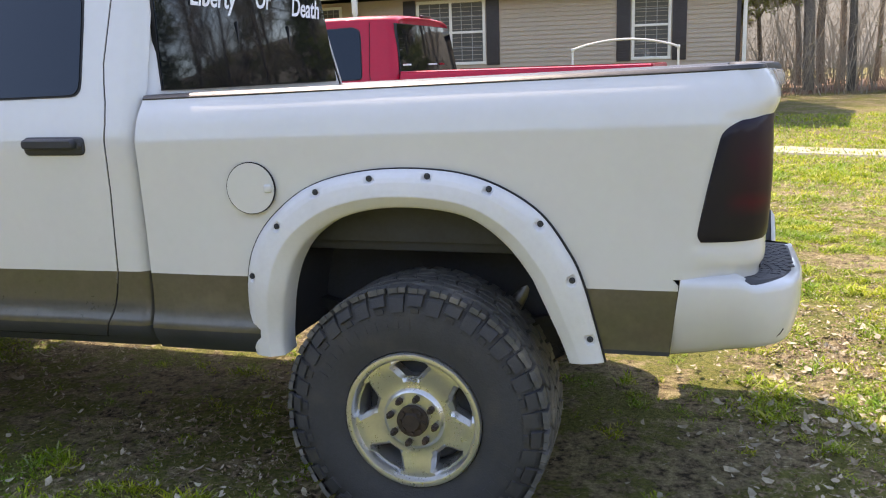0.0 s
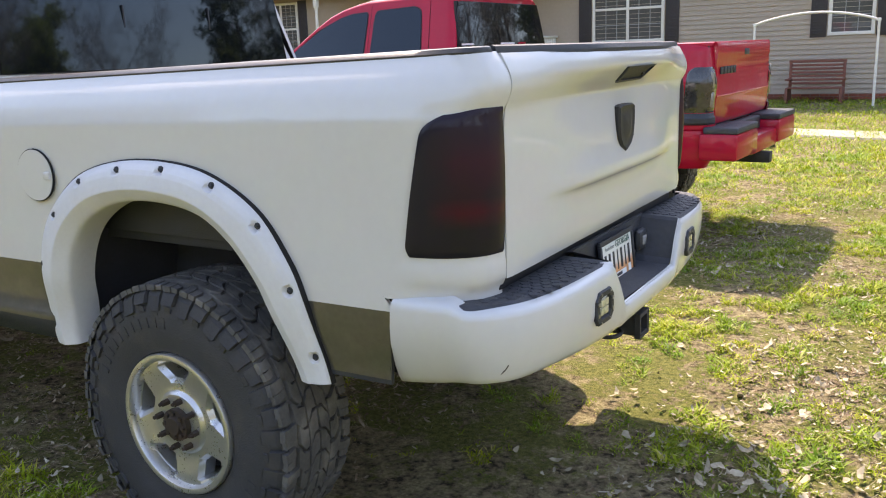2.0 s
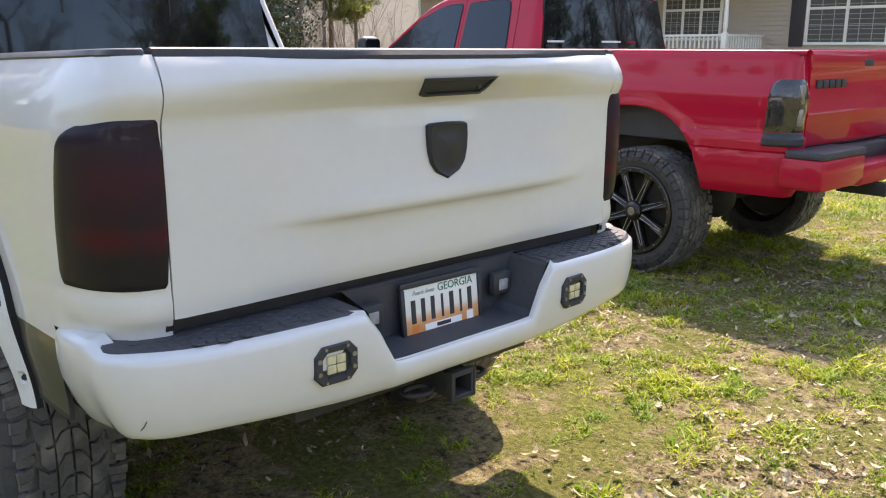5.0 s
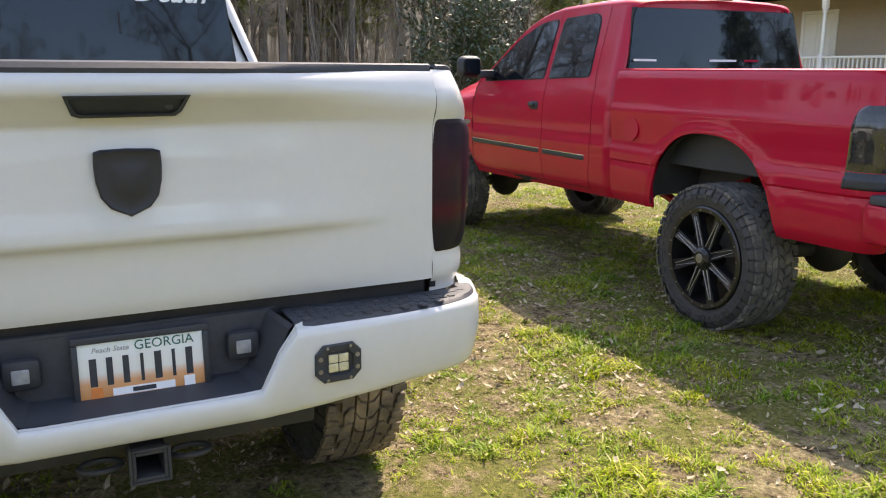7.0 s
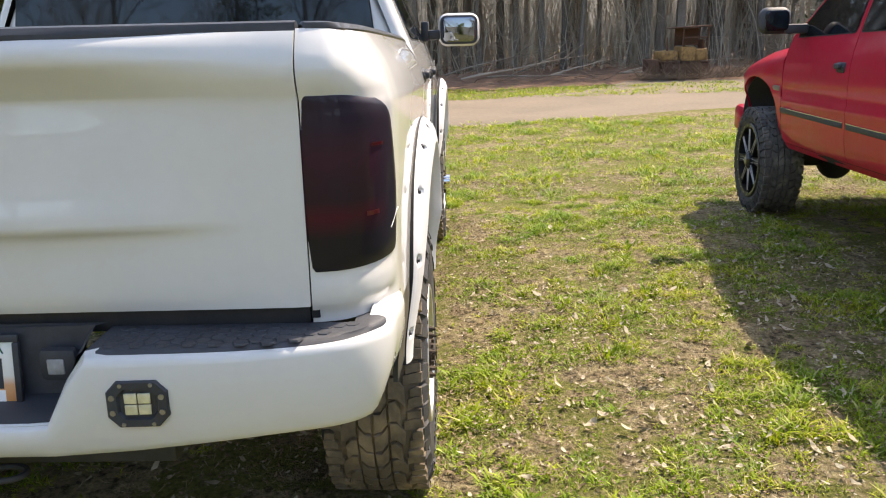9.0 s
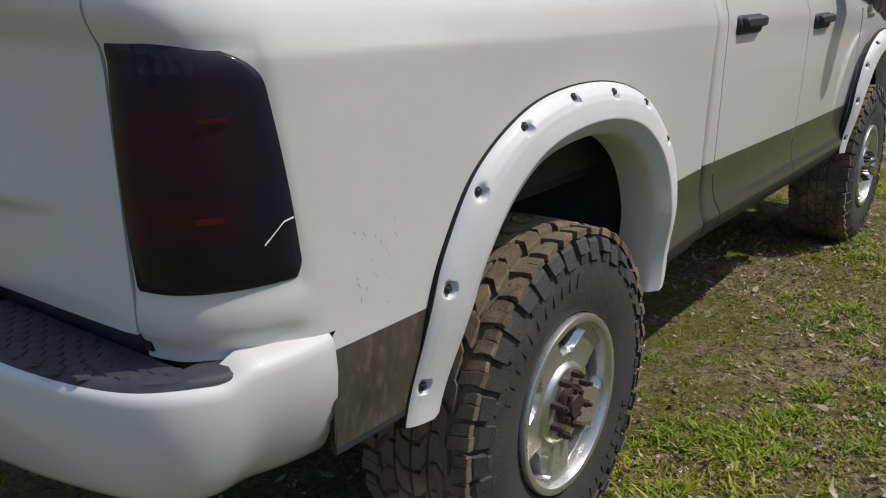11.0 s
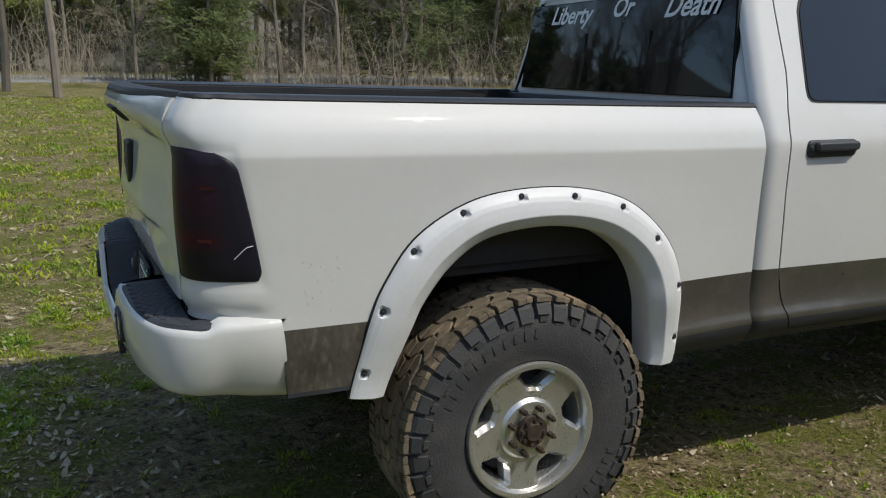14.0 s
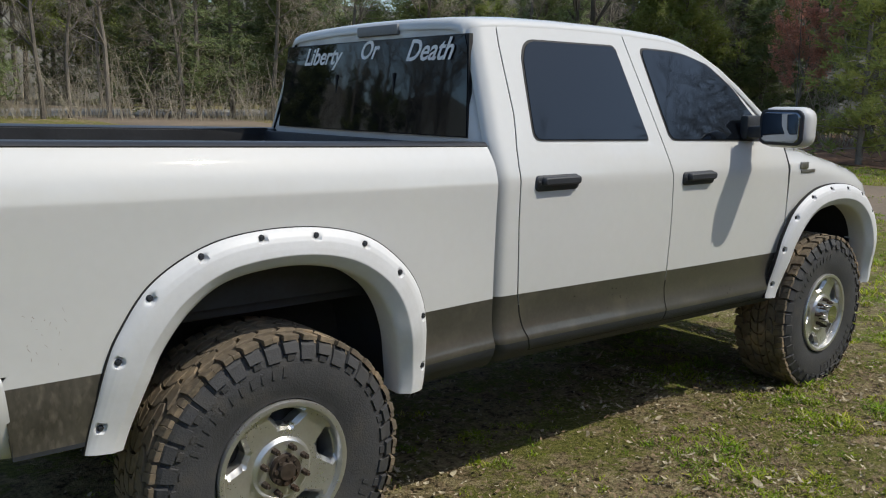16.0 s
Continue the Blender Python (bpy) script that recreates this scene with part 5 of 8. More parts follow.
# bed tub with black liner: floor, front wall, sides, wheelhouses
bm = boxed((-0.95, -0.86, 1.02), (1.11, 0.86, 1.06), 0.005)
part("bed_floor", bm, BLACK, truck, "black bed liner floor")
bm = boxed((-0.955, -0.93, 0.75), (-0.915, 0.93, 1.585), 0.006)
part("bed_front_wall", bm, BLACK, truck, "black front wall of the bed")
for s in (1, -1):
    rows = [[(x, s * y, z) for y, z in ((0.855, 1.60), (0.87, 1.56), (0.875, 1.3), (0.87, 1.06))] for x in (-0.93, 0, 1.10)]
    sheet("bed_inner_wall", rows, BLACK, truck, "black liner on the inner bed wall", back=(0, s * 0.02, 0))
    # wheelhouse: dark barrel over each wheel, closed towards the middle
    for dx, dz in ((0.0, 0.0), (-3.83, -0.045)):
        arc = spline([(p[0], p[1], 0) for p in ARCH_IN], 31)
        rows = []
        for a in arc:
            rows.append([(dx + a[0] * f + 0.04 * (1 - f), s * y, dz + 0.66 + (a[1] - 0.66) * g) for y, f, g in ((0.955, 1.06, 1.08), (0.90, 1.12, 1.15), (0.60, 1.12, 1.15), (0.52, 1.1, 1.12), (0.52, 0.0, 0.6))])
        sheet("wheelhouse", rows, LINER, truck, "dark wheelhouse liner", close=False)
    # black box that closes the gap behind the bumper end and stands for its shade
    part("bumper_filler", boxed((0.80, s * 0.945 - 0.02, 0.75), (0.90, s * 0.945 + 0.02, 0.975), 0.006), GAP, truck, "black box for the shade in the gap behind the bumper end")

# floor pan and firewall added to stop sunlight passing through the cab
part("cab_floor", boxed((-3.75, -0.88, 0.70), (-1.035, 0.86, 0.74), 0.01), FRAME, truck, "dark floor pan added below the cab to stop sun")
part("firewall", boxed((-3.42, -0.80, 0.745), (-3.36, 0.78, 1.50), 0.01), FRAME, truck, "dark firewall added behind the engine to stop sun")
# added block keeps sunlight from slipping between cab and bed
part("cab_gap_filler", boxed((-1.03, -0.93, 0.68), (-0.957, 0.90, 1.56), 0.004), GAP, truck, "added dark block that stops sun between cab and bed")

# fuel door on the left side
fd = new("fuel_door")
fd.parent = truck
fd.matrix_local = pose(-0.548, -1.0645, 1.272, 0, 0, 2.9)
tagged(fd, "round white fuel door")
part("fuel_door_gap", cyl(bmesh.new(), (0, 0.006, 0), (0, -0.001, 0), 0.0918, None, 48), GAP, fd, "dark ring gap")
part("fuel_door_lid", cyl(bmesh.new(), (0, 0.004, 0), (0, -0.0035, 0), 0.0895, 0.0885, 48), WHITE, fd)
part("finger_notch", boxed((0.052, -0.012, -0.014), (0.083, 0.0, 0.014), 0.006), WHITE, fd, "finger notch")

# writing on the back window, third brake light
for text, y, size in (("Liberty", -0.385, 0.125), ("Or", 0.05, 0.125), ("Death", 0.52, 0.135)):
    z = 1.962 if text == "Or" else 1.945
    words(text, size, LETTER, W["back"], Matrix.Translation(shear((W["bx"](z) + 0.0230 - 0.012 * (y / 0.8) ** 2, y, z))) @ pose(0, 0, 0, 90, 0, 90) @ pose(0, 0, 0, -6, 0, 0), "window_lettering", 0.0008, "white vinyl words on the back window", shear=0.45, bold=0.0022)
for y in (-0.25, 0.25):
    part("slider_frame", boxed((W["bx"](1.8) + 0.005, y - 0.004, 1.66), (W["bx"](1.8) + 0.0205, y + 0.004, 1.89), 0.001), SEAL, W["back"], "sliding window frame")
part("third_brake_light", boxed((-1.13, -0.10, 2.068), (-1.034, 0.24, 2.118), 0.010), POCKET, W["roof"], "grey high-level brake light")

cab_shift[0] = 0.0

# radio mast on the right wing
part("radio_mast", cyl(bmesh.new(), (-3.50, 0.90, 1.50), (-3.46, 0.90, 2.30), 0.003, 0.0015, 6), BLACK, truck, "thin black radio mast")

# tow hitch
h = new("tow_hitch")
h.parent = truck
tagged(h, "square steel receiver hitch with chain loops")
bm = bmesh.new()
for lo, hi in (((1.08, -0.042, 0.632), (1.275, -0.033, 0.708)), ((1.08, 0.033, 0.632), (1.275, 0.042, 0.708)), ((1.08, -0.033, 0.632), (1.275, 0.033, 0.641)), ((1.08, -0.033, 0.699), (1.275, 0.033, 0.708))):
    box(bm, lo, hi, 0.002)
box(bm, (1.255, -0.05, 0.624), (1.277, -0.0425, 0.716), 0.002)
box(bm, (1.255, 0.0425, 0.624), (1.277, 0.05, 0.716), 0.002)
box(bm, (1.255, -0.0425, 0.624), (1.277, 0.0425, 0.6315), 0.002)
box(bm, (1.255, -0.0425, 0.7085), (1.277, 0.0425, 0.716), 0.002)
part("receiver_tube", bm, FRAME, h, "rusty square receiver tube", smooth=False)
part("hitch_bar", boxed((1.03, -0.48, 0.63), (1.10, 0.48, 0.71), 0.01), FRAME, h)
for y in (-0.11, 0.11):
    ring = []
    for k in range(21):
        a = 2 * math.pi * k / 20
        c = Vector((1.19 + 0.035 * math.sin(a), y + 0.05 * math.cos(a), 0.655))
        ring.append([c + Vector((math.sin(a) * 0.008 * math.cos(b), math.cos(a) * 0.008 * math.cos(b), 0.008 * math.sin(b))) for b in [2 * math.pi * j / 8 for j in range(9)]])
    sheet("chain_loop", ring, FRAME, h, "steel safety chain loop", close=False)
R_T, W_T = 0.497, 0.335
wheel(truck, 0.004, -1.044, 0.444, -1, 0.490, 0.248, W_T, "open", TREAD_DRY, 0.0, 0.07)
wheel(truck, 0.02, 1.048, 0.488, 1, 0.486, 0.248, W_T, "open", TREAD, -0.15, 0.012)
wheel(truck, -3.83, -1.05, 0.462, -1, R_T, 0.248, W_T, "chrome", TREAD_DRY, 0.9, 0.05)
wheel(truck, -3.83, 1.02, 0.474, 1, R_T, 0.248, W_T, "chrome", TREAD, 0.2, 0.05)


# ---- red truck ----
RED = mat("red_paint", (0.43, 0.005, 0.032), 0.5, coat=0.55, spec=0.12, vary=0.05, scale=2.0, fine=30)
SMOKE = mat("smoked_clear_lens", (0.03, 0.03, 0.032), 0.08, coat=0.8, vary=0.4, scale=14)
red = thing("pickup_truck", pose(-0.475, 4.535, 0, 0, 0, -2.3), "glossy red lifted extended-cab pickup truck on black wheels", "truck")
R_OFF = [(0.69, -0.055), (0.75, -0.018), (0.86, -0.004), (0.94, 0.0), (0.965, -0.004), (0.982, -0.008), (0.996, 0.006), (1.075, 0.008), (1.092, -0.004), (1.2, 0.0), (1.28, 0.010), (1.345, 0.014), (1.365, 0.006), (1.40, -0.002), (1.46, -0.012), (1.55, -0.022), (1.61, -0.030), (1.64, -0.05)]
R_PLAN = [(-1.085, 0.985), (-0.6, 0.992), (0.0, 0.995), (0.5, 0.985), (0.85, 0.965), (0.98, 0.945), (1.05, 0.915), (1.085, 0.875), (1.098, 0.83), (1.10, 0.80)]


def red_arch(x, c, top, half, foot):
    u = abs(x - c) / half
    return foot + (top - foot) * (1 - u ** 2.5) ** (1 / 2.0) if u < 1 else None


def red_bed_side(s):
    path = spline([(a, b, 0) for a, b in R_PLAN], 161)

    def skin(x, z, extra=0.0):
        k = 0
        while k < 159 and path[k + 1].x < x:
            k += 1
        f = max(0.0, min(1.0, (x - path[k].x) / max(1e-6, path[k + 1].x - path[k].x)))
        p = path[k].lerp(path[k + 1], f)
        d = path[min(k + 2, 160)] - path[max(k - 1, 0)]
        nrm = Vector((-d.y, d.x, 0)).normalized()
        nrm = nrm if nrm.y > 0 else -nrm
        lip = 0.0
        u = abs(x + 0.08) / 0.62
        if u < 1:
            az = 0.68 + 0.63 * (1 - u ** 2.5) ** 0.5
            lip = 0.022 * soft(0.16, 0.04, az - z) * soft(0.0, 0.08, az - z) if z < az else 0.0
        q = p + nrm * (tab(R_OFF, z) + lip + extra)
        return Vector((q.x, s * q.y, z - 0.028 * soft(1.40, 1.62, z)))

    xs = [-1.085 + 0.03 * k for k in range(66)] + [0.90, 0.92, 0.94, 0.96, 0.98, 1.0, 1.02, 1.04, 1.055, 1.07, 1.08, 1.088, 1.094, 1.098, 1.10]
    zs = [0.69, 0.72, 0.75, 0.80, 0.86, 0.94, 0.965, 0.982, 0.996, 1.035, 1.075, 1.092, 1.14, 1.18, 1.2, 1.22, 1.24, 1.26, 1.28, 1.30, 1.33, 1.345, 1.365, 1.40, 1.43, 1.46, 1.5, 1.55, 1.58, 1.61, 1.628, 1.64]

    def bottom(x):
        a = red_arch(x, -0.08, 1.235, 0.545, 0.70)
        return a if a is not None else 0.695
    sheet("bed_side", [[skin(x, max(z, bottom(x))) for z in zs] for x in xs], RED, red, "glossy red bed side", back=(0, -s * 0.015, 0))
    # lamp
    for nm, z0, z1, x0, m, lb in (("tail_lamp", 1.115, 1.450, 0.908, SMOKE, "smoked clear tail lamp"), ("lamp_foot", 1.025, 1.111, 0.900, BLACK, "black block below the lamp")):
        rows = []
        for a in range(13):
            row = []
            for b in range(13):
                u, v = a / 12, b / 12
                z = z0 + (z1 - z0) * v
                xf = x0 + (z - z0) * 0.09 + 0.045 * (max(0, v - 0.8) / 0.2) ** 2.5 * (nm == "tail_lamp")
                e = min(1, 6 * u, 6 * v, 6 * (1 - v), 6 * (1 - u) + 0.2)
                row.append(skin(xf + (1.099 - xf) * u, z, 0.002 + 0.012 * math.sqrt(e)))
            rows.append(row)
        ob = sheet(nm, rows, m, red, lb, back=(-0.01, -s * 0.02, 0))
        if nm == "tail_lamp":
            for za, zb in ((1.15, 1.265), (1.29, 1.415)):
                part("reflector", boxed((1.0, s * 0.86 - 0.03, za), (1.112, s * 0.86 + 0.012, zb), 0.012), STEEL, ob, "grey reflector inside the lamp")
    rows = []
    for x in [-1.09 + 0.1 * k for k in range(22)] + [1.09]:
        y = skin(x, 1.64).y * s
        rows.append([(x, s * (y + q), 1.612 + h) for q, h in ((0.002, -0.01), (0.0, 0.006), (-0.02, 0.014), (-0.09, 0.014), (-0.10, -0.05))])
    sheet("bed_rail_cap", rows, RED, red, "red bed rail", back=(0, 0, -0.004))
    rows = [[(x, s * 0.84, z) for z in (1.612, 1.0)] for x in (-1.06, 1.06)]
    sheet("bed_inner_wall", rows, BLACK, red, "black bed liner wall", back=(0, s * 0.02, 0))
    rows = []
    for k in range(25):
        x = -0.08 + 0.545 * math.cos(math.pi * (1 - k / 24)) * 0.999
        z = red_arch(x, -0.08, 1.235, 0.545, 0.70)
        rows.append([(x, s * 0.975, z), (x * 1.04, s * 0.90, z + 0.05), (x * 1.04, s * 0.55, z + 0.05), (-0.08 + (x + 0.08) * 0.1, s * 0.53, 0.95)])
    sheet("wheelhouse", rows, LINER, red, "dark wheelhouse liner", close=False)
    return skin


for s in (1, -1):
    red_bed_side(s)
part("bed_floor", boxed((-1.06, -0.84, 1.0), (1.06, 0.84, 1.03)), BLACK, red, "black bed floor")
part("bed_front_wall", boxed((-1.085, -0.94, 0.8), (-1.05, 0.94, 1.60), 0.006), RED, red, "red front wall of the bed")
G = [(1.02, 1.085), (1.05, 1.098), (1.20, 1.105), (1.225, 1.112), (1.24, 1.105), (1.40, 1.104), (1.50, 1.102), (1.512, 1.108), (1.575, 1.108), (1.610, 1.104), (1.626, 1.09)]
gate = sheet("tailgate", [[(tab(G, z) + 0.006 * (1 - (y / 0.8) ** 2), y, z) for z, _ in G] for y in [-0.795 + 0.053 * k for k in range(31)]], RED, red, "glossy red tailgate", back=(-0.05, 0, 0))
part("tailgate_handle", boxed((1.095, -0.075, 1.512), (1.118, 0.075, 1.568), 0.012), BLACK, gate, "black tailgate handle")
for k in range(5):
    part("badge_bar", boxed((1.105, -0.72 + k * 0.085, 1.385), (1.1165, -0.65 + k * 0.085, 1.440), 0.008), BLACK, gate, "dark brand lettering as a plain bar")
# rear bumper: red with black pads and dropped middle
bump = new("bumper")
bump.parent = red
tagged(bump, "red step bumper with black pads")
for s in (1, -1):
    bm = boxed((1.03, min(s * 0.36, s * 0.96), 0.765), (1.32, max(s * 0.36, s * 0.96), 0.968), 0.03)
    e = part("bumper_end", bm, RED, bump, "red bumper end")
    part("step_pad", boxed((1.06, min(s * 0.36, s * 0.955), 0.962), (1.318, max(s * 0.36, s * 0.955), 1.012), 0.015), PAD, e, "black step pad")
part("bumper_middle", boxed((1.05, -0.38, 0.745), (1.30, 0.38, 0.895), 0.03), RED, bump, "dropped red middle")
part("plate_pocket", boxed((1.06, -0.37, 0.885), (1.16, 0.37, 1.0), 0.02), BLACK, bump, "black plate pocket")
part("tow_hitch", boxed((1.0, -0.045, 0.645), (1.34, 0.045, 0.735), 0.006), FRAME, bump, "black receiver tube")
bm = cyl(bmesh.new(), (0.7, 0.62, 0.72), (1.22, 0.70, 0.72), 0.055, None, 20)
part("exhaust_tip", bm, CHROME, red, "chrome exhaust tip")

RED_CAB = dict(
    belt=1.555, half=0.985, lean=0.30, back=-1.125, back_lean=0.14, low=0.69, crown=0.05, nose=0.02, door_lift=0.05, handle=0.065,
    side=[(0.66, -0.10), (0.72, -0.055), (0.78, -0.022), (0.88, -0.004), (1.03, 0.0), (1.045, 0.004), (1.09, 0.004), (1.105, -0.002), (1.25, 0.0), (1.35, -0.006), (1.45, -0.026), (1.555, -0.055)],
    zs=[0.72, 0.75, 0.78, 0.84, 0.9, 0.98, 1.03, 1.045, 1.09, 1.105, 1.17, 1.25, 1.3, 1.35, 1.4, 1.45, 1.5, 1.53],
    top=[(-3.42, 1.53), (-3.25, 1.60), (-3.0, 1.76), (-2.8, 1.90), (-2.6, 2.01), (-2.4, 2.08), (-2.15, 2.115), (-1.7, 2.12), (-1.3, 2.105), (-1.21, 2.092), (-1.182, 2.075)],
    edges=[[(0.7, -1.40), (0.95, -1.36), (1.3, -1.35), (1.5, -1.37), (1.6, -1.40), (2.1, -1.44)], [(0.7, -2.06), (1.3, -2.06), (1.55, -2.08), (1.7, -2.10), (2.1, -2.10)],
           [(0.7, -3.36), (1.3, -3.37), (1.5, -3.35), (1.6, -3.25), (1.8, -2.95), (2.1, -2.40)]],
    panes=[[(-1.475, 1.575), (-2.045, 1.568), (-2.055, 1.6), (-2.05, 1.98), (-2.03, 2.03), (-1.60, 2.04), (-1.53, 2.0)], [(-2.135, 1.566), (-3.20, 1.55), (-3.19, 1.60), (-2.95, 1.755), (-2.70, 1.90), (-2.48, 1.99), (-2.35, 2.02), (-2.135, 2.03)]],
    handles=[(None, None), (-2.20, 1.345)],
    roof_xs=[-1.182, -1.19, -1.21, -1.3, -1.6, -1.9, -2.15, -2.3, -2.45, -2.6, -2.75, -2.9, -3.05, -3.2, -3.35],
    screen_xs=[-2.55, -2.75, -2.95, -3.15, -3.3],
    glass=(1.602, 2.055, 0.835, 0.76))
RC = cab(red, RED_CAB, RED)
for w, y in ((0.20, -0.70), (0.26, 0.02), (0.14, 0.30)):
    part("window_sticker", boxed((RC["bx"](1.68) + 0.022, y - w / 2, 1.676), (RC["bx"](1.68) + 0.0275, y + w / 2, 1.692)), LETTER if y != 0.30 else RED, RC["back"], "brand sticker as a plain bar")
part("third_brake_light", boxed((-1.19, -0.12, 2.125), (-1.15, 0.12, 2.15), 0.008), LAMP_RED, RC["roof"], "red high-level brake light")
for s in (1, -1):
    # long black rub strip in two lengths
    for x0, x1 in ((-3.33, -2.10), (-2.04, -1.43)):
        part("rub_strip", boxed((x0, s * 0.978 - 0.012, 0.940), (x1, s * 0.978 + 0.022, 0.980), 0.008), BLACK, red, "black rub strip with a chrome line")
        part("strip_line", boxed((x0, s * 0.978 - 0.01, 0.975), (x1, s * 0.978 + 0.024, 0.983), 0.001), CHROME, red)
    # wing: tall rounded arch and falling top
    xs = [-3.378 - 0.032 * k for k in range(39)]
    zs = [0.70, 0.78, 0.86, 0.95, 1.03, 1.09, 1.12, 1.16, 1.20, 1.24, 1.27, 1.3, 1.33, 1.36, 1.4, 1.44, 1.5]
    topz = lambda x: tab([(-4.62, 1.12), (-4.5, 1.24), (-4.3, 1.32), (-4.0, 1.38), (-3.7, 1.42), (-3.35, 1.47)], x)
    Yc = RC["Y"]

    def yy(x, z):
        y = Yc(-3.3, min(z, 1.50)) + 0.035 * soft(-3.45, -3.8, x) * soft(0.9, 1.2, z)
        y -= 0.20 * soft(0, 1, (-4.2 - x) / 0.45) ** 2 if x < -4.2 else 0
        d = z - topz(x) + 0.14
        return y - 0.14 * (d / 0.14) ** 2 if d > 0 else y

    def bottom(x):
        a = red_arch(x, -3.95, 1.19, 0.52, 0.72)
        return a if a is not None else (0.72 if x > -3.9 else 0.88)
    sheet("front_wing", [[(x, s * yy(x, min(max(z, bottom(x)), topz(x))), min(max(z, bottom(x)), topz(x))) for z in zs] for x in xs], RED, red, "glossy red front wing", back=(0, -s * 0.015, 0))
    rows = []
    for k in range(21):
        x = -3.95 + 0.52 * math.cos(math.pi * (1 - k / 20)) * 0.999
        z = red_arch(x, -3.95, 1.19, 0.52, 0.72)
        rows.append([(x, s * 0.95, z), (x, s * 0.90, z + 0.04), (x, s * 0.55, z + 0.04), (-3.95, s * 0.53, 0.95)])
    sheet("wheelhouse", rows, LINER, red, "dark wheelhouse liner", close=False)
    part("wing_badge", boxed((-3.62, s * yy(-3.52, 1.12) - 0.006, 1.10), (-3.42, s * yy(-3.52, 1.12) + 0.006, 1.14), 0.004), STEEL, red, "small chrome badge as a plain bar")
    mr = new("door_mirror")
    mr.parent = red
    mr.matrix_local = Matrix.Translation((-3.08, s * 0.94, 1.56))
    tagged(mr, "black tow mirror")
    part("mirror_arm", boxed((-0.05, min(-s * 0.03, s * 0.14), -0.02), (0.05, max(-s * 0.03, s * 0.14), 0.05), 0.015), BLACK, mr)
    part("mirror_head", box(bmesh.new(), (-0.085, min(s * 0.09, s * 0.32), -0.02), (0.05, max(s * 0.09, s * 0.32), 0.175), 0.064, None, 4), BLACK, mr, "black mirror shell")
    part("mirror_glass", lozenge_x(0.046, 0.053, min(s * 0.12, s * 0.29), max(s * 0.12, s * 0.29), 0.005, 0.15, 0.03), TINT, mr, "mirror glass")
rows = []
for x in [-3.30 - 0.065 * k for k in range(21)]:
    z = tab([(-4.62, 1.16), (-4.5, 1.34), (-4.3, 1.43), (-4.0, 1.50), (-3.7, 1.54), (-3.3, 1.56)], x)
    zl = tab([(-4.62, 1.10), (-4.5, 1.235), (-4.3, 1.315), (-4.0, 1.375), (-3.7, 1.415), (-3.35, 1.465)], x)
    w = 0.80 - (0.12 * ((-4.2 - x) / 0.42) ** 2 if x < -4.2 else 0)
    rows.append([(x, w * f, zl + (z - zl) * soft(1.0, 0.70, abs(f)) + 0.02 * (1 - abs(f))) for f in (-1, -0.95, -0.9, -0.8, -0.7, -0.5, -0.2, 0, 0.2, 0.5, 0.7, 0.8, 0.9, 0.95, 1)])
sheet("hood", rows, RED, red, "red hood, higher in the middle", back=(0, 0, -0.015))
part("grille", boxed((-4.64, -0.62, 0.90), (-4.42, 0.62, 1.20), 0.05), BLACK, red, "dark grille")
part("front_bumper", boxed((-4.74, -0.96, 0.66), (-4.45, 0.96, 0.90), 0.05), RED, red, "red front bumper")
part("fuel_door", cyl(bmesh.new(), (-0.84, -0.985, 1.22), (-0.84, -1.004, 1.22), 0.085, 0.083, 32), RED, red, "round red fuel door")
# same added floor and firewall, to keep sun off the ground below
part("cab_floor", boxed((-3.75, -0.86, 0.74), (-1.13, 0.86, 0.78), 0.01), FRAME, red, "dark floor pan added below the cab to stop sun")
part("firewall", boxed((-3.42, -0.78, 0.785), (-3.36, 0.78, 1.46), 0.01), FRAME, red, "dark firewall added behind the engine to stop sun")
underbody(red, -3.95, 0.95, 0.72, 0.47, tail=1.05)
part("traction_bar", cyl(bmesh.new(), (-0.1, -0.5, 0.45), (-1.2, -0.46, 0.72), 0.03, None, 10), RED, red, "red traction bar")
for s in (-1, 1):
    wheel(red, -0.015, s * 1.03, 0.476, s, 0.460, 0.318, 0.33, "black", TREAD_DRY, 0.2 * s, 0.012)
    wheel(red, -3.95, s * 1.03, 0.476, s, 0.460, 0.318, 0.33, "black", TREAD_DRY, 0.5 * s, 0.012)


# ---- ground ----
def ground_z(x, y):
    """The yard is level round the trucks and climbs gently towards house and road."""
    z = 0.20 * soft(14.0, 18.6, y) + 0.026 * soft(1.6, 3.2, y) if y > 0 else tab([(-62, 1.75), (-45, 1.38), (-36, 1.05), (-27, 0.74), (-15, 0.28), (-6, 0.0)], y)
    return z + 0.012 * noise.noise(Vector((x * 0.35, y * 0.35, 0.0)))


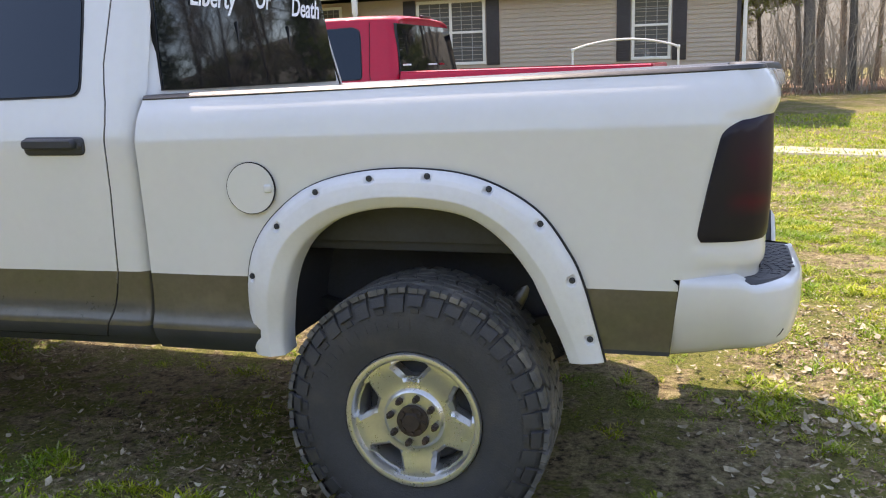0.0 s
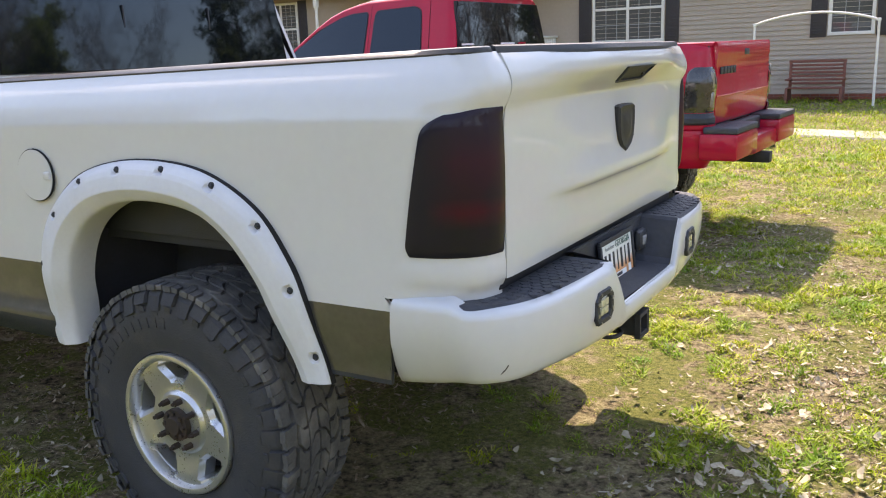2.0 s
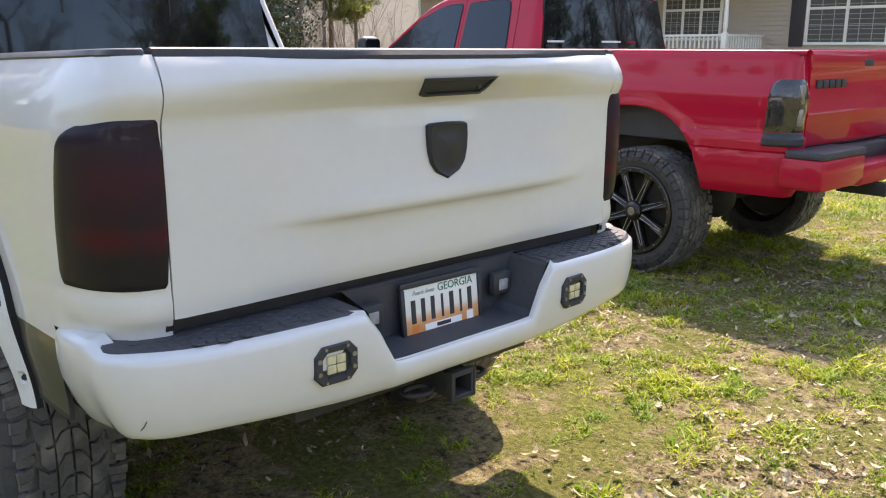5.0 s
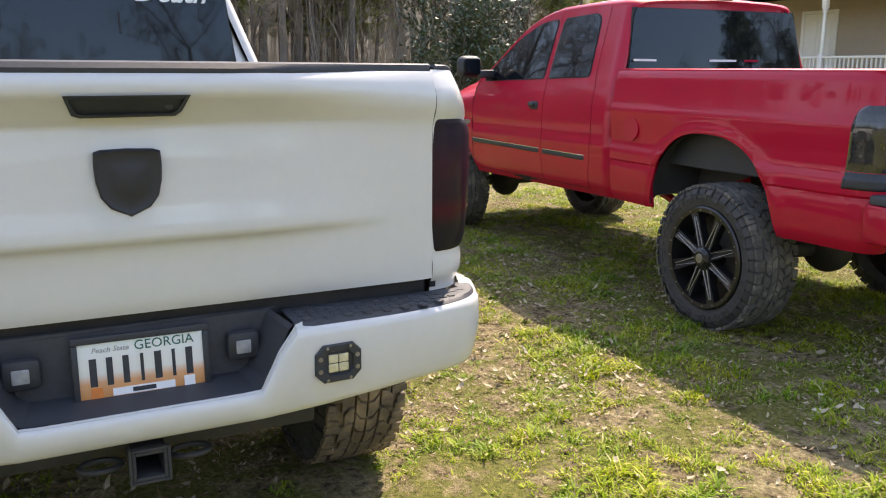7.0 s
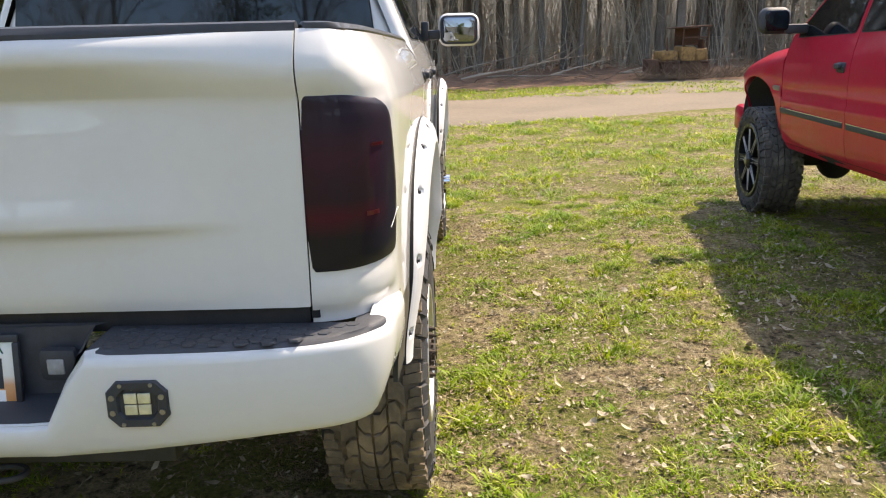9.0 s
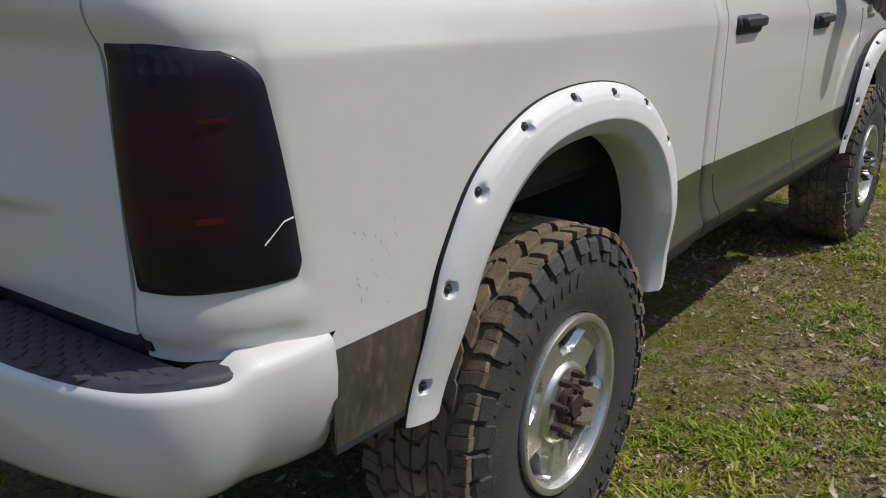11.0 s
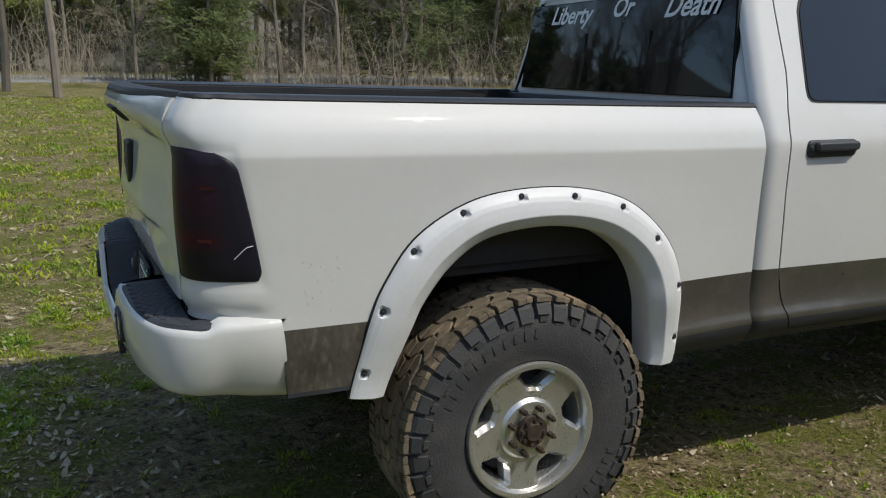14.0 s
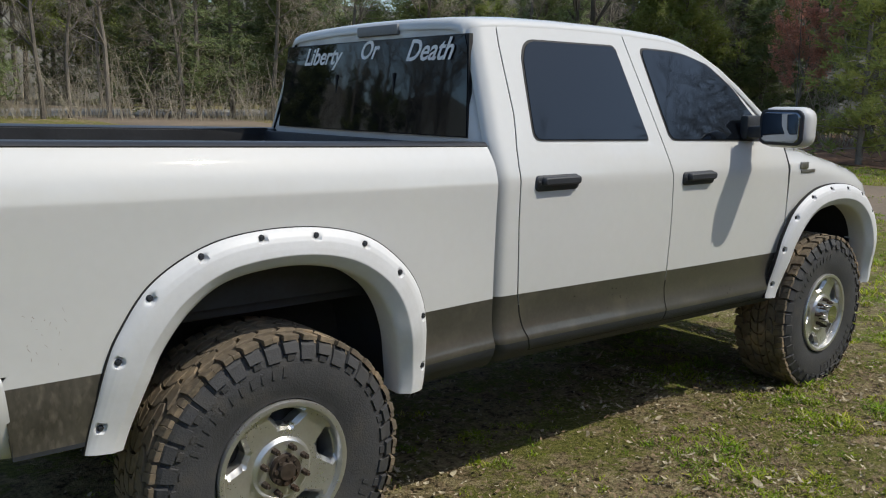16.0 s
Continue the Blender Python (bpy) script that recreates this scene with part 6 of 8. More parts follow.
def ground_material():
    m = bpy.data.materials.new("patchy_grass")
    m.use_nodes = True
    n, l = nodes_of(m)
    p = n["Principled BSDF"]
    tc = n.new("ShaderNodeTexCoord")

    def tex(scale, detail=6, rough=0.6):
        t = n.new("ShaderNodeTexNoise")
        t.inputs["Scale"].default_value, t.inputs["Detail"].default_value, t.inputs["Roughness"].default_value = scale, detail, rough
        l.new(tc.outputs["Object"], t.inputs[0])
        return t.outputs[0]

    def span(v, a, b):
        r = n.new("ShaderNodeMapRange")
        r.inputs[1].default_value, r.inputs[2].default_value = a, b
        l.new(v, r.inputs[0])
        return r.outputs[0]

    def blend(f, a, b):
        x = n.new("ShaderNodeMix")
        x.data_type = "RGBA"
        l.new(f, x.inputs[0])
        for s, k in ((a, 6), (b, 7)):
            if isinstance(s, tuple):
                x.inputs[k].default_value = (*s, 1)
            else:
                l.new(s, x.inputs[k])
        return x.outputs[2]

    grass = blend(span(tex(38), 0.35, 0.65), (0.09, 0.10, 0.025), (0.21, 0.205, 0.06))
    straw = blend(span(tex(55), 0.35, 0.65), (0.19, 0.155, 0.075), (0.42, 0.36, 0.205))
    soil = blend(span(tex(30), 0.40, 0.60), (0.05, 0.038, 0.021), (0.27, 0.21, 0.125))
    dry = blend(span(tex(11), 0.42, 0.62), soil, straw)
    patch = n.new("ShaderNodeMath")
    patch.operation = "ADD"
    l.new(span(tex(1.3, 8, 0.7), 0.40, 0.60), patch.inputs[0])
    l.new(span(tex(6.0, 8, 0.8), 0.36, 0.64), patch.inputs[1])
    c = blend(span(patch.outputs[0], 0.84, 1.14), grass, dry)
    l.new(c, p.inputs["Base Color"])
    p.inputs["Roughness"].default_value = 0.95
    p.inputs["Specular IOR Level"].default_value = 0.15
    b = n.new("ShaderNodeBump")
    b.inputs["Strength"].default_value, b.inputs["Distance"].default_value = 0.9, 0.03
    l.new(tex(60, 6, 0.75), b.inputs["Height"])
    l.new(b.outputs[0], p.inputs["Normal"])
    return m


GRASS_GROUND = ground_material()
DIRT = mat("dirt_track", (0.175, 0.138, 0.10), 0.95, vary=0.28, scale=0.6, fine=14, bump=0.5, bump_scale=25)
ASPHALT = mat("road_asphalt", (0.22, 0.22, 0.215), 0.9, vary=0.15, scale=0.5, fine=30)
CONCRETE = mat("path_concrete", (0.30, 0.275, 0.22), 0.9, vary=0.15, scale=1.2, fine=25, bump=0.3, bump_scale=40)
xs = [-600, -300, -150, -90, -60] + [-45 + 1.5 * k for k in range(24)] + [-9 + 0.5 * k for k in range(37)] + [10 + 2 * k for k in range(16)] + [50, 80, 150, 300, 600]
ys = [-600, -300, -150, -90, -70] + [-55 + 1.5 * k for k in range(31)] + [-8 + 0.5 * k for k in range(33)] + [9 + 1 * k for k in range(20)] + [32, 40, 55, 80, 150, 300, 600]
ground = sheet("ground", [[(x, y, ground_z(x, y)) for y in ys] for x in xs], GRASS_GROUND, None, close=False)
tagged(ground, "patchy spring grass with bare soil and straw", "ground", kind="structure")


def strip(name, pts, half, lift, material, label, category, n=60, wob=0.2):
    """A track or path that lies on the ground along a line."""
    rows = []
    line = spline([(a, b, 0) for a, b in pts], n)
    for k, p in enumerate(line):
        d = (line[min(k + 1, n - 1)] - line[max(k - 1, 0)]).normalized()
        s = Vector((-d.y, d.x, 0))
        row = []
        for f in (-1.0, -0.92, -0.5, 0, 0.5, 0.92, 1.0):
            w = half * (1 + wob * noise.noise(Vector((k * 0.31, f * 2.0, 5.0))) * abs(f))
            q = p + s * w * f
            row.append((q.x, q.y, ground_z(q.x, q.y) + (lift if abs(f) < 0.95 else -0.03)))
        rows.append(row)
    ob = sheet(name, rows, material, None, close=False)
    return tagged(ob, label, category, kind="structure")


strip("dirt_track", [(-10, -60), (-13, -25), (-15, -8), (-15.6, 0.5), (-17.2, 5), (-21, 8), (-29, 10.5)], 3.1, 0.03, DIRT, "tan packed dirt track", "track")
strip("road", [(-80, -41), (-30, -38.5), (0, -38), (30, -38), (80, -40)], 3.0, 0.05, ASPHALT, "pale grey country road", "road", wob=0.0)
strip("garden_path", [(-12, 15.6), (-4, 14.0), (0.7, 12.7), (4.0, 11.6), (10, 9.6), (24, 5.5)], 0.55, 0.03, CONCRETE, "pale concrete garden path", "path", wob=0.05)


# ---- house ----
SIDING = mat("taupe_vinyl_siding", (0.40, 0.335, 0.27), 0.6, vary=0.06, scale=0.8, fine=12)
TRIM = mat("white_trim", (0.72, 0.71, 0.68), 0.5, vary=0.04)
SHUTTER = mat("dark_shutter", (0.035, 0.032, 0.038), 0.55, vary=0.2)
BRICK = mat("red_brick", (0.26, 0.085, 0.055), 0.9, vary=0.35, scale=3, fine=40, by_object=0.25)
MORTAR = mat("mortar", (0.32, 0.28, 0.24), 0.95, vary=0.15)
SHINGLE = mat("grey_shingles", (0.10, 0.095, 0.09), 0.9, vary=0.3, scale=2, fine=30)
BENCH = mat("weathered_red_wood", (0.20, 0.075, 0.055), 0.8, vary=0.25, scale=5)
house = thing("house", pose(0, 18.7, 0.0, 0, 0, 0), "long single-storey house with taupe lap siding and dark shutters", "house")
X0, X1, DEEP, ZB, ZT = -20.0, 1.92, 8.0, 0.36, 3.60


def lap_wall(name, x0, x1, y0, y1, zb, zt, step=0.112):
    """Lap siding: each course stands proud at its foot."""
    d = Vector((x1 - x0, y1 - y0, 0)).normalized()
    nrm = Vector((d.y, -d.x, 0))
    rows = []
    z = zb
    while z < zt - 1e-4:
        top = min(zt, z + step)
        rows.append([(x0 + nrm.x * 0.026, y0 + nrm.y * 0.026, z), (x1 + nrm.x * 0.026, y1 + nrm.y * 0.026, z)])
        rows.append([(x0 + nrm.x * 0.003, y0 + nrm.y * 0.003, top), (x1 + nrm.x * 0.003, y1 + nrm.y * 0.003, top)])
        z = top
    return sheet(name, rows, SIDING, house, "taupe lap siding", smooth=False, close=False)


lap_wall("wall", X0, X1, 0, 0, ZB, ZT)
lap_wall("wall", X1, X1, 0, DEEP, ZB, ZT)
lap_wall("wall", X0, X0, DEEP, 0, ZB, ZT)
lap_wall("wall", X1, X0, DEEP, DEEP, ZB, ZT)
part("wall_core", boxed((X0 + 0.01, 0.012, 0.0), (X1 - 0.01, DEEP - 0.01, ZT)), MORTAR, house, "inner wall body")
for x in (X0, X1):
    part("corner_post", boxed((x - 0.05, -0.03, ZB), (x + 0.05, 0.06, ZT), 0.005), SHUTTER if x > 0 else TRIM, house, "corner board")
part("downpipe", boxed((X1 + 0.10, -0.10, 0.2), (X1 + 0.19, -0.02, ZT), 0.01), TRIM, house, "white downpipe")
# roof
rows = []
for x in (X0 - 0.45, X1 + 0.45):
    rows.append([(x, -0.55, ZT - 0.10), (x, -0.55, ZT + 0.05), (x, DEEP / 2, ZT + 1.65), (x, DEEP + 0.55, ZT + 0.05), (x, DEEP + 0.55, ZT - 0.10)])
roof = sheet("roof", rows, SHINGLE, house, "grey shingle roof", back=(0, 0, -0.10), smooth=False)
part("gutter", boxed((X0 - 0.45, -0.66, ZT - 0.06), (X1 + 0.45, -0.55, ZT + 0.06), 0.01), TRIM, roof, "white gutter")
part("soffit", boxed((X0 - 0.4, -0.55, ZT - 0.02), (X1 + 0.4, 0.0, ZT)), TRIM, roof, "white soffit")
for x in (X0, X1):
    bm = bmesh.new()
    vs = [bm.verts.new(v) for v in ((x, 0, ZT), (x, DEEP, ZT), (x, DEEP / 2, ZT + 1.6))]
    bm.faces.new(vs)
    part("gable", bm, SIDING, house, "sided gable")


def window(x0, x1, z0, z1, leaves, shutters=True):
    w = new("window")
    w.parent = house
    w.matrix_local = Matrix.Translation(((x0 + x1) / 2, -0.02, 0))
    tagged(w, "white-framed window with small panes")
    h = (x1 - x0) / 2
    bm = bmesh.new()
    t = 0.075
    for lo, hi in (((-h, -0.035, z0), (h, 0.02, z0 + t)), ((-h, -0.035, z1 - t), (h, 0.02, z1)), ((-h, -0.035, z0 + t), (-h + t, 0.02, z1 - t)), ((h - t, -0.035, z0 + t), (h, 0.02, z1 - t))):
        box(bm, lo, hi, 0.006)
    part("window_frame", bm, TRIM, w)
    lw = (2 * h - 2 * t) / leaves
    for k in range(leaves):
        a = -h + t + k * lw
        if k:
            part("mullion", boxed((a - 0.035, -0.03, z0 + t), (a + 0.035, 0.02, z1 - t), 0.005), TRIM, w)
        zm = (z0 + z1) / 2
        part("sash_rail", boxed((a, -0.022, zm - 0.03), (a + lw, 0.015, zm + 0.03), 0.004), TRIM, w)
        for za, zb in ((z0 + t, zm - 0.03), (zm + 0.03, z1 - t)):
            part("pane", boxed((a, -0.004, za), (a + lw, 0.004, zb)), PANE, w)
            for i in (1, 2):
                part("glazing_bar", boxed((a + lw * i / 3 - 0.008, -0.010, za), (a + lw * i / 3 + 0.008, -0.0045, zb)), MUNTIN, w)
            part("glazing_bar", boxed((a, -0.0115, (za + zb) / 2 - 0.008), (a + lw, -0.0102, (za + zb) / 2 + 0.008)), MUNTIN, w)
    if shutters:
        for s in (-1, 1):
            xa = s * (h + 0.20)
            bm = boxed((xa - 0.17, -0.03, z0 - 0.03), (xa + 0.17, 0.0, z1 + 0.03), 0.006)
            for k in range(24):
                z = z0 + 0.05 + k * (z1 - z0 - 0.1) / 24
                box(bm, (xa - 0.13, -0.042, z), (xa + 0.13, -0.030, z + 0.028))
            part("shutter", bm, SHUTTER, w, "dark louvred shutter")
    return w


MUNTIN = mat("grey_glazing_bar", (0.29, 0.295, 0.30), 0.6, vary=0.05)
window(-6.27, -4.38, 1.68, 3.36, 2)
window(-0.62, 0.34, 1.66, 3.34, 1)
window(-10.15, -8.42, 1.80, 3.34, 3, shutters=False)
window(-17.6, -16.2, 1.68, 3.34, 2)
# door on the porch
d = new("door")
d.parent = house
d.matrix_local = Matrix.Translation((-12.6, -0.02, 0))
tagged(d, "white panelled front door")
bm = boxed((-0.46, -0.02, 1.0), (0.46, 0.01, 3.03), 0.004)
for x in (-0.22, 0.22):
    for za, zb in ((1.15, 1.75), (1.85, 2.9)):
        box(bm, (x - 0.16, -0.032, za), (x + 0.16, -0.02, zb), 0.006)
part("door_leaf", bm, TRIM, d)
bm = boxed((-0.56, -0.04, 0.98), (-0.46, 0.01, 3.12), 0.004)
box(bm, (0.46, -0.04, 0.98), (0.56, 0.01, 3.12), 0.004)
box(bm, (-0.459, -0.04, 3.04), (0.459, 0.01, 3.12), 0.004)
part("door_frame", bm, TRIM, d)
part("door_knob", cyl(bmesh.new(), (0.38, -0.02, 1.95), (0.38, -0.07, 1.95), 0.03, 0.022, 12), STEEL, d)
# porch: floor, posts, railing with each baluster
porch = new("porch")
porch.parent = house
tagged(porch, "white-railed front porch")
part("porch_floor", boxed((-14.0, -1.95, 0.85), (-7.2, 0.0, 0.98), 0.01), CONCRETE, porch)
part("porch_base", boxed((-13.95, -1.85, 0.0), (-7.25, -0.02, 0.85)), BRICK, porch, "brick porch base")
part("porch_beam", boxed((-14.1, -1.98, 3.38), (-7.15, -1.80, 3.60), 0.01), TRIM, porch)
part("porch_ceiling", boxed((-14.1, -1.98, 3.60), (-7.15, -0.6, 3.66)), TRIM, porch)
for x in (-13.9, -10.9, -7.28):
    bm = bmesh.new()
    box(bm, (x - 0.06, -1.96, 0.98), (x + 0.06, -1.84, 1.95), 0.006)
    for k, (za, zb, ra, rb) in enumerate(((1.95, 2.0, 0.06, 0.035), (2.0, 2.1, 0.035, 0.055), (2.1, 2.9, 0.055, 0.04), (2.9, 3.0, 0.04, 0.06))):
        cyl(bm, (x, -1.90, za), (x, -1.90, zb), ra, rb, 14)
    box(bm, (x - 0.06, -1.96, 3.0), (x + 0.06, -1.84, 3.38), 0.006)
    part("porch_post", bm, TRIM, porch, "turned white post")
BAL = boxed((-0.018, -0.018, 1.06), (0.018, 0.018, 1.88), 0.003)
bal_mesh = bpy.data.meshes.new("baluster")
BAL.to_mesh(bal_mesh)
BAL.free()
bal_mesh.materials.append(TRIM)


def railing(x0, y0, x1, y1):
    d = Vector((x1 - x0, y1 - y0, 0))
    n = int(d.length / 0.115)
    q = d.normalized()
    a = math.degrees(math.atan2(q.y, q.x))
    for z in (1.03, 1.90):
        part("rail", boxed((0, -0.035, z - 0.025), (d.length, 0.035, z + 0.03), 0.006, pose(x0, y0, 0, 0, 0, a)), TRIM, porch, "white handrail")
    for k in range(1, n):
        b = new("baluster", bal_mesh)
        b.parent = porch
        b.location = (x0 + d.x * k / n, y0 + d.y * k / n, 0)


railing(-10.84, -1.90, -7.34, -1.90)
railing(-7.28, -1.84, -7.28, -0.03)
railing(-13.84, -1.90, -10.96, -1.90)

# white swing frame on the lawn
sw = thing("swing_frame", pose(0, 16.95, 0, 0, 0, 0), "white tube swing frame with a bowed top on the lawn", "swing frame")


def tube(name, pts, r, material, parent, label="", seg=10):
    rows = []
    for k, p in enumerate(pts):
        d = (Vector(pts[min(k + 1, len(pts) - 1)]) - Vector(pts[max(k - 1, 0)])).normalized()
        a = d.orthogonal().normalized() if abs(d.y) > 0.9 else Vector((0, 1, 0)).cross(d).normalized()
        b = d.cross(a)
        rows.append([Vector(p) + r * (math.cos(2 * math.pi * j / seg) * a + math.sin(2 * math.pi * j / seg) * b) for j in range(seg + 1)])
    return sheet(name, rows, material, parent, label, close=False)


tube("top_tube", [(-1.86 + 2.42 * k / 16, 0, 1.93 + 0.21 * math.sin(math.pi * k / 16) ** 0.8) for k in range(17)], 0.026, TRIM, sw)
for x in (-1.86, 0.56):
    tube("leg", [(x, 0, -0.02), (x, 0, 1.0), (x, 0, 1.95)], 0.026, TRIM, sw)
    part("leg_cap", boxed((x - 0.035, -0.035, 1.90), (x + 0.035, 0.035, 1.97), 0.01), TRIM, sw)
# bench by the wall
bn = thing("garden_bench", pose(-0.72, 17.95, 0.12, 0, 0, 0), "weathered red slatted garden bench by the house", "bench")
for x in (-0.56, 0.56):
    part("bench_leg", boxed((x - 0.03, -0.25, 0.05), (x + 0.03, 0.25, 0.40), 0.006), BENCH, bn)
    part("back_post", boxed((x - 0.03, 0.22, 0.40), (x + 0.03, 0.27, 0.98), 0.006), BENCH, bn)
    part("arm_rest", boxed((x - 0.04, -0.25, 0.58), (x + 0.04, 0.25, 0.62), 0.006), BENCH, bn)
for k in range(5):
    part("seat_slat", boxed((-0.58, -0.24 + k * 0.095, 0.40), (0.58, -0.165 + k * 0.095, 0.425), 0.004), BENCH, bn)
for k in range(6):
    part("back_slat", boxed((-0.53, 0.235, 0.48 + k * 0.08), (0.53, 0.26, 0.53 + k * 0.08), 0.004), BENCH, bn)
part("back_top", boxed((-0.60, 0.225, 0.96), (0.60, 0.275, 1.02), 0.01), BENCH, bn)

# bricks of the house foot: nearest stretch as pieces, the rest joined
part("brick_foot", boxed((X0, -0.012, 0.0), (X1 + 0.02, 0.01, ZB)), MORTAR, house, "mortar bed of the brick foot")
foot = new("brick_course")
foot.parent = house
tagged(foot, "red brick courses of the house foot")
bmm = boxed((-0.096, -0.028, 0.002), (0.096, 0.0, 0.058), 0.003)
brick_mesh = bpy.data.meshes.new("brick")
bmm.to_mesh(brick_mesh)
bmm.free()
brick_mesh.materials.append(BRICK)
count = 0
far = bmesh.new()
for r in range(5):
    for k in range(110):
        x = X1 - 0.10 - k * 0.202 - (r % 2) * 0.1
        if x < X0 + 0.1:
            continue
        if x > -8.0:
            b = new("brick", brick_mesh)
            b.parent = foot
            b.location = (x, -0.011, 0.03 + r * 0.066)
            count += 1
        else:
            box(far, (x - 0.096, -0.039, 0.032 + r * 0.066), (x + 0.096, -0.011, 0.088 + r * 0.066))
tagged(part("far_bricks", far, BRICK, house, "red bricks", smooth=False), kind="stuff")


# ---- trees, brush and distance ----
BARK = mat("grey_brown_bark", (0.165, 0.142, 0.118), 0.95, vary=0.3, scale=3, fine=25, bump=0.6, bump_scale=20, by_object=0.3)
BRUSH = mat("shaded_brush", (0.33, 0.29, 0.225), 0.95, vary=0.3, scale=1)
TWIG = mat("bare_twigs", (0.31, 0.268, 0.215), 0.95, vary=0.25, scale=1, by_object=0.25)
PINE = mat("pine_needles", (0.12, 0.165, 0.065), 0.8, col2=(0.24, 0.275, 0.12), scale=0.9, fine=6, by_object=0.3)
EVERGREEN = mat("glossy_evergreen_leaf", (0.035, 0.055, 0.022), 0.3, vary=0.3, scale=1)
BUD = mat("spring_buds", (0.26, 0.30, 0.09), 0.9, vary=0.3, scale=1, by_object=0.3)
REDBUD = mat("redbud_blossom", (0.62, 0.32, 0.24), 0.9, vary=0.25, scale=1)
YOUNG = mat("yellow_green_needles", (0.26, 0.30, 0.075), 0.8, col2=(0.40, 0.43, 0.15), scale=0.9, fine=6)


def leaf_light(m, share):
    """Lets light through thin new leaves."""
    n, l = nodes_of(m)
    p = n["Principled BSDF"]
    tr, mx = n.new("ShaderNodeBsdfTranslucent"), n.new("ShaderNodeMixShader")
    l.new(p.inputs["Base Color"].links[0].from_socket, tr.inputs[0])
    mx.inputs[0].default_value = share
    l.new(p.outputs[0], mx.inputs[1])
    l.new(tr.outputs[0], mx.inputs[2])
    l.new(mx.outputs[0], n["Material Output"].inputs[0])


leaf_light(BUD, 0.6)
leaf_light(PINE, 0.4)
leaf_light(YOUNG, 0.5)
leaf_light(REDBUD, 0.5)
LITTER = mat("brown_leaf_litter", (0.085, 0.045, 0.027), 0.95, col2=(0.29, 0.165, 0.098), scale=2.6, fine=16, bump=1.0, bump_scale=9)


def limb(verts, faces, a, b, r0, r1, seg=5):
    d = (b - a).normalized()
    u = d.orthogonal().normalized()
    v = d.cross(u)
    k = len(verts)
    for p, r in ((a, r0), (b, r1)):
        for i in range(seg):
            t = 2 * math.pi * i / seg
            verts.append(p + r * (math.cos(t) * u + math.sin(t) * v))
    for i in range(seg):
        j = (i + 1) % seg
        faces.append((k + i, k + j, k + seg + j, k + seg + i))


def raw_mesh(name, verts, faces, material):
    me = bpy.data.meshes.new(name)
    me.from_pydata([tuple(v) for v in verts], [], faces)
    me.materials.append(material)
    me.update()
    return me


def bare_tree(seed, height, spread=1.0, buds=None, each=3):
    """Trunk with limbs; crown of many fine twigs."""
    rnd = random.Random(seed)
    tv, tf, cv, cf, bv, bf = [], [], [], [], [], []

    def grow(p, d, length, r, level):
        n = 4 if level == 0 else 3
        for k in range(n):
            q = p + d * (length / n)
            r1 = r * (0.86 if level == 0 else 0.78)
            if level <= 1:
                limb(tv, tf, p, q, r, r1, 7 if level == 0 else 5)
            else:
                limb(cv, cf, p, q, r, r1, 3)
            d = (d + Vector((rnd.uniform(-1, 1), rnd.uniform(-1, 1), rnd.uniform(-0.3, 0.6))) * (0.07 if level == 0 else 0.2)).normalized()
            p, r = q, r1
            if level < 4 and (level > 0 or k >= 1):
                m = (3, 3, 3, 2)[level]
                for _ in range(m):
                    a = rnd.uniform(0, 2 * math.pi)
                    side = d.orthogonal().normalized()
                    side = Matrix.Rotation(a, 3, d) @ side
                    nd = (d * rnd.uniform(0.5, 1.0) + side * rnd.uniform(0.6, 1.1) * spread).normalized()
                    grow(p, nd, length * rnd.uniform(0.32, 0.52), max(0.006, r * rnd.uniform(0.35, 0.55)), level + 1)
            if buds and level >= 3:
                for _ in range(each):
                    c = p + Vector((rnd.uniform(-1, 1), rnd.uniform(-1, 1), rnd.uniform(-1, 1))) * 0.12
                    s = rnd.uniform(0.03, 0.07)
                    u, v = Vector((rnd.uniform(-1, 1), rnd.uniform(-1, 1), rnd.uniform(-1, 1))).normalized() * s, Vector((rnd.uniform(-1, 1), rnd.uniform(-1, 1), rnd.uniform(-1, 1))).normalized() * s
                    j = len(bv)
                    bv.extend([c - u, c + v, c + u, c - v])
                    bf.append((j, j + 1, j + 2, j + 3))

    grow(Vector((0, 0, -0.1)), Vector((rnd.uniform(-0.04, 0.04), rnd.uniform(-0.04, 0.04), 1)).normalized(), height * 0.75, height * 0.012 + 0.03, 0)
    out = [("trunk", raw_mesh("trunk", tv, tf, BARK)), ("crown", raw_mesh("crown", cv, cf, TWIG))]
    if buds:
        out.append(("blossom", raw_mesh("blossom", bv, bf, buds)))
    return out


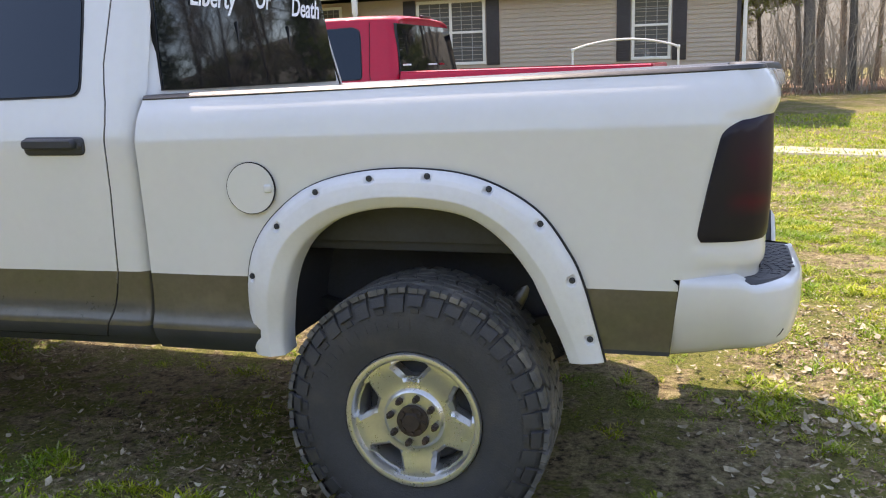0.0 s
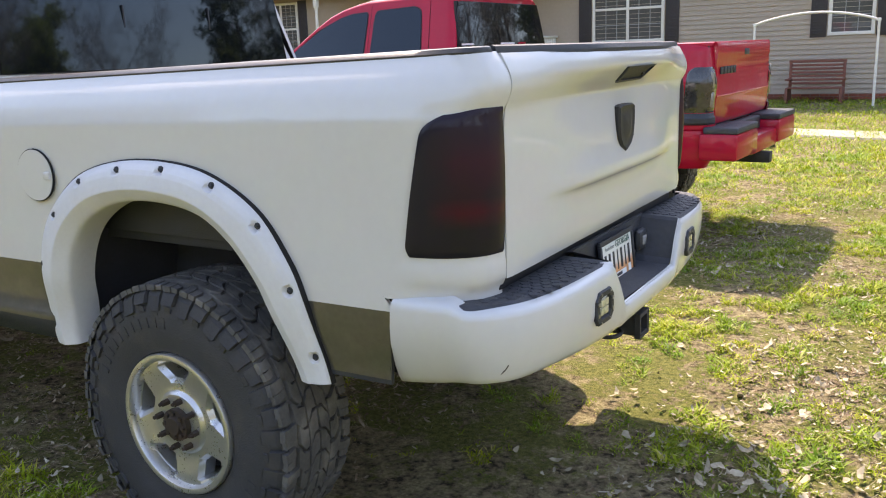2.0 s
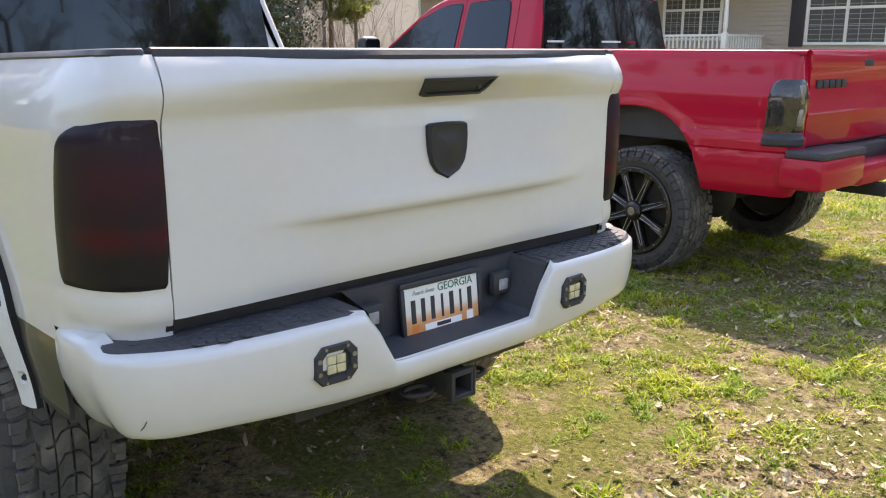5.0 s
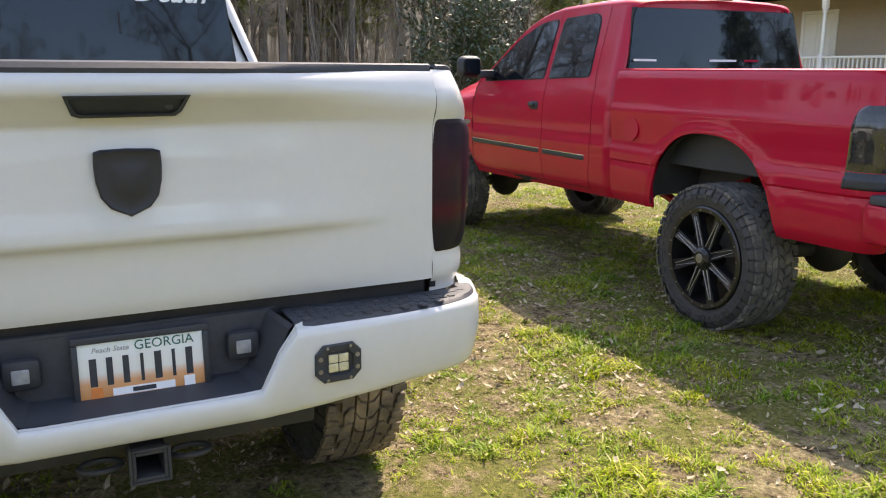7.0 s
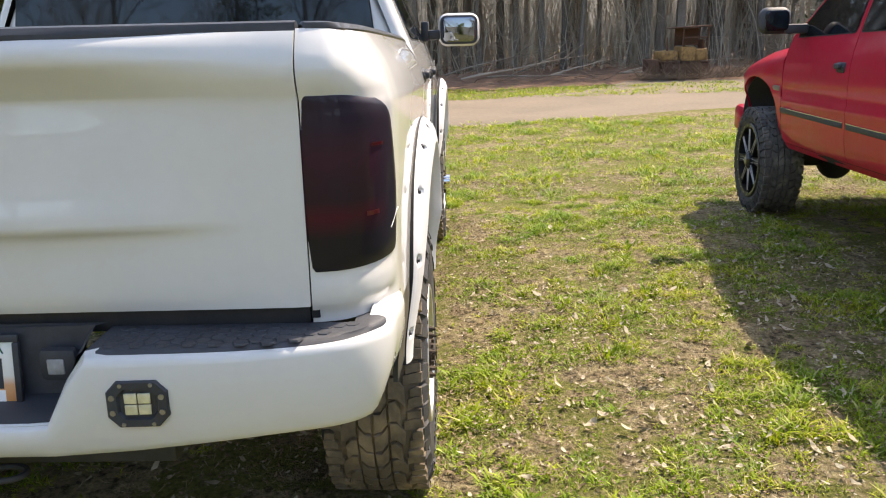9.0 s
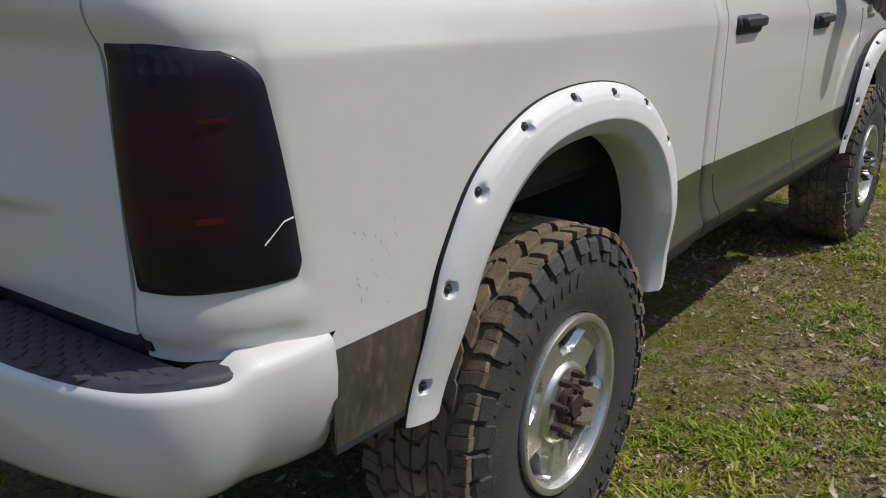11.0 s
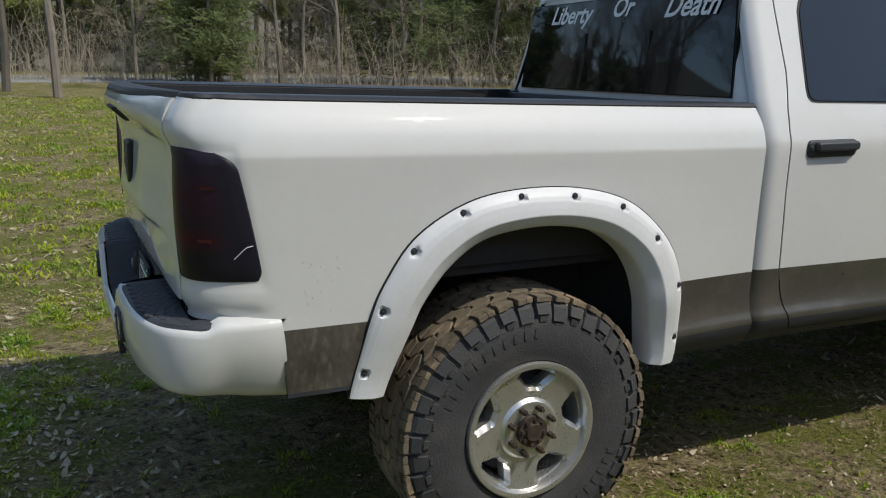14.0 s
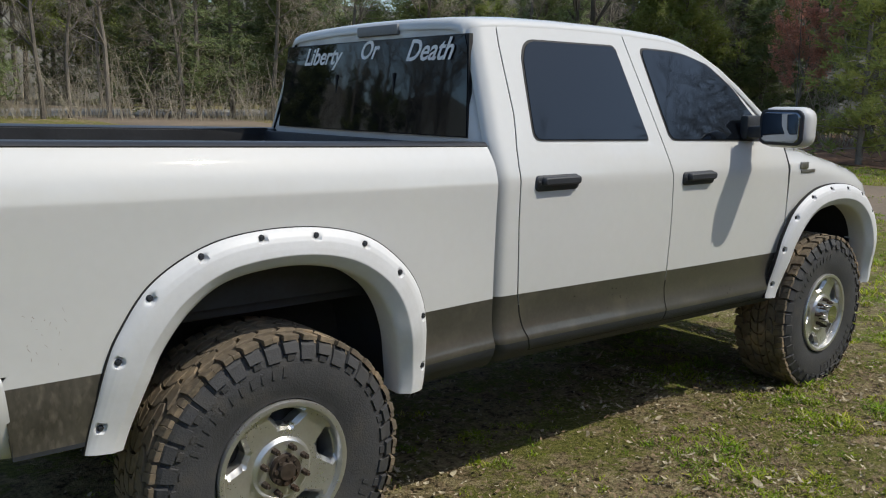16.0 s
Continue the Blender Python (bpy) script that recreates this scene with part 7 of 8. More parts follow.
def pine_tree(seed, height, needles=None):
    """Trunk with whorls of limbs from near the ground; crown of needle tufts with gaps."""
    rnd = random.Random(seed)
    tv, tf, cv, cf = [], [], [], []
    n = 8
    for k in range(n):
        limb(tv, tf, Vector((0, 0, height * k / n - (0.1 if k == 0 else 0))), Vector((0, 0, height * (k + 1) / n)), 0.02 + 0.012 * height * (1 - k / n), 0.02 + 0.012 * height * (1 - (k + 1) / n), 7)
    z = height * 0.07
    while z < height:
        f = (z / height)
        reach = height * 0.25 * (1 - f) ** 0.7 * soft(-0.12, 0.16, f) + 0.35
        for _ in range(4):
            a = rnd.uniform(0, 2 * math.pi)
            L = reach * rnd.uniform(0.45, 1.15)
            d = Vector((math.cos(a), math.sin(a), rnd.uniform(-0.15, 0.4))).normalized()
            p0 = Vector((0, 0, z))
            limb(tv, tf, p0, p0 + d * L, 0.03 * (1 - f) + 0.01, 0.008, 3)
            for j in range(int(6 + 7 * L)):
                c = p0 + d * L * rnd.uniform(0.25, 1.05) + Vector((rnd.uniform(-1, 1), rnd.uniform(-1, 1), rnd.uniform(-0.6, 0.6))) * 0.34
                for _ in range(6):
                    u = Vector((rnd.uniform(-1, 1), rnd.uniform(-1, 1), rnd.uniform(-0.5, 1))).normalized()
                    w = u.orthogonal().normalized() * 0.026
                    k = len(cv)
                    s = rnd.uniform(0.18, 0.38)
                    cv.extend([c - w, c + w, c + u * s])
                    cf.append((k, k + 1, k + 2))
        z += height * 0.034
    return [("trunk", raw_mesh("trunk", tv, tf, BARK)), ("crown", raw_mesh("crown", cv, cf, needles or PINE))]


def leafy_bush(seed, w, h, material, leaf=0.09, n=5200):
    rnd = random.Random(seed)
    tv, tf, cv, cf = [], [], [], []
    tips = []
    for _ in range(26):
        a = rnd.uniform(0, 2 * math.pi)
        d = Vector((math.cos(a) * rnd.uniform(0.1, w / 2), math.sin(a) * rnd.uniform(0.1, w / 2), h * rnd.uniform(0.35, 1.0)))
        limb(tv, tf, Vector((d.x * 0.1, d.y * 0.1, -0.05)), d * 0.9, 0.04, 0.01, 4)
        tips.append(d)
    for _ in range(n):
        t = rnd.choice(tips)
        c = t * rnd.uniform(0.45, 1.0) + Vector((rnd.gauss(0, 1), rnd.gauss(0, 1), rnd.gauss(0, 1))) * 0.11 * w * 0.5
        if c.z < 0.05:
            continue
        u = Vector((rnd.uniform(-1, 1), rnd.uniform(-1, 1), rnd.uniform(-1, 1))).normalized() * leaf
        v = u.orthogonal().normalized() * leaf * 0.4
        k = len(cv)
        cv.extend([c - u, c + v, c + u, c - v])
        cf.append((k, k + 1, k + 2, k + 3))
    return [("trunk", raw_mesh("trunk", tv, tf, BARK)), ("crown", raw_mesh("crown", cv, cf, material))]


def plant(kind, meshes, x, y, scale, turn, label, category, group):
    ob = thing(kind, Matrix.Translation((x, y, ground_z(x, y) - 0.03)) @ Matrix.Rotation(turn, 4, "Z") @ Matrix.Diagonal((scale, scale, scale * 1.0, 1)), label, category, group)
    for nm, me in meshes:
        c = new(nm, me)
        c.parent = ob
    return ob


rnd = random.Random(11)
BARE = [bare_tree(s, h, sp) for s, h, sp in ((1, 12, 0.7), (2, 13, 0.55), (3, 11, 0.8), (4, 14, 0.5), (5, 9, 0.9))]
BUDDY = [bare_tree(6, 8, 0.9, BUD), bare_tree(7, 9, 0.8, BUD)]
REDB = [bare_tree(8, 7, 0.45, REDBUD, 1)]
PINES = [pine_tree(21, 11), pine_tree(22, 13), pine_tree(23, 7)]
L_BARE, L_PINE, L_BUD = "bare leafless tree with grey bark in the woods", "dark green pine at the wood's edge", "small tree in first pale green bud"


def wood(x0, y0, x1, y1, depth, n, pine, side, budshare=0.12, open_gap=None):
    """Trees scattered along a line, deeper on its far side."""
    d = Vector((x1 - x0, y1 - y0, 0))
    nr = Vector((-d.y, d.x, 0)).normalized() * side
    for k in range(n):
        p = Vector((x0, y0, 0)) + d * ((k + rnd.random()) / n) + nr * depth * rnd.random() ** 1.3
        t, r = rnd.uniform(0, 6.28), rnd.random()
        if r < pine:
            plant("pine_tree", rnd.choice(PINES), p.x, p.y, rnd.uniform(0.8, 1.25), t, L_PINE, "tree", "pines")
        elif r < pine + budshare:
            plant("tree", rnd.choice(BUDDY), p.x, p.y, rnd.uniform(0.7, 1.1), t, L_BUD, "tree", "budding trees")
        else:
            plant("tree", rnd.choice(BARE), p.x, p.y, rnd.uniform(0.75, 1.3), t, L_BARE, "tree", "bare trees")


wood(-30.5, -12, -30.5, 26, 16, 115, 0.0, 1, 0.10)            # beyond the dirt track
wood(-29, 28, 30, 31, 14, 80, 0.12, 1)              # behind the house
wood(-70, -48, 34, -44, 16, 110, 0.50, -1)          # across the road
wood(-34, -13, -70, -45, 12, 50, 0.40, 1)           # the corner ahead on the left
wood(36, 30, 36, -46, 10, 32, 0.2, -1)              # unseen trees added behind the walk, for reflections
for x, y, k, s in ((1.05, -26.1, 3, 0.75), (2.6, -29.3, 1, 0.8), (-1.7, -29.9, 0, 0.45), (-7.8, -33, 4, 0.85), (-10.4, -33, 2, 0.75), (-9.0, -33.6, 4, 0.7)):
    plant("tree", BARE[k], x, y, s, x, "bare leafless yard tree before the road", "tree", "yard trees")
for x, y, k, s in ((-4.9, -33, 0, 0.75), (-5.3, -33.4, 2, 0.95), (-4.4, -33.6, 2, 1.1), (-12.6, -34, 2, 1.1), (-14.3, -33, 0, 0.9), (-16.4, -34, 1, 0.8), (-18.2, -32.5, 2, 1.2), (-20.0, -33, 0, 0.95), (-22.3, -32, 1, 0.85), (-24.6, -30, 2, 1.25), (-26.5, -29, 0, 1.0), (-29, -26, 2, 1.3), (-31.5, -22, 0, 1.0), (-33, -18, 1, 0.9), (-33, -14.5, 2, 1.2)):
    plant("pine_tree", PINES[k], x, y, s, x * 2, L_PINE, "tree", "pines")
for x, y, s in ((-13.4, -32.5, 0.8), (-17.2, -31.5, 0.9), (-21.2, -30.8, 0.85), (-23.6, -28.8, 0.9), (-27.6, -25.5, 0.9), (-30.5, -19, 0.9)):
    plant("tree", BARE[4], x, y, s, x, "bare many-stemmed tree before the road", "tree", "yard trees")
plant("redbud_tree", REDB[0], -30.0, -13.6, 0.70, 0.3, "redbud tree with dull pink blossom", "tree", "")
plant("pine_tree", pine_tree(24, 9, YOUNG), -24.3, -8.3, 0.85, 1.0, "young yellow-green pine by the track", "tree", "pines")
for x, y, k, s in ((-3.5, -45, 0, 0.9), (2.5, -46, 1, 0.8), (6, -45, 2, 1.2), (9.5, -46, 0, 0.9), (13, -45, 1, 0.9), (-15.5, -45, 2, 1.2), (-6.8, -46, 1, 1.0), (17, -46, 0, 1.0)):
    plant("pine_tree", PINES[k], x, y, s, x * 3, L_PINE, "tree", "pines")
for x, y, s in ((0.2, -44, 0.9), (4.6, -44.5, 1.0), (-5.0, -44, 0.8), (11, -44, 0.9), (-9.0, -45, 1.0), (-13.4, -43.5, 0.9)):
    plant("tree", BUDDY[0], x, y, s, x, L_BUD, "tree", "budding trees")
EVER = leafy_bush(31, 4.2, 4.6, EVERGREEN)
plant("evergreen_tree", EVER, -21.5, 12.6, 1.0, 0.4, "dark glossy evergreen tree at the wood's edge", "tree", "")
plant("evergreen_tree", EVER, -24.5, 15.5, 1.1, 2.4, "dark glossy evergreen tree at the wood's edge", "tree", "")


def thicket(name, x0, y0, x1, y1, depth, side, n, hmax, material, label):
    """Undergrowth: countless crooked stems with forked twigs, one object."""
    d = Vector((x1 - x0, y1 - y0, 0))
    nr = Vector((-d.y, d.x, 0)).normalized() * side
    v, f = [], []
    for _ in range(n):
        p = Vector((x0, y0, 0)) + d * rnd.random() + nr * depth * rnd.random()
        p.z = ground_z(p.x, p.y) - 0.05
        h = hmax * rnd.uniform(0.12, 1.0) ** 1.6
        way = Vector((rnd.gauss(0, 0.22), rnd.gauss(0, 0.22), 1)).normalized()
        r = 0.005 + 0.0030 * h
        for k in range(3):
            q = p + way * h / 3
            limb(v, f, p, q, r, r * 0.66, 3)
            for _ in range(2):
                b = p.lerp(q, rnd.uniform(0.3, 1.0))
                t = Vector((rnd.gauss(0, 0.6), rnd.gauss(0, 0.6), rnd.uniform(0.0, 0.8))) * h * 0.22
                limb(v, f, b, b + t, r * 0.5, 0.003, 3)
                m = b + t * rnd.uniform(0.3, 0.7)
                limb(v, f, m, m + Vector((rnd.gauss(0, 0.5), rnd.gauss(0, 0.5), rnd.uniform(-0.1, 0.7))) * h * 0.13, 0.004, 0.002, 3)
            way = (way + Vector((rnd.gauss(0, 0.25), rnd.gauss(0, 0.25), 0.1))).normalized()
            p, r = q, r * 0.66
    ob = new(name, raw_mesh(name, v, f, material))
    return tagged(ob, label, "undergrowth", kind="stuff")


thicket("undergrowth", -29.5, -14, -29.5, 27, 22, 1, 5200, 7.0, BRUSH, "grey-brown tangle of saplings and brush in the woods")
thicket("undergrowth", -29, 27, 34, 30, 16, 1, 5600, 6.5, BRUSH, "grey-brown tangle of saplings and brush in the woods")
thicket("undergrowth", -70, -48, 34, -43.5, 12, -1, 3200, 4.2, BRUSH, "grey-brown tangle of saplings and brush in the woods")
thicket("undergrowth", -34, -12, -70, -44, 9, 1, 1900, 4.5, BRUSH, "grey-brown tangle of saplings and brush in the woods")
thicket("undergrowth", 3, -35.5, -33, -25, 4, 1, 2200, 3.6, BRUSH, "grey-brown tangle of saplings and brush before the road")

# leaf litter and fallen wood beyond the track
rows = []
for k in range(40):
    y = -16 + k * 1.15
    xa = -22.4 - 0.9 * math.sin(k * 0.4) - (1.0 if y < -2 else 0)
    rows.append([(x, y, ground_z(x, y) + 0.02 + (0.30 * soft(xa - 1.0, xa - 5.0, x)) * (0.6 + 0.5 * noise.noise(Vector((x * 0.5, y * 0.5, 3.0))))) for x in [xa, xa - 0.8, xa - 1.6, xa - 2.4, xa - 3.4, xa - 4.5, xa - 6, xa - 9, xa - 13, xa - 20, xa - 30]])
tagged(sheet("leaf_litter_bank", rows, LITTER, None, close=False), "bank of brown leaf litter at the wood's edge", "bank", kind="structure")
strip("leaf_litter", [(-27, 37), (0, 40), (36, 42)], 9.5, 0.05, LITTER, "brown leaf litter under the trees behind the house", "leaf litter", 40, 0.6)
for k in range(18):
    y, x = rnd.uniform(-8, 12), rnd.uniform(-29, -24.2)
    L, a = rnd.uniform(1.0, 4.5), rnd.uniform(-0.5, 0.5) + (1.57 if rnd.random() < 0.75 else 0.3)
    z = ground_z(x, y) + 0.25
    v, f = [], []
    p = Vector((0, 0, 0))
    dd = Vector((math.cos(a), math.sin(a), rnd.uniform(0.0, 0.3))).normalized()
    for j in range(5):
        q = p + dd * L / 5
        limb(v, f, p, q, 0.036 * (1 - j / 6), 0.036 * (1 - (j + 1) / 6), 6)
        if j in (2, 3):
            limb(v, f, q, q + (dd + Vector((rnd.uniform(-1, 1), rnd.uniform(-1, 1), 0.4))).normalized() * L * 0.3, 0.02, 0.006, 4)
        dd = (dd + Vector((rnd.uniform(-0.15, 0.15), rnd.uniform(-0.15, 0.15), rnd.uniform(-0.12, 0.05)))).normalized()
        p = q
    ob = new("fallen_branch", raw_mesh("fallen_branch", v, f, TWIG))
    ob.location = (x, y, z)
    tagged(ob, "grey fallen branch on the leaf litter", "branch", "fallen branches")

DEADWOOD = mat("dead_brown_sticks", (0.17, 0.125, 0.09), 0.95, vary=0.35, scale=2, by_object=0.2)
# brush pile: countless short sticks strewn over the litter
v, f = [], []
for _ in range(330):
    y, x = rnd.uniform(-9, 14), -23.6 - 6.0 * rnd.random()
    L, a = rnd.uniform(0.3, 1.3), rnd.uniform(0, 6.28)
    p = Vector((x, y, ground_z(x, y) + rnd.uniform(0.05, 0.15) + 0.30 * soft(-23.4, -27.4, x)))
    limb(v, f, p, p + Vector((math.cos(a), math.sin(a), rnd.uniform(-0.05, 0.45))) * L, rnd.uniform(0.006, 0.016), 0.004, 3)
for _ in range(420):
    a, r = rnd.uniform(0, 6.28), rnd.random() ** 0.5
    p = Vector((-24.3 + 0.7 * r * math.cos(a), 8.4 + 1.9 * r * math.sin(a), 0.1))
    p.z += ground_z(p.x, p.y)
    a = rnd.uniform(0, 6.28)
    limb(v, f, p, p + Vector((math.cos(a) * 0.7, math.sin(a) * 0.7, rnd.uniform(0.1, 0.9))) * rnd.uniform(0.3, 1.0), rnd.uniform(0.005, 0.013), 0.004, 3)
tagged(new("brush_litter", raw_mesh("brush_litter", v, f, DEADWOOD)), "grey sticks strewn over brown leaf litter", "brushwood", kind="stuff")

# rusty yellow machine in the trees
YELLOW = mat("faded_yellow_paint", (0.34, 0.20, 0.075), 0.85, vary=0.4, scale=4, fine=18, dirt=0.8, dirt_col=(0.12, 0.06, 0.032), bump=0.4, bump_scale=15)
OLDRUST = mat("old_rust", (0.10, 0.05, 0.032), 0.9, vary=0.4, scale=4, bump=0.4, bump_scale=15)
mc = thing("old_bulldozer", pose(-25.2, 8.3, 0.22, 0, 0, 6) @ Matrix.Diagonal((0.74, 0.74, 0.74, 1)), "derelict rusty yellow bulldozer among the trees", "machine")
part("engine_hood", boxed((-0.6, -1.05, 0.60), (0.46, -0.32, 1.02), 0.09, pose(0, 0, 0, 2, 0, 2)), YELLOW, mc, "faded yellow hood")
part("side_tank", boxed((-0.5, -0.27, 0.56), (0.56, 0.36, 1.16), 0.05, pose(0, 0, 0, -2, 1, 0)), YELLOW, mc, "rusty yellow tank")
part("seat_box", boxed((-0.6, 0.42, 0.52), (0.48, 1.02, 1.0), 0.06, pose(0, 0, 0, 3, 0, -3)), YELLOW, mc)
part("filler_cap", cyl(bmesh.new(), (0.2, 0.0, 1.16), (0.2, 0.0, 1.25), 0.07, 0.06, 12), OLDRUST, mc)
part("exhaust_stack", cyl(bmesh.new(), (0.1, -0.7, 1.0), (0.12, -0.72, 1.55), 0.04, 0.035, 10), OLDRUST, mc)
part("seat_back", boxed((-0.35, 0.80, 0.98), (0.25, 0.90, 1.45), 0.05), OLDRUST, mc)
for s in (-0.6, 0.45):
    tr = part("track", boxed((s - 0.18, -1.1, 0.0), (s + 0.18, 1.1, 0.50), 0.2), OLDRUST, mc, "rusty crawler track")
    for k in range(11):
        part("track_shoe", boxed((s - 0.2, -0.95 + k * 0.19 - 0.07, 0.485), (s + 0.2, -0.95 + k * 0.19 + 0.07, 0.525), 0.008), OLDRUST, tr)
for x in (-0.55, 0.45):
    for y in (-0.15, 0.95):
        part("canopy_post", cyl(bmesh.new(), (x, y, 0.9), (x + 0.03, y + 0.02, 1.95), 0.032, None, 8), OLDRUST, mc)
part("canopy", boxed((-0.72, -0.40, 1.93), (0.62, 1.15, 1.99), 0.02, pose(0, 0, 0, 2, 0, 0)), OLDRUST, mc, "rusty canopy roof")
part("canopy_brace", boxed((0.43, -0.15, 1.50), (0.47, 0.95, 1.56), 0.008), OLDRUST, mc)
part("rear_screen", boxed((-0.56, -0.12, 1.2), (-0.53, 0.92, 1.92), 0.006), OLDRUST, mc)
part("blade", boxed((-0.95, -1.45, 0.05), (0.85, -1.30, 0.65), 0.03), OLDRUST, mc)

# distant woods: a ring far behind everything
FAR = mat("distant_woods_haze", (0.07, 0.068, 0.054), 1.0, col2=(0.15, 0.138, 0.112), scale=0.25, fine=1.1, stretch=(1, 1, 0.25), bump=0.0)
# even pale emission stands for the bright haze over the far woods
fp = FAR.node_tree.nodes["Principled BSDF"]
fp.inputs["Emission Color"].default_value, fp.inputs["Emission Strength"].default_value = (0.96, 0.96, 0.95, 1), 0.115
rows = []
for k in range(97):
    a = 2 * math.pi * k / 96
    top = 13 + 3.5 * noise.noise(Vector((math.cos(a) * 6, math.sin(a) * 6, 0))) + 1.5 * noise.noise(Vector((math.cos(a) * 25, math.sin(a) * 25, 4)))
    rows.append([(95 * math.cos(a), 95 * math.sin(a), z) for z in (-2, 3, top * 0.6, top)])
tagged(sheet("backdrop", rows, FAR, None, close=False), "distant line of grey-brown woods, glowing pale like haze", "backdrop", kind="structure")
# pale car on the far road
car = thing("car", pose(10.5, -38.2, ground_z(10.5, -38.2) + 0.05, 0, 0, 0), "small pale saloon car on the far road", "car")
rows = [[(x, s, z) for s, z in ((-0.8, 0.35), (-0.85, 0.6), (-0.8, zt), (0.8, zt), (0.85, 0.6), (0.8, 0.35))] for x, zt in ((-2.2, 0.75), (-2.0, 0.85), (-1.2, 0.95), (-0.6, 1.4), (0.7, 1.42), (1.5, 1.0), (2.1, 0.95), (2.2, 0.6))]
sheet("car_body", rows, LETTER, car, "pale painted body", close=False)
part("car_glass", boxed((-0.75, -0.80, 1.0), (1.0, 0.80, 1.30), 0.05), TINT, car)
for x in (-1.35, 1.35):
    for y in (-0.8, 0.8):
        part("car_wheel", cyl(bmesh.new(), (x, y - 0.1, 0.32), (x, y + 0.1, 0.32), 0.32, None, 18), RUBBER, car)


# ---- grass, weeds and fallen leaves ----
def blade_material():
    m = bpy.data.materials.new("grass_blades")
    m.use_nodes = True
    n, l = nodes_of(m)
    p = n["Principled BSDF"]
    g = n.new("ShaderNodeNewGeometry")
    ramp = n.new("ShaderNodeValToRGB")
    e = ramp.color_ramp.elements
    e[0].position, e[0].color = 0.0, (0.14, 0.20, 0.012, 1)
    e[1].position, e[1].color = 1.0, (0.52, 0.44, 0.28, 1)
    for pos, col in ((0.4, (0.25, 0.315, 0.02, 1)), (0.75, (0.37, 0.41, 0.036, 1)), (0.88, (0.44, 0.39, 0.16, 1))):
        k = e.new(pos)
        k.color = col
    l.new(g.outputs["Random Per Island"], ramp.inputs[0])
    # clumps of yellower and of deeper green
    tc, nz, span = n.new("ShaderNodeTexCoord"), n.new("ShaderNodeTexNoise"), n.new("ShaderNodeMapRange")
    nz.inputs["Scale"].default_value, nz.inputs["Detail"].default_value = 2.6, 4
    l.new(tc.outputs["Object"], nz.inputs[0])
    span.inputs[1].default_value, span.inputs[2].default_value = 0.36, 0.64
    l.new(nz.outputs[0], span.inputs[0])
    hue, tone = n.new("ShaderNodeMix"), n.new("ShaderNodeMix")
    for x in (hue, tone):
        x.data_type = "RGBA"
    hue.inputs[6].default_value, hue.inputs[7].default_value = (0.60, 0.90, 0.70, 1), (1.24, 1.22, 0.72, 1)
    l.new(span.outputs[0], hue.inputs[0])
    tone.blend_type, tone.inputs[0].default_value = "MULTIPLY", 1.0
    l.new(ramp.outputs[0], tone.inputs[6])
    l.new(hue.outputs[2], tone.inputs[7])
    l.new(tone.outputs[2], p.inputs["Base Color"])
    p.inputs["Roughness"].default_value = 0.6
    p.inputs["Specular IOR Level"].default_value = 0.25
    tr = n.new("ShaderNodeBsdfTranslucent")
    l.new(tone.outputs[2], tr.inputs[0])
    mx = n.new("ShaderNodeMixShader")
    mx.inputs[0].default_value = 0.35
    l.new(p.outputs[0], mx.inputs[1])
    l.new(tr.outputs[0], mx.inputs[2])
    l.new(mx.outputs[0], n["Material Output"].inputs[0])
    return m


BLADE = blade_material()
LEAF = mat("dry_fallen_leaf", (0.25, 0.20, 0.12), 0.85, col2=(0.52, 0.47, 0.35), scale=3, fine=30)

STRAW = mat("bleached_straw", (0.36, 0.29, 0.17), 0.8, col2=(0.52, 0.45, 0.31), scale=3, fine=30)


def ground_zs(x, y):
    return np.array([ground_z(a, b) for a, b in zip(x, y)])


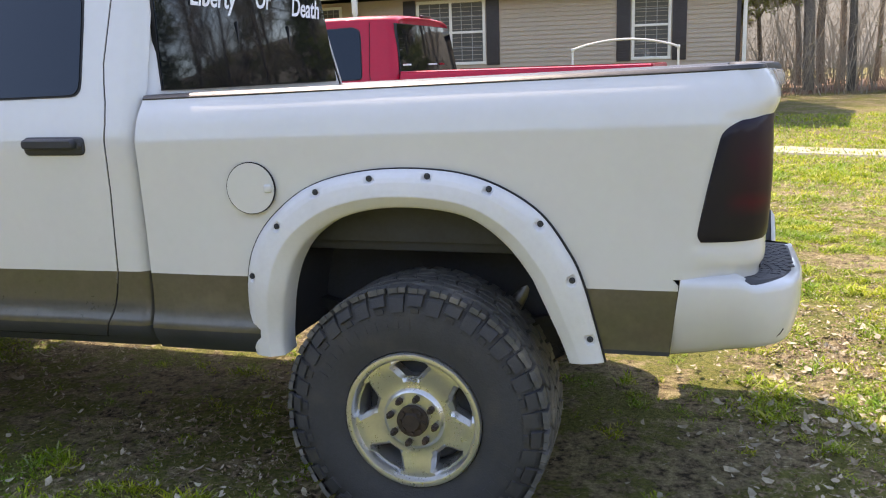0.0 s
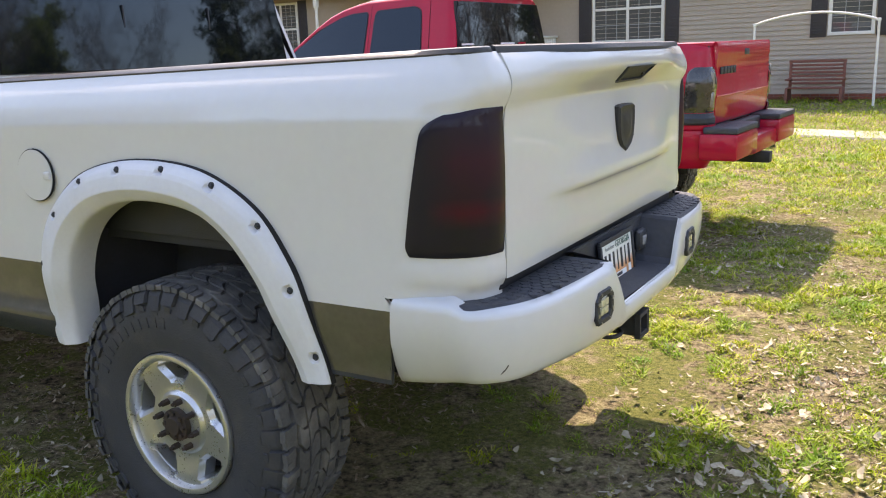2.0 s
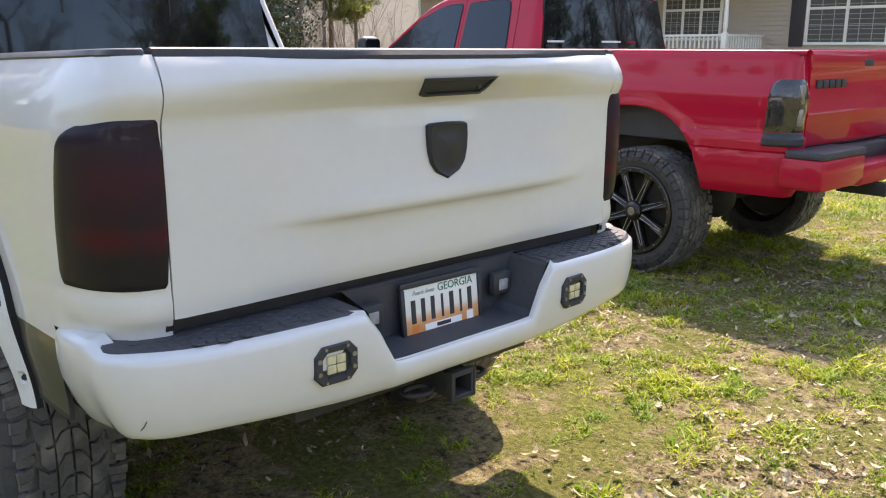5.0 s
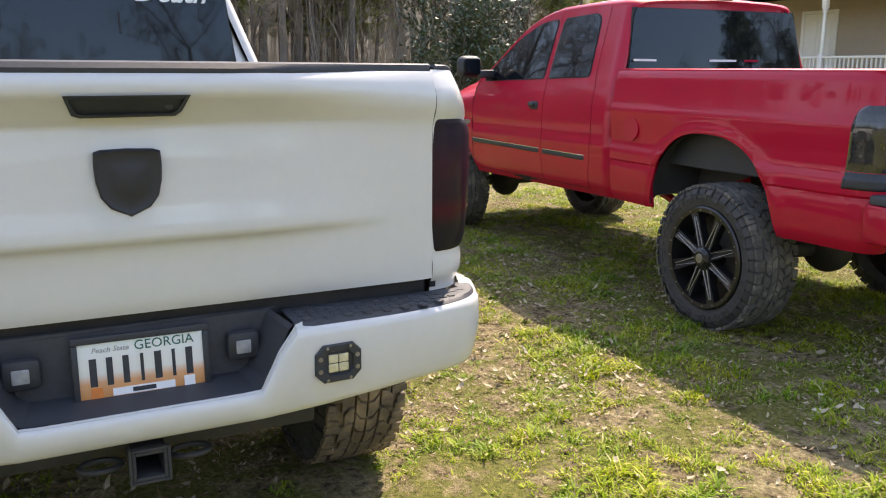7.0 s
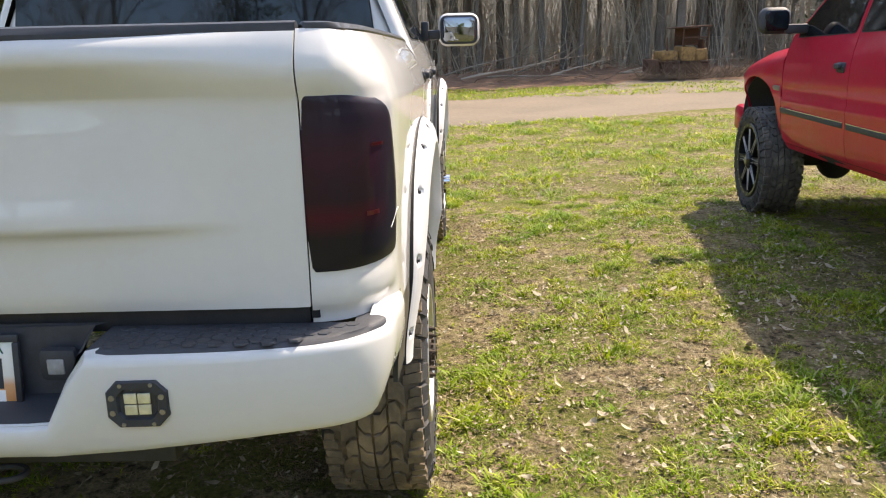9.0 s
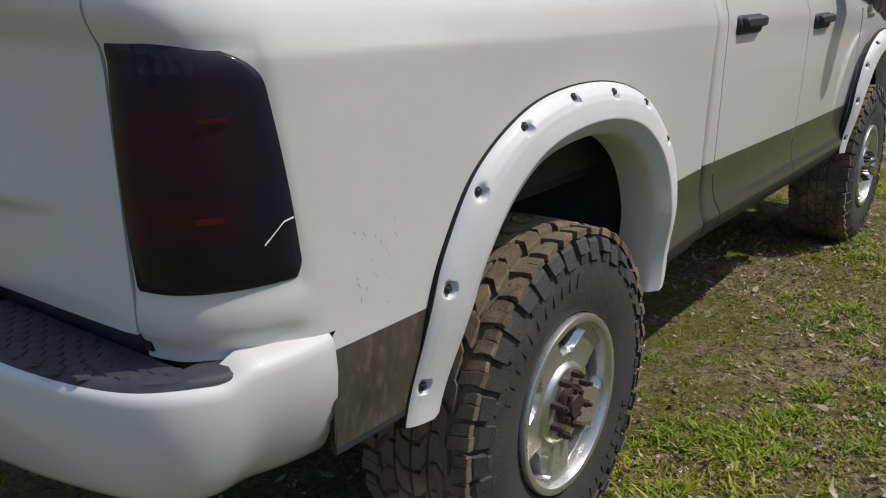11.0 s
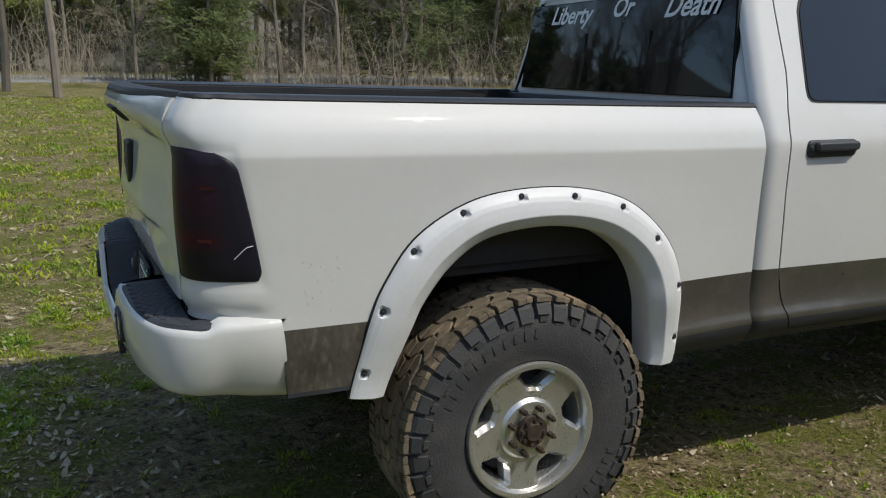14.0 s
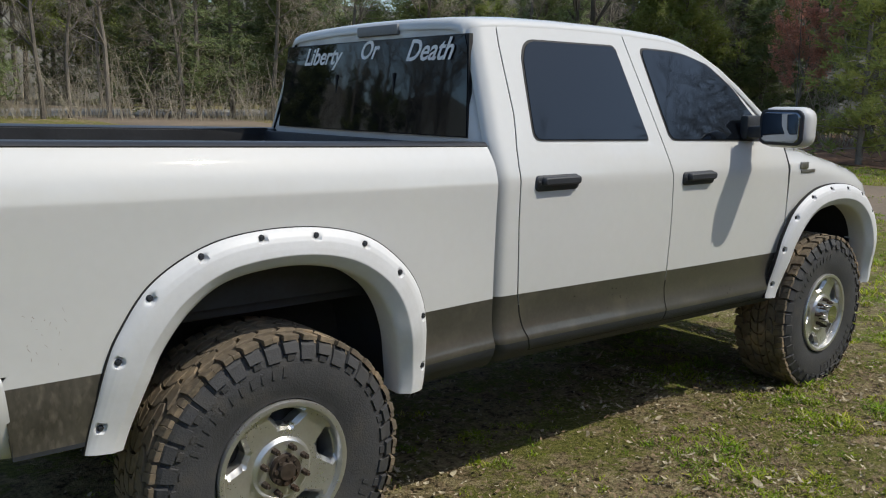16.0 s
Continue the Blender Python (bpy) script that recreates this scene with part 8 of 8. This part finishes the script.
def lawn(name, n, x0, x1, y0, y1, hmin, hmax, width, cut, seed):
    """Grass blades in patches: two bent faces each, one object."""
    rg = np.random.default_rng(seed)
    x, y = rg.uniform(x0, x1, n), rg.uniform(y0, y1, n)
    dens = np.array([noise.noise(Vector((a * 1.3, b * 1.3, 2.0))) * 0.7 + 0.75 * noise.noise(Vector((a * 4.2, b * 4.2, 7.0))) + 0.75 * noise.noise(Vector((a * 10.5, b * 10.5, 3.0))) for a, b in zip(x, y)])
    worn = np.clip((1.35 - np.abs(y)) / 0.5, 0, 1) * np.clip((1.7 - x) / 0.6, 0, 1) * np.clip((x + 5.0) / 0.6, 0, 1)
    dens = dens - 0.38 * worn
    keep = dens + rg.uniform(-0.15, 0.15, n) > cut
    x, y, dens = x[keep], y[keep], dens[keep]
    n = len(x)
    z = ground_zs(x, y) - 0.004
    h = rg.uniform(hmin, hmax, n) * (0.55 + 0.95 * np.clip(dens + 0.3, 0, 1))
    a = rg.uniform(0, 2 * np.pi, n)
    lean = rg.uniform(0.35, 2.2, n) * h
    w = width * rg.uniform(0.6, 1.3, n)
    dx, dy = np.cos(a), np.sin(a)
    co = np.empty((n, 4, 3))
    for k, (f, lz, ww) in enumerate(((0, 0, 0), (0.45, 0.66, 1), (0.45, 0.66, -1), (1.0, 0.92, 0))):
        co[:, k, 0] = x + dx * lean * f - dy * w * ww
        co[:, k, 1] = y + dy * lean * f + dx * w * ww
        co[:, k, 2] = z + h * lz
    me = bpy.data.meshes.new(name)
    me.vertices.add(n * 4)
    me.vertices.foreach_set("co", co.ravel())
    tri = np.array([0, 1, 2, 2, 1, 3])
    idx = (np.arange(n)[:, None] * 4 + tri[None, :]).ravel()
    me.loops.add(len(idx))
    me.loops.foreach_set("vertex_index", idx.astype(np.int32))
    me.polygons.add(n * 2)
    me.polygons.foreach_set("loop_start", np.arange(0, n * 6, 3, dtype=np.int32))
    me.update()
    me.validate()
    me.materials.append(BLADE)
    return tagged(new(name, me), "short patchy spring grass", "grass", kind="stuff")


lawn("grass", 760000, -5.5, 4.0, -3.4, 6.2, 0.008, 0.026, 0.0030, -0.02, 1)
lawn("grass", 330000, -5.5, 4.0, -3.4, 6.2, 0.022, 0.045, 0.0042, 0.34, 21)
lawn("grass", 60000, -7.5, 4.5, 6.2, 10.0, 0.03, 0.06, 0.006, -0.10, 7)
lawn("grass", 100000, -19.0, 12.0, 8.0, 18.5, 0.04, 0.09, 0.009, -0.40, 2)
lawn("grass", 110000, -13.0, -5.5, -4.5, 7.0, 0.02, 0.045, 0.005, 0.02, 3)
lawn("grass", 70000, -13.0, -5.5, -4.5, 7.0, 0.035, 0.075, 0.007, 0.36, 23)
lawn("grass", 30000, -23.0, -18.5, -8.0, 14.0, 0.04, 0.10, 0.010, 0.05, 24)
lawn("grass", 200000, -16.0, 9.0, -26.0, -3.4, 0.025, 0.065, 0.009, 0.02, 4)
lawn("grass", 70000, -8.0, 7.0, -14.0, -3.4, 0.03, 0.07, 0.008, 0.30, 25)

# weedy tufts that stand higher
TUFT = [(-0.2, 2.45), (0.35, 2.75), (-2.1, 2.3), (-1.6, 2.05), (-2.6, 2.1), (-3.3, 2.4), (0.2, 3.1), (-1.1, 1.9), (-4.1, 2.0), (2.6, 2.2), (1.9, -0.3), (-5.2, 2.7), (-6.0, 4.2), (-3.0, 5.6), (2.8, 5.0)]
for k, (x, y) in enumerate(TUFT):
    rg = random.Random(k)
    v, f = [], []
    for _ in range(70):
        a, r, h = rg.uniform(0, 6.28), rg.uniform(0, 0.12), rg.uniform(0.02, 0.058)
        p = Vector((r * math.cos(a), r * math.sin(a), 0))
        d = Vector((math.cos(a), math.sin(a), 0)) * h * rg.uniform(0.3, 1.0)
        w = Vector((-math.sin(a), math.cos(a), 0)) * 0.005
        b = len(v)
        v.extend([p - w, p + w, p + d * 0.4 + w * 0.8 + Vector((0, 0, h * 0.7)), p + d * 0.4 - w * 0.8 + Vector((0, 0, h * 0.7)), p + d + Vector((0, 0, h))])
        f.extend([(b, b + 1, b + 2, b + 3), (b + 3, b + 2, b + 4)])
    ob = new("grass_tuft", raw_mesh("grass_tuft", v, f, BLADE))
    ob.location = (x, y, ground_z(x, y) - 0.003)
    tagged(ob, "bright green grass tuft on thin lawn", "grass tuft", "grass tufts", "stuff")


def leaves(name, n, x0, x1, y0, y1, size, seed, slim=1.0, label="pale dry leaves scattered over the grass", material=None, cut=0.0):
    rg = random.Random(seed)
    v, f = [], []
    while n:
        x, y = rg.uniform(x0, x1), rg.uniform(y0, y1)
        if noise.noise(Vector((x * 0.7, y * 0.7, 9.0))) + rg.uniform(-0.4, 0.4) < cut:
            continue
        n -= 1
        a, s = rg.uniform(0, 6.28), size * rg.uniform(0.5, 1.25)
        c = Vector((x, y, ground_z(x, y) + rg.uniform(0.008, 0.035)))
        tilt = Euler((rg.uniform(-0.6, 0.6), rg.uniform(-0.6, 0.6), a)).to_matrix()
        b = len(v)
        curl = rg.uniform(0.1, 0.5) * s
        for px, py, pz in ((-1, 0, curl), (-0.45, 0.38, 0.2 * curl), (0.3, 0.42, 0.1 * curl), (1, 0, curl * 0.8), (0.35, -0.4, 0.15 * curl), (-0.4, -0.42, 0.25 * curl), (0, 0, 0)):
            k = rg.uniform(0.55, 1.3)
            v.append(c + tilt @ Vector((px * s * k, py * s * slim * k, pz * k)))
        f.extend([(b + i, b + (i + 1) % 6, b + 6) for i in range(6)])
    return tagged(new(name, raw_mesh(name, v, f, material or LEAF)), label, "leaves", kind="stuff")


leaves("fallen_leaves", 17000, -6.5, 4.5, -4.5, 8.0, 0.011, 5, cut=-0.2)
leaves("fallen_leaves", 1250, -5.0, 4.0, -3.5, 6.0, 0.031, 6)
leaves("fallen_leaves", 8500, -6.5, 4.2, -3.5, 7.0, 0.017, 12, cut=-0.15)
leaves("dead_straw", 36000, -6.0, 4.2, -3.6, 7.0, 0.022, 8, 0.11, "bleached dead grass stalks", STRAW, -0.1)
leaves("fallen_leaves", 5200, -14.0, 8.0, -27.0, -4.5, 0.045, 9)
DARK_LEAF = mat("brown_leaf_bits", (0.11, 0.072, 0.042), 0.9, col2=(0.32, 0.23, 0.14), scale=3, fine=30)
leaves("leaf_bits", 22000, -6.5, 2.8, 0.9, 6.0, 0.014, 13, 0.8, "brown leaf crumbs on bare soil", DARK_LEAF, -0.1)
leaves("fallen_leaves", 600, 0.6, 3.0, -0.9, 2.2, 0.030, 10, cut=-0.3)
leaves("fallen_leaves", 700, -3.5, 2.6, -3.4, -0.6, 0.022, 11, cut=-0.3)
leaves("leaf_bits", 8000, -4.5, 1.9, -1.9, 1.6, 0.015, 14, 0.8, "brown leaf crumbs in the truck's shade", DARK_LEAF, -0.25)
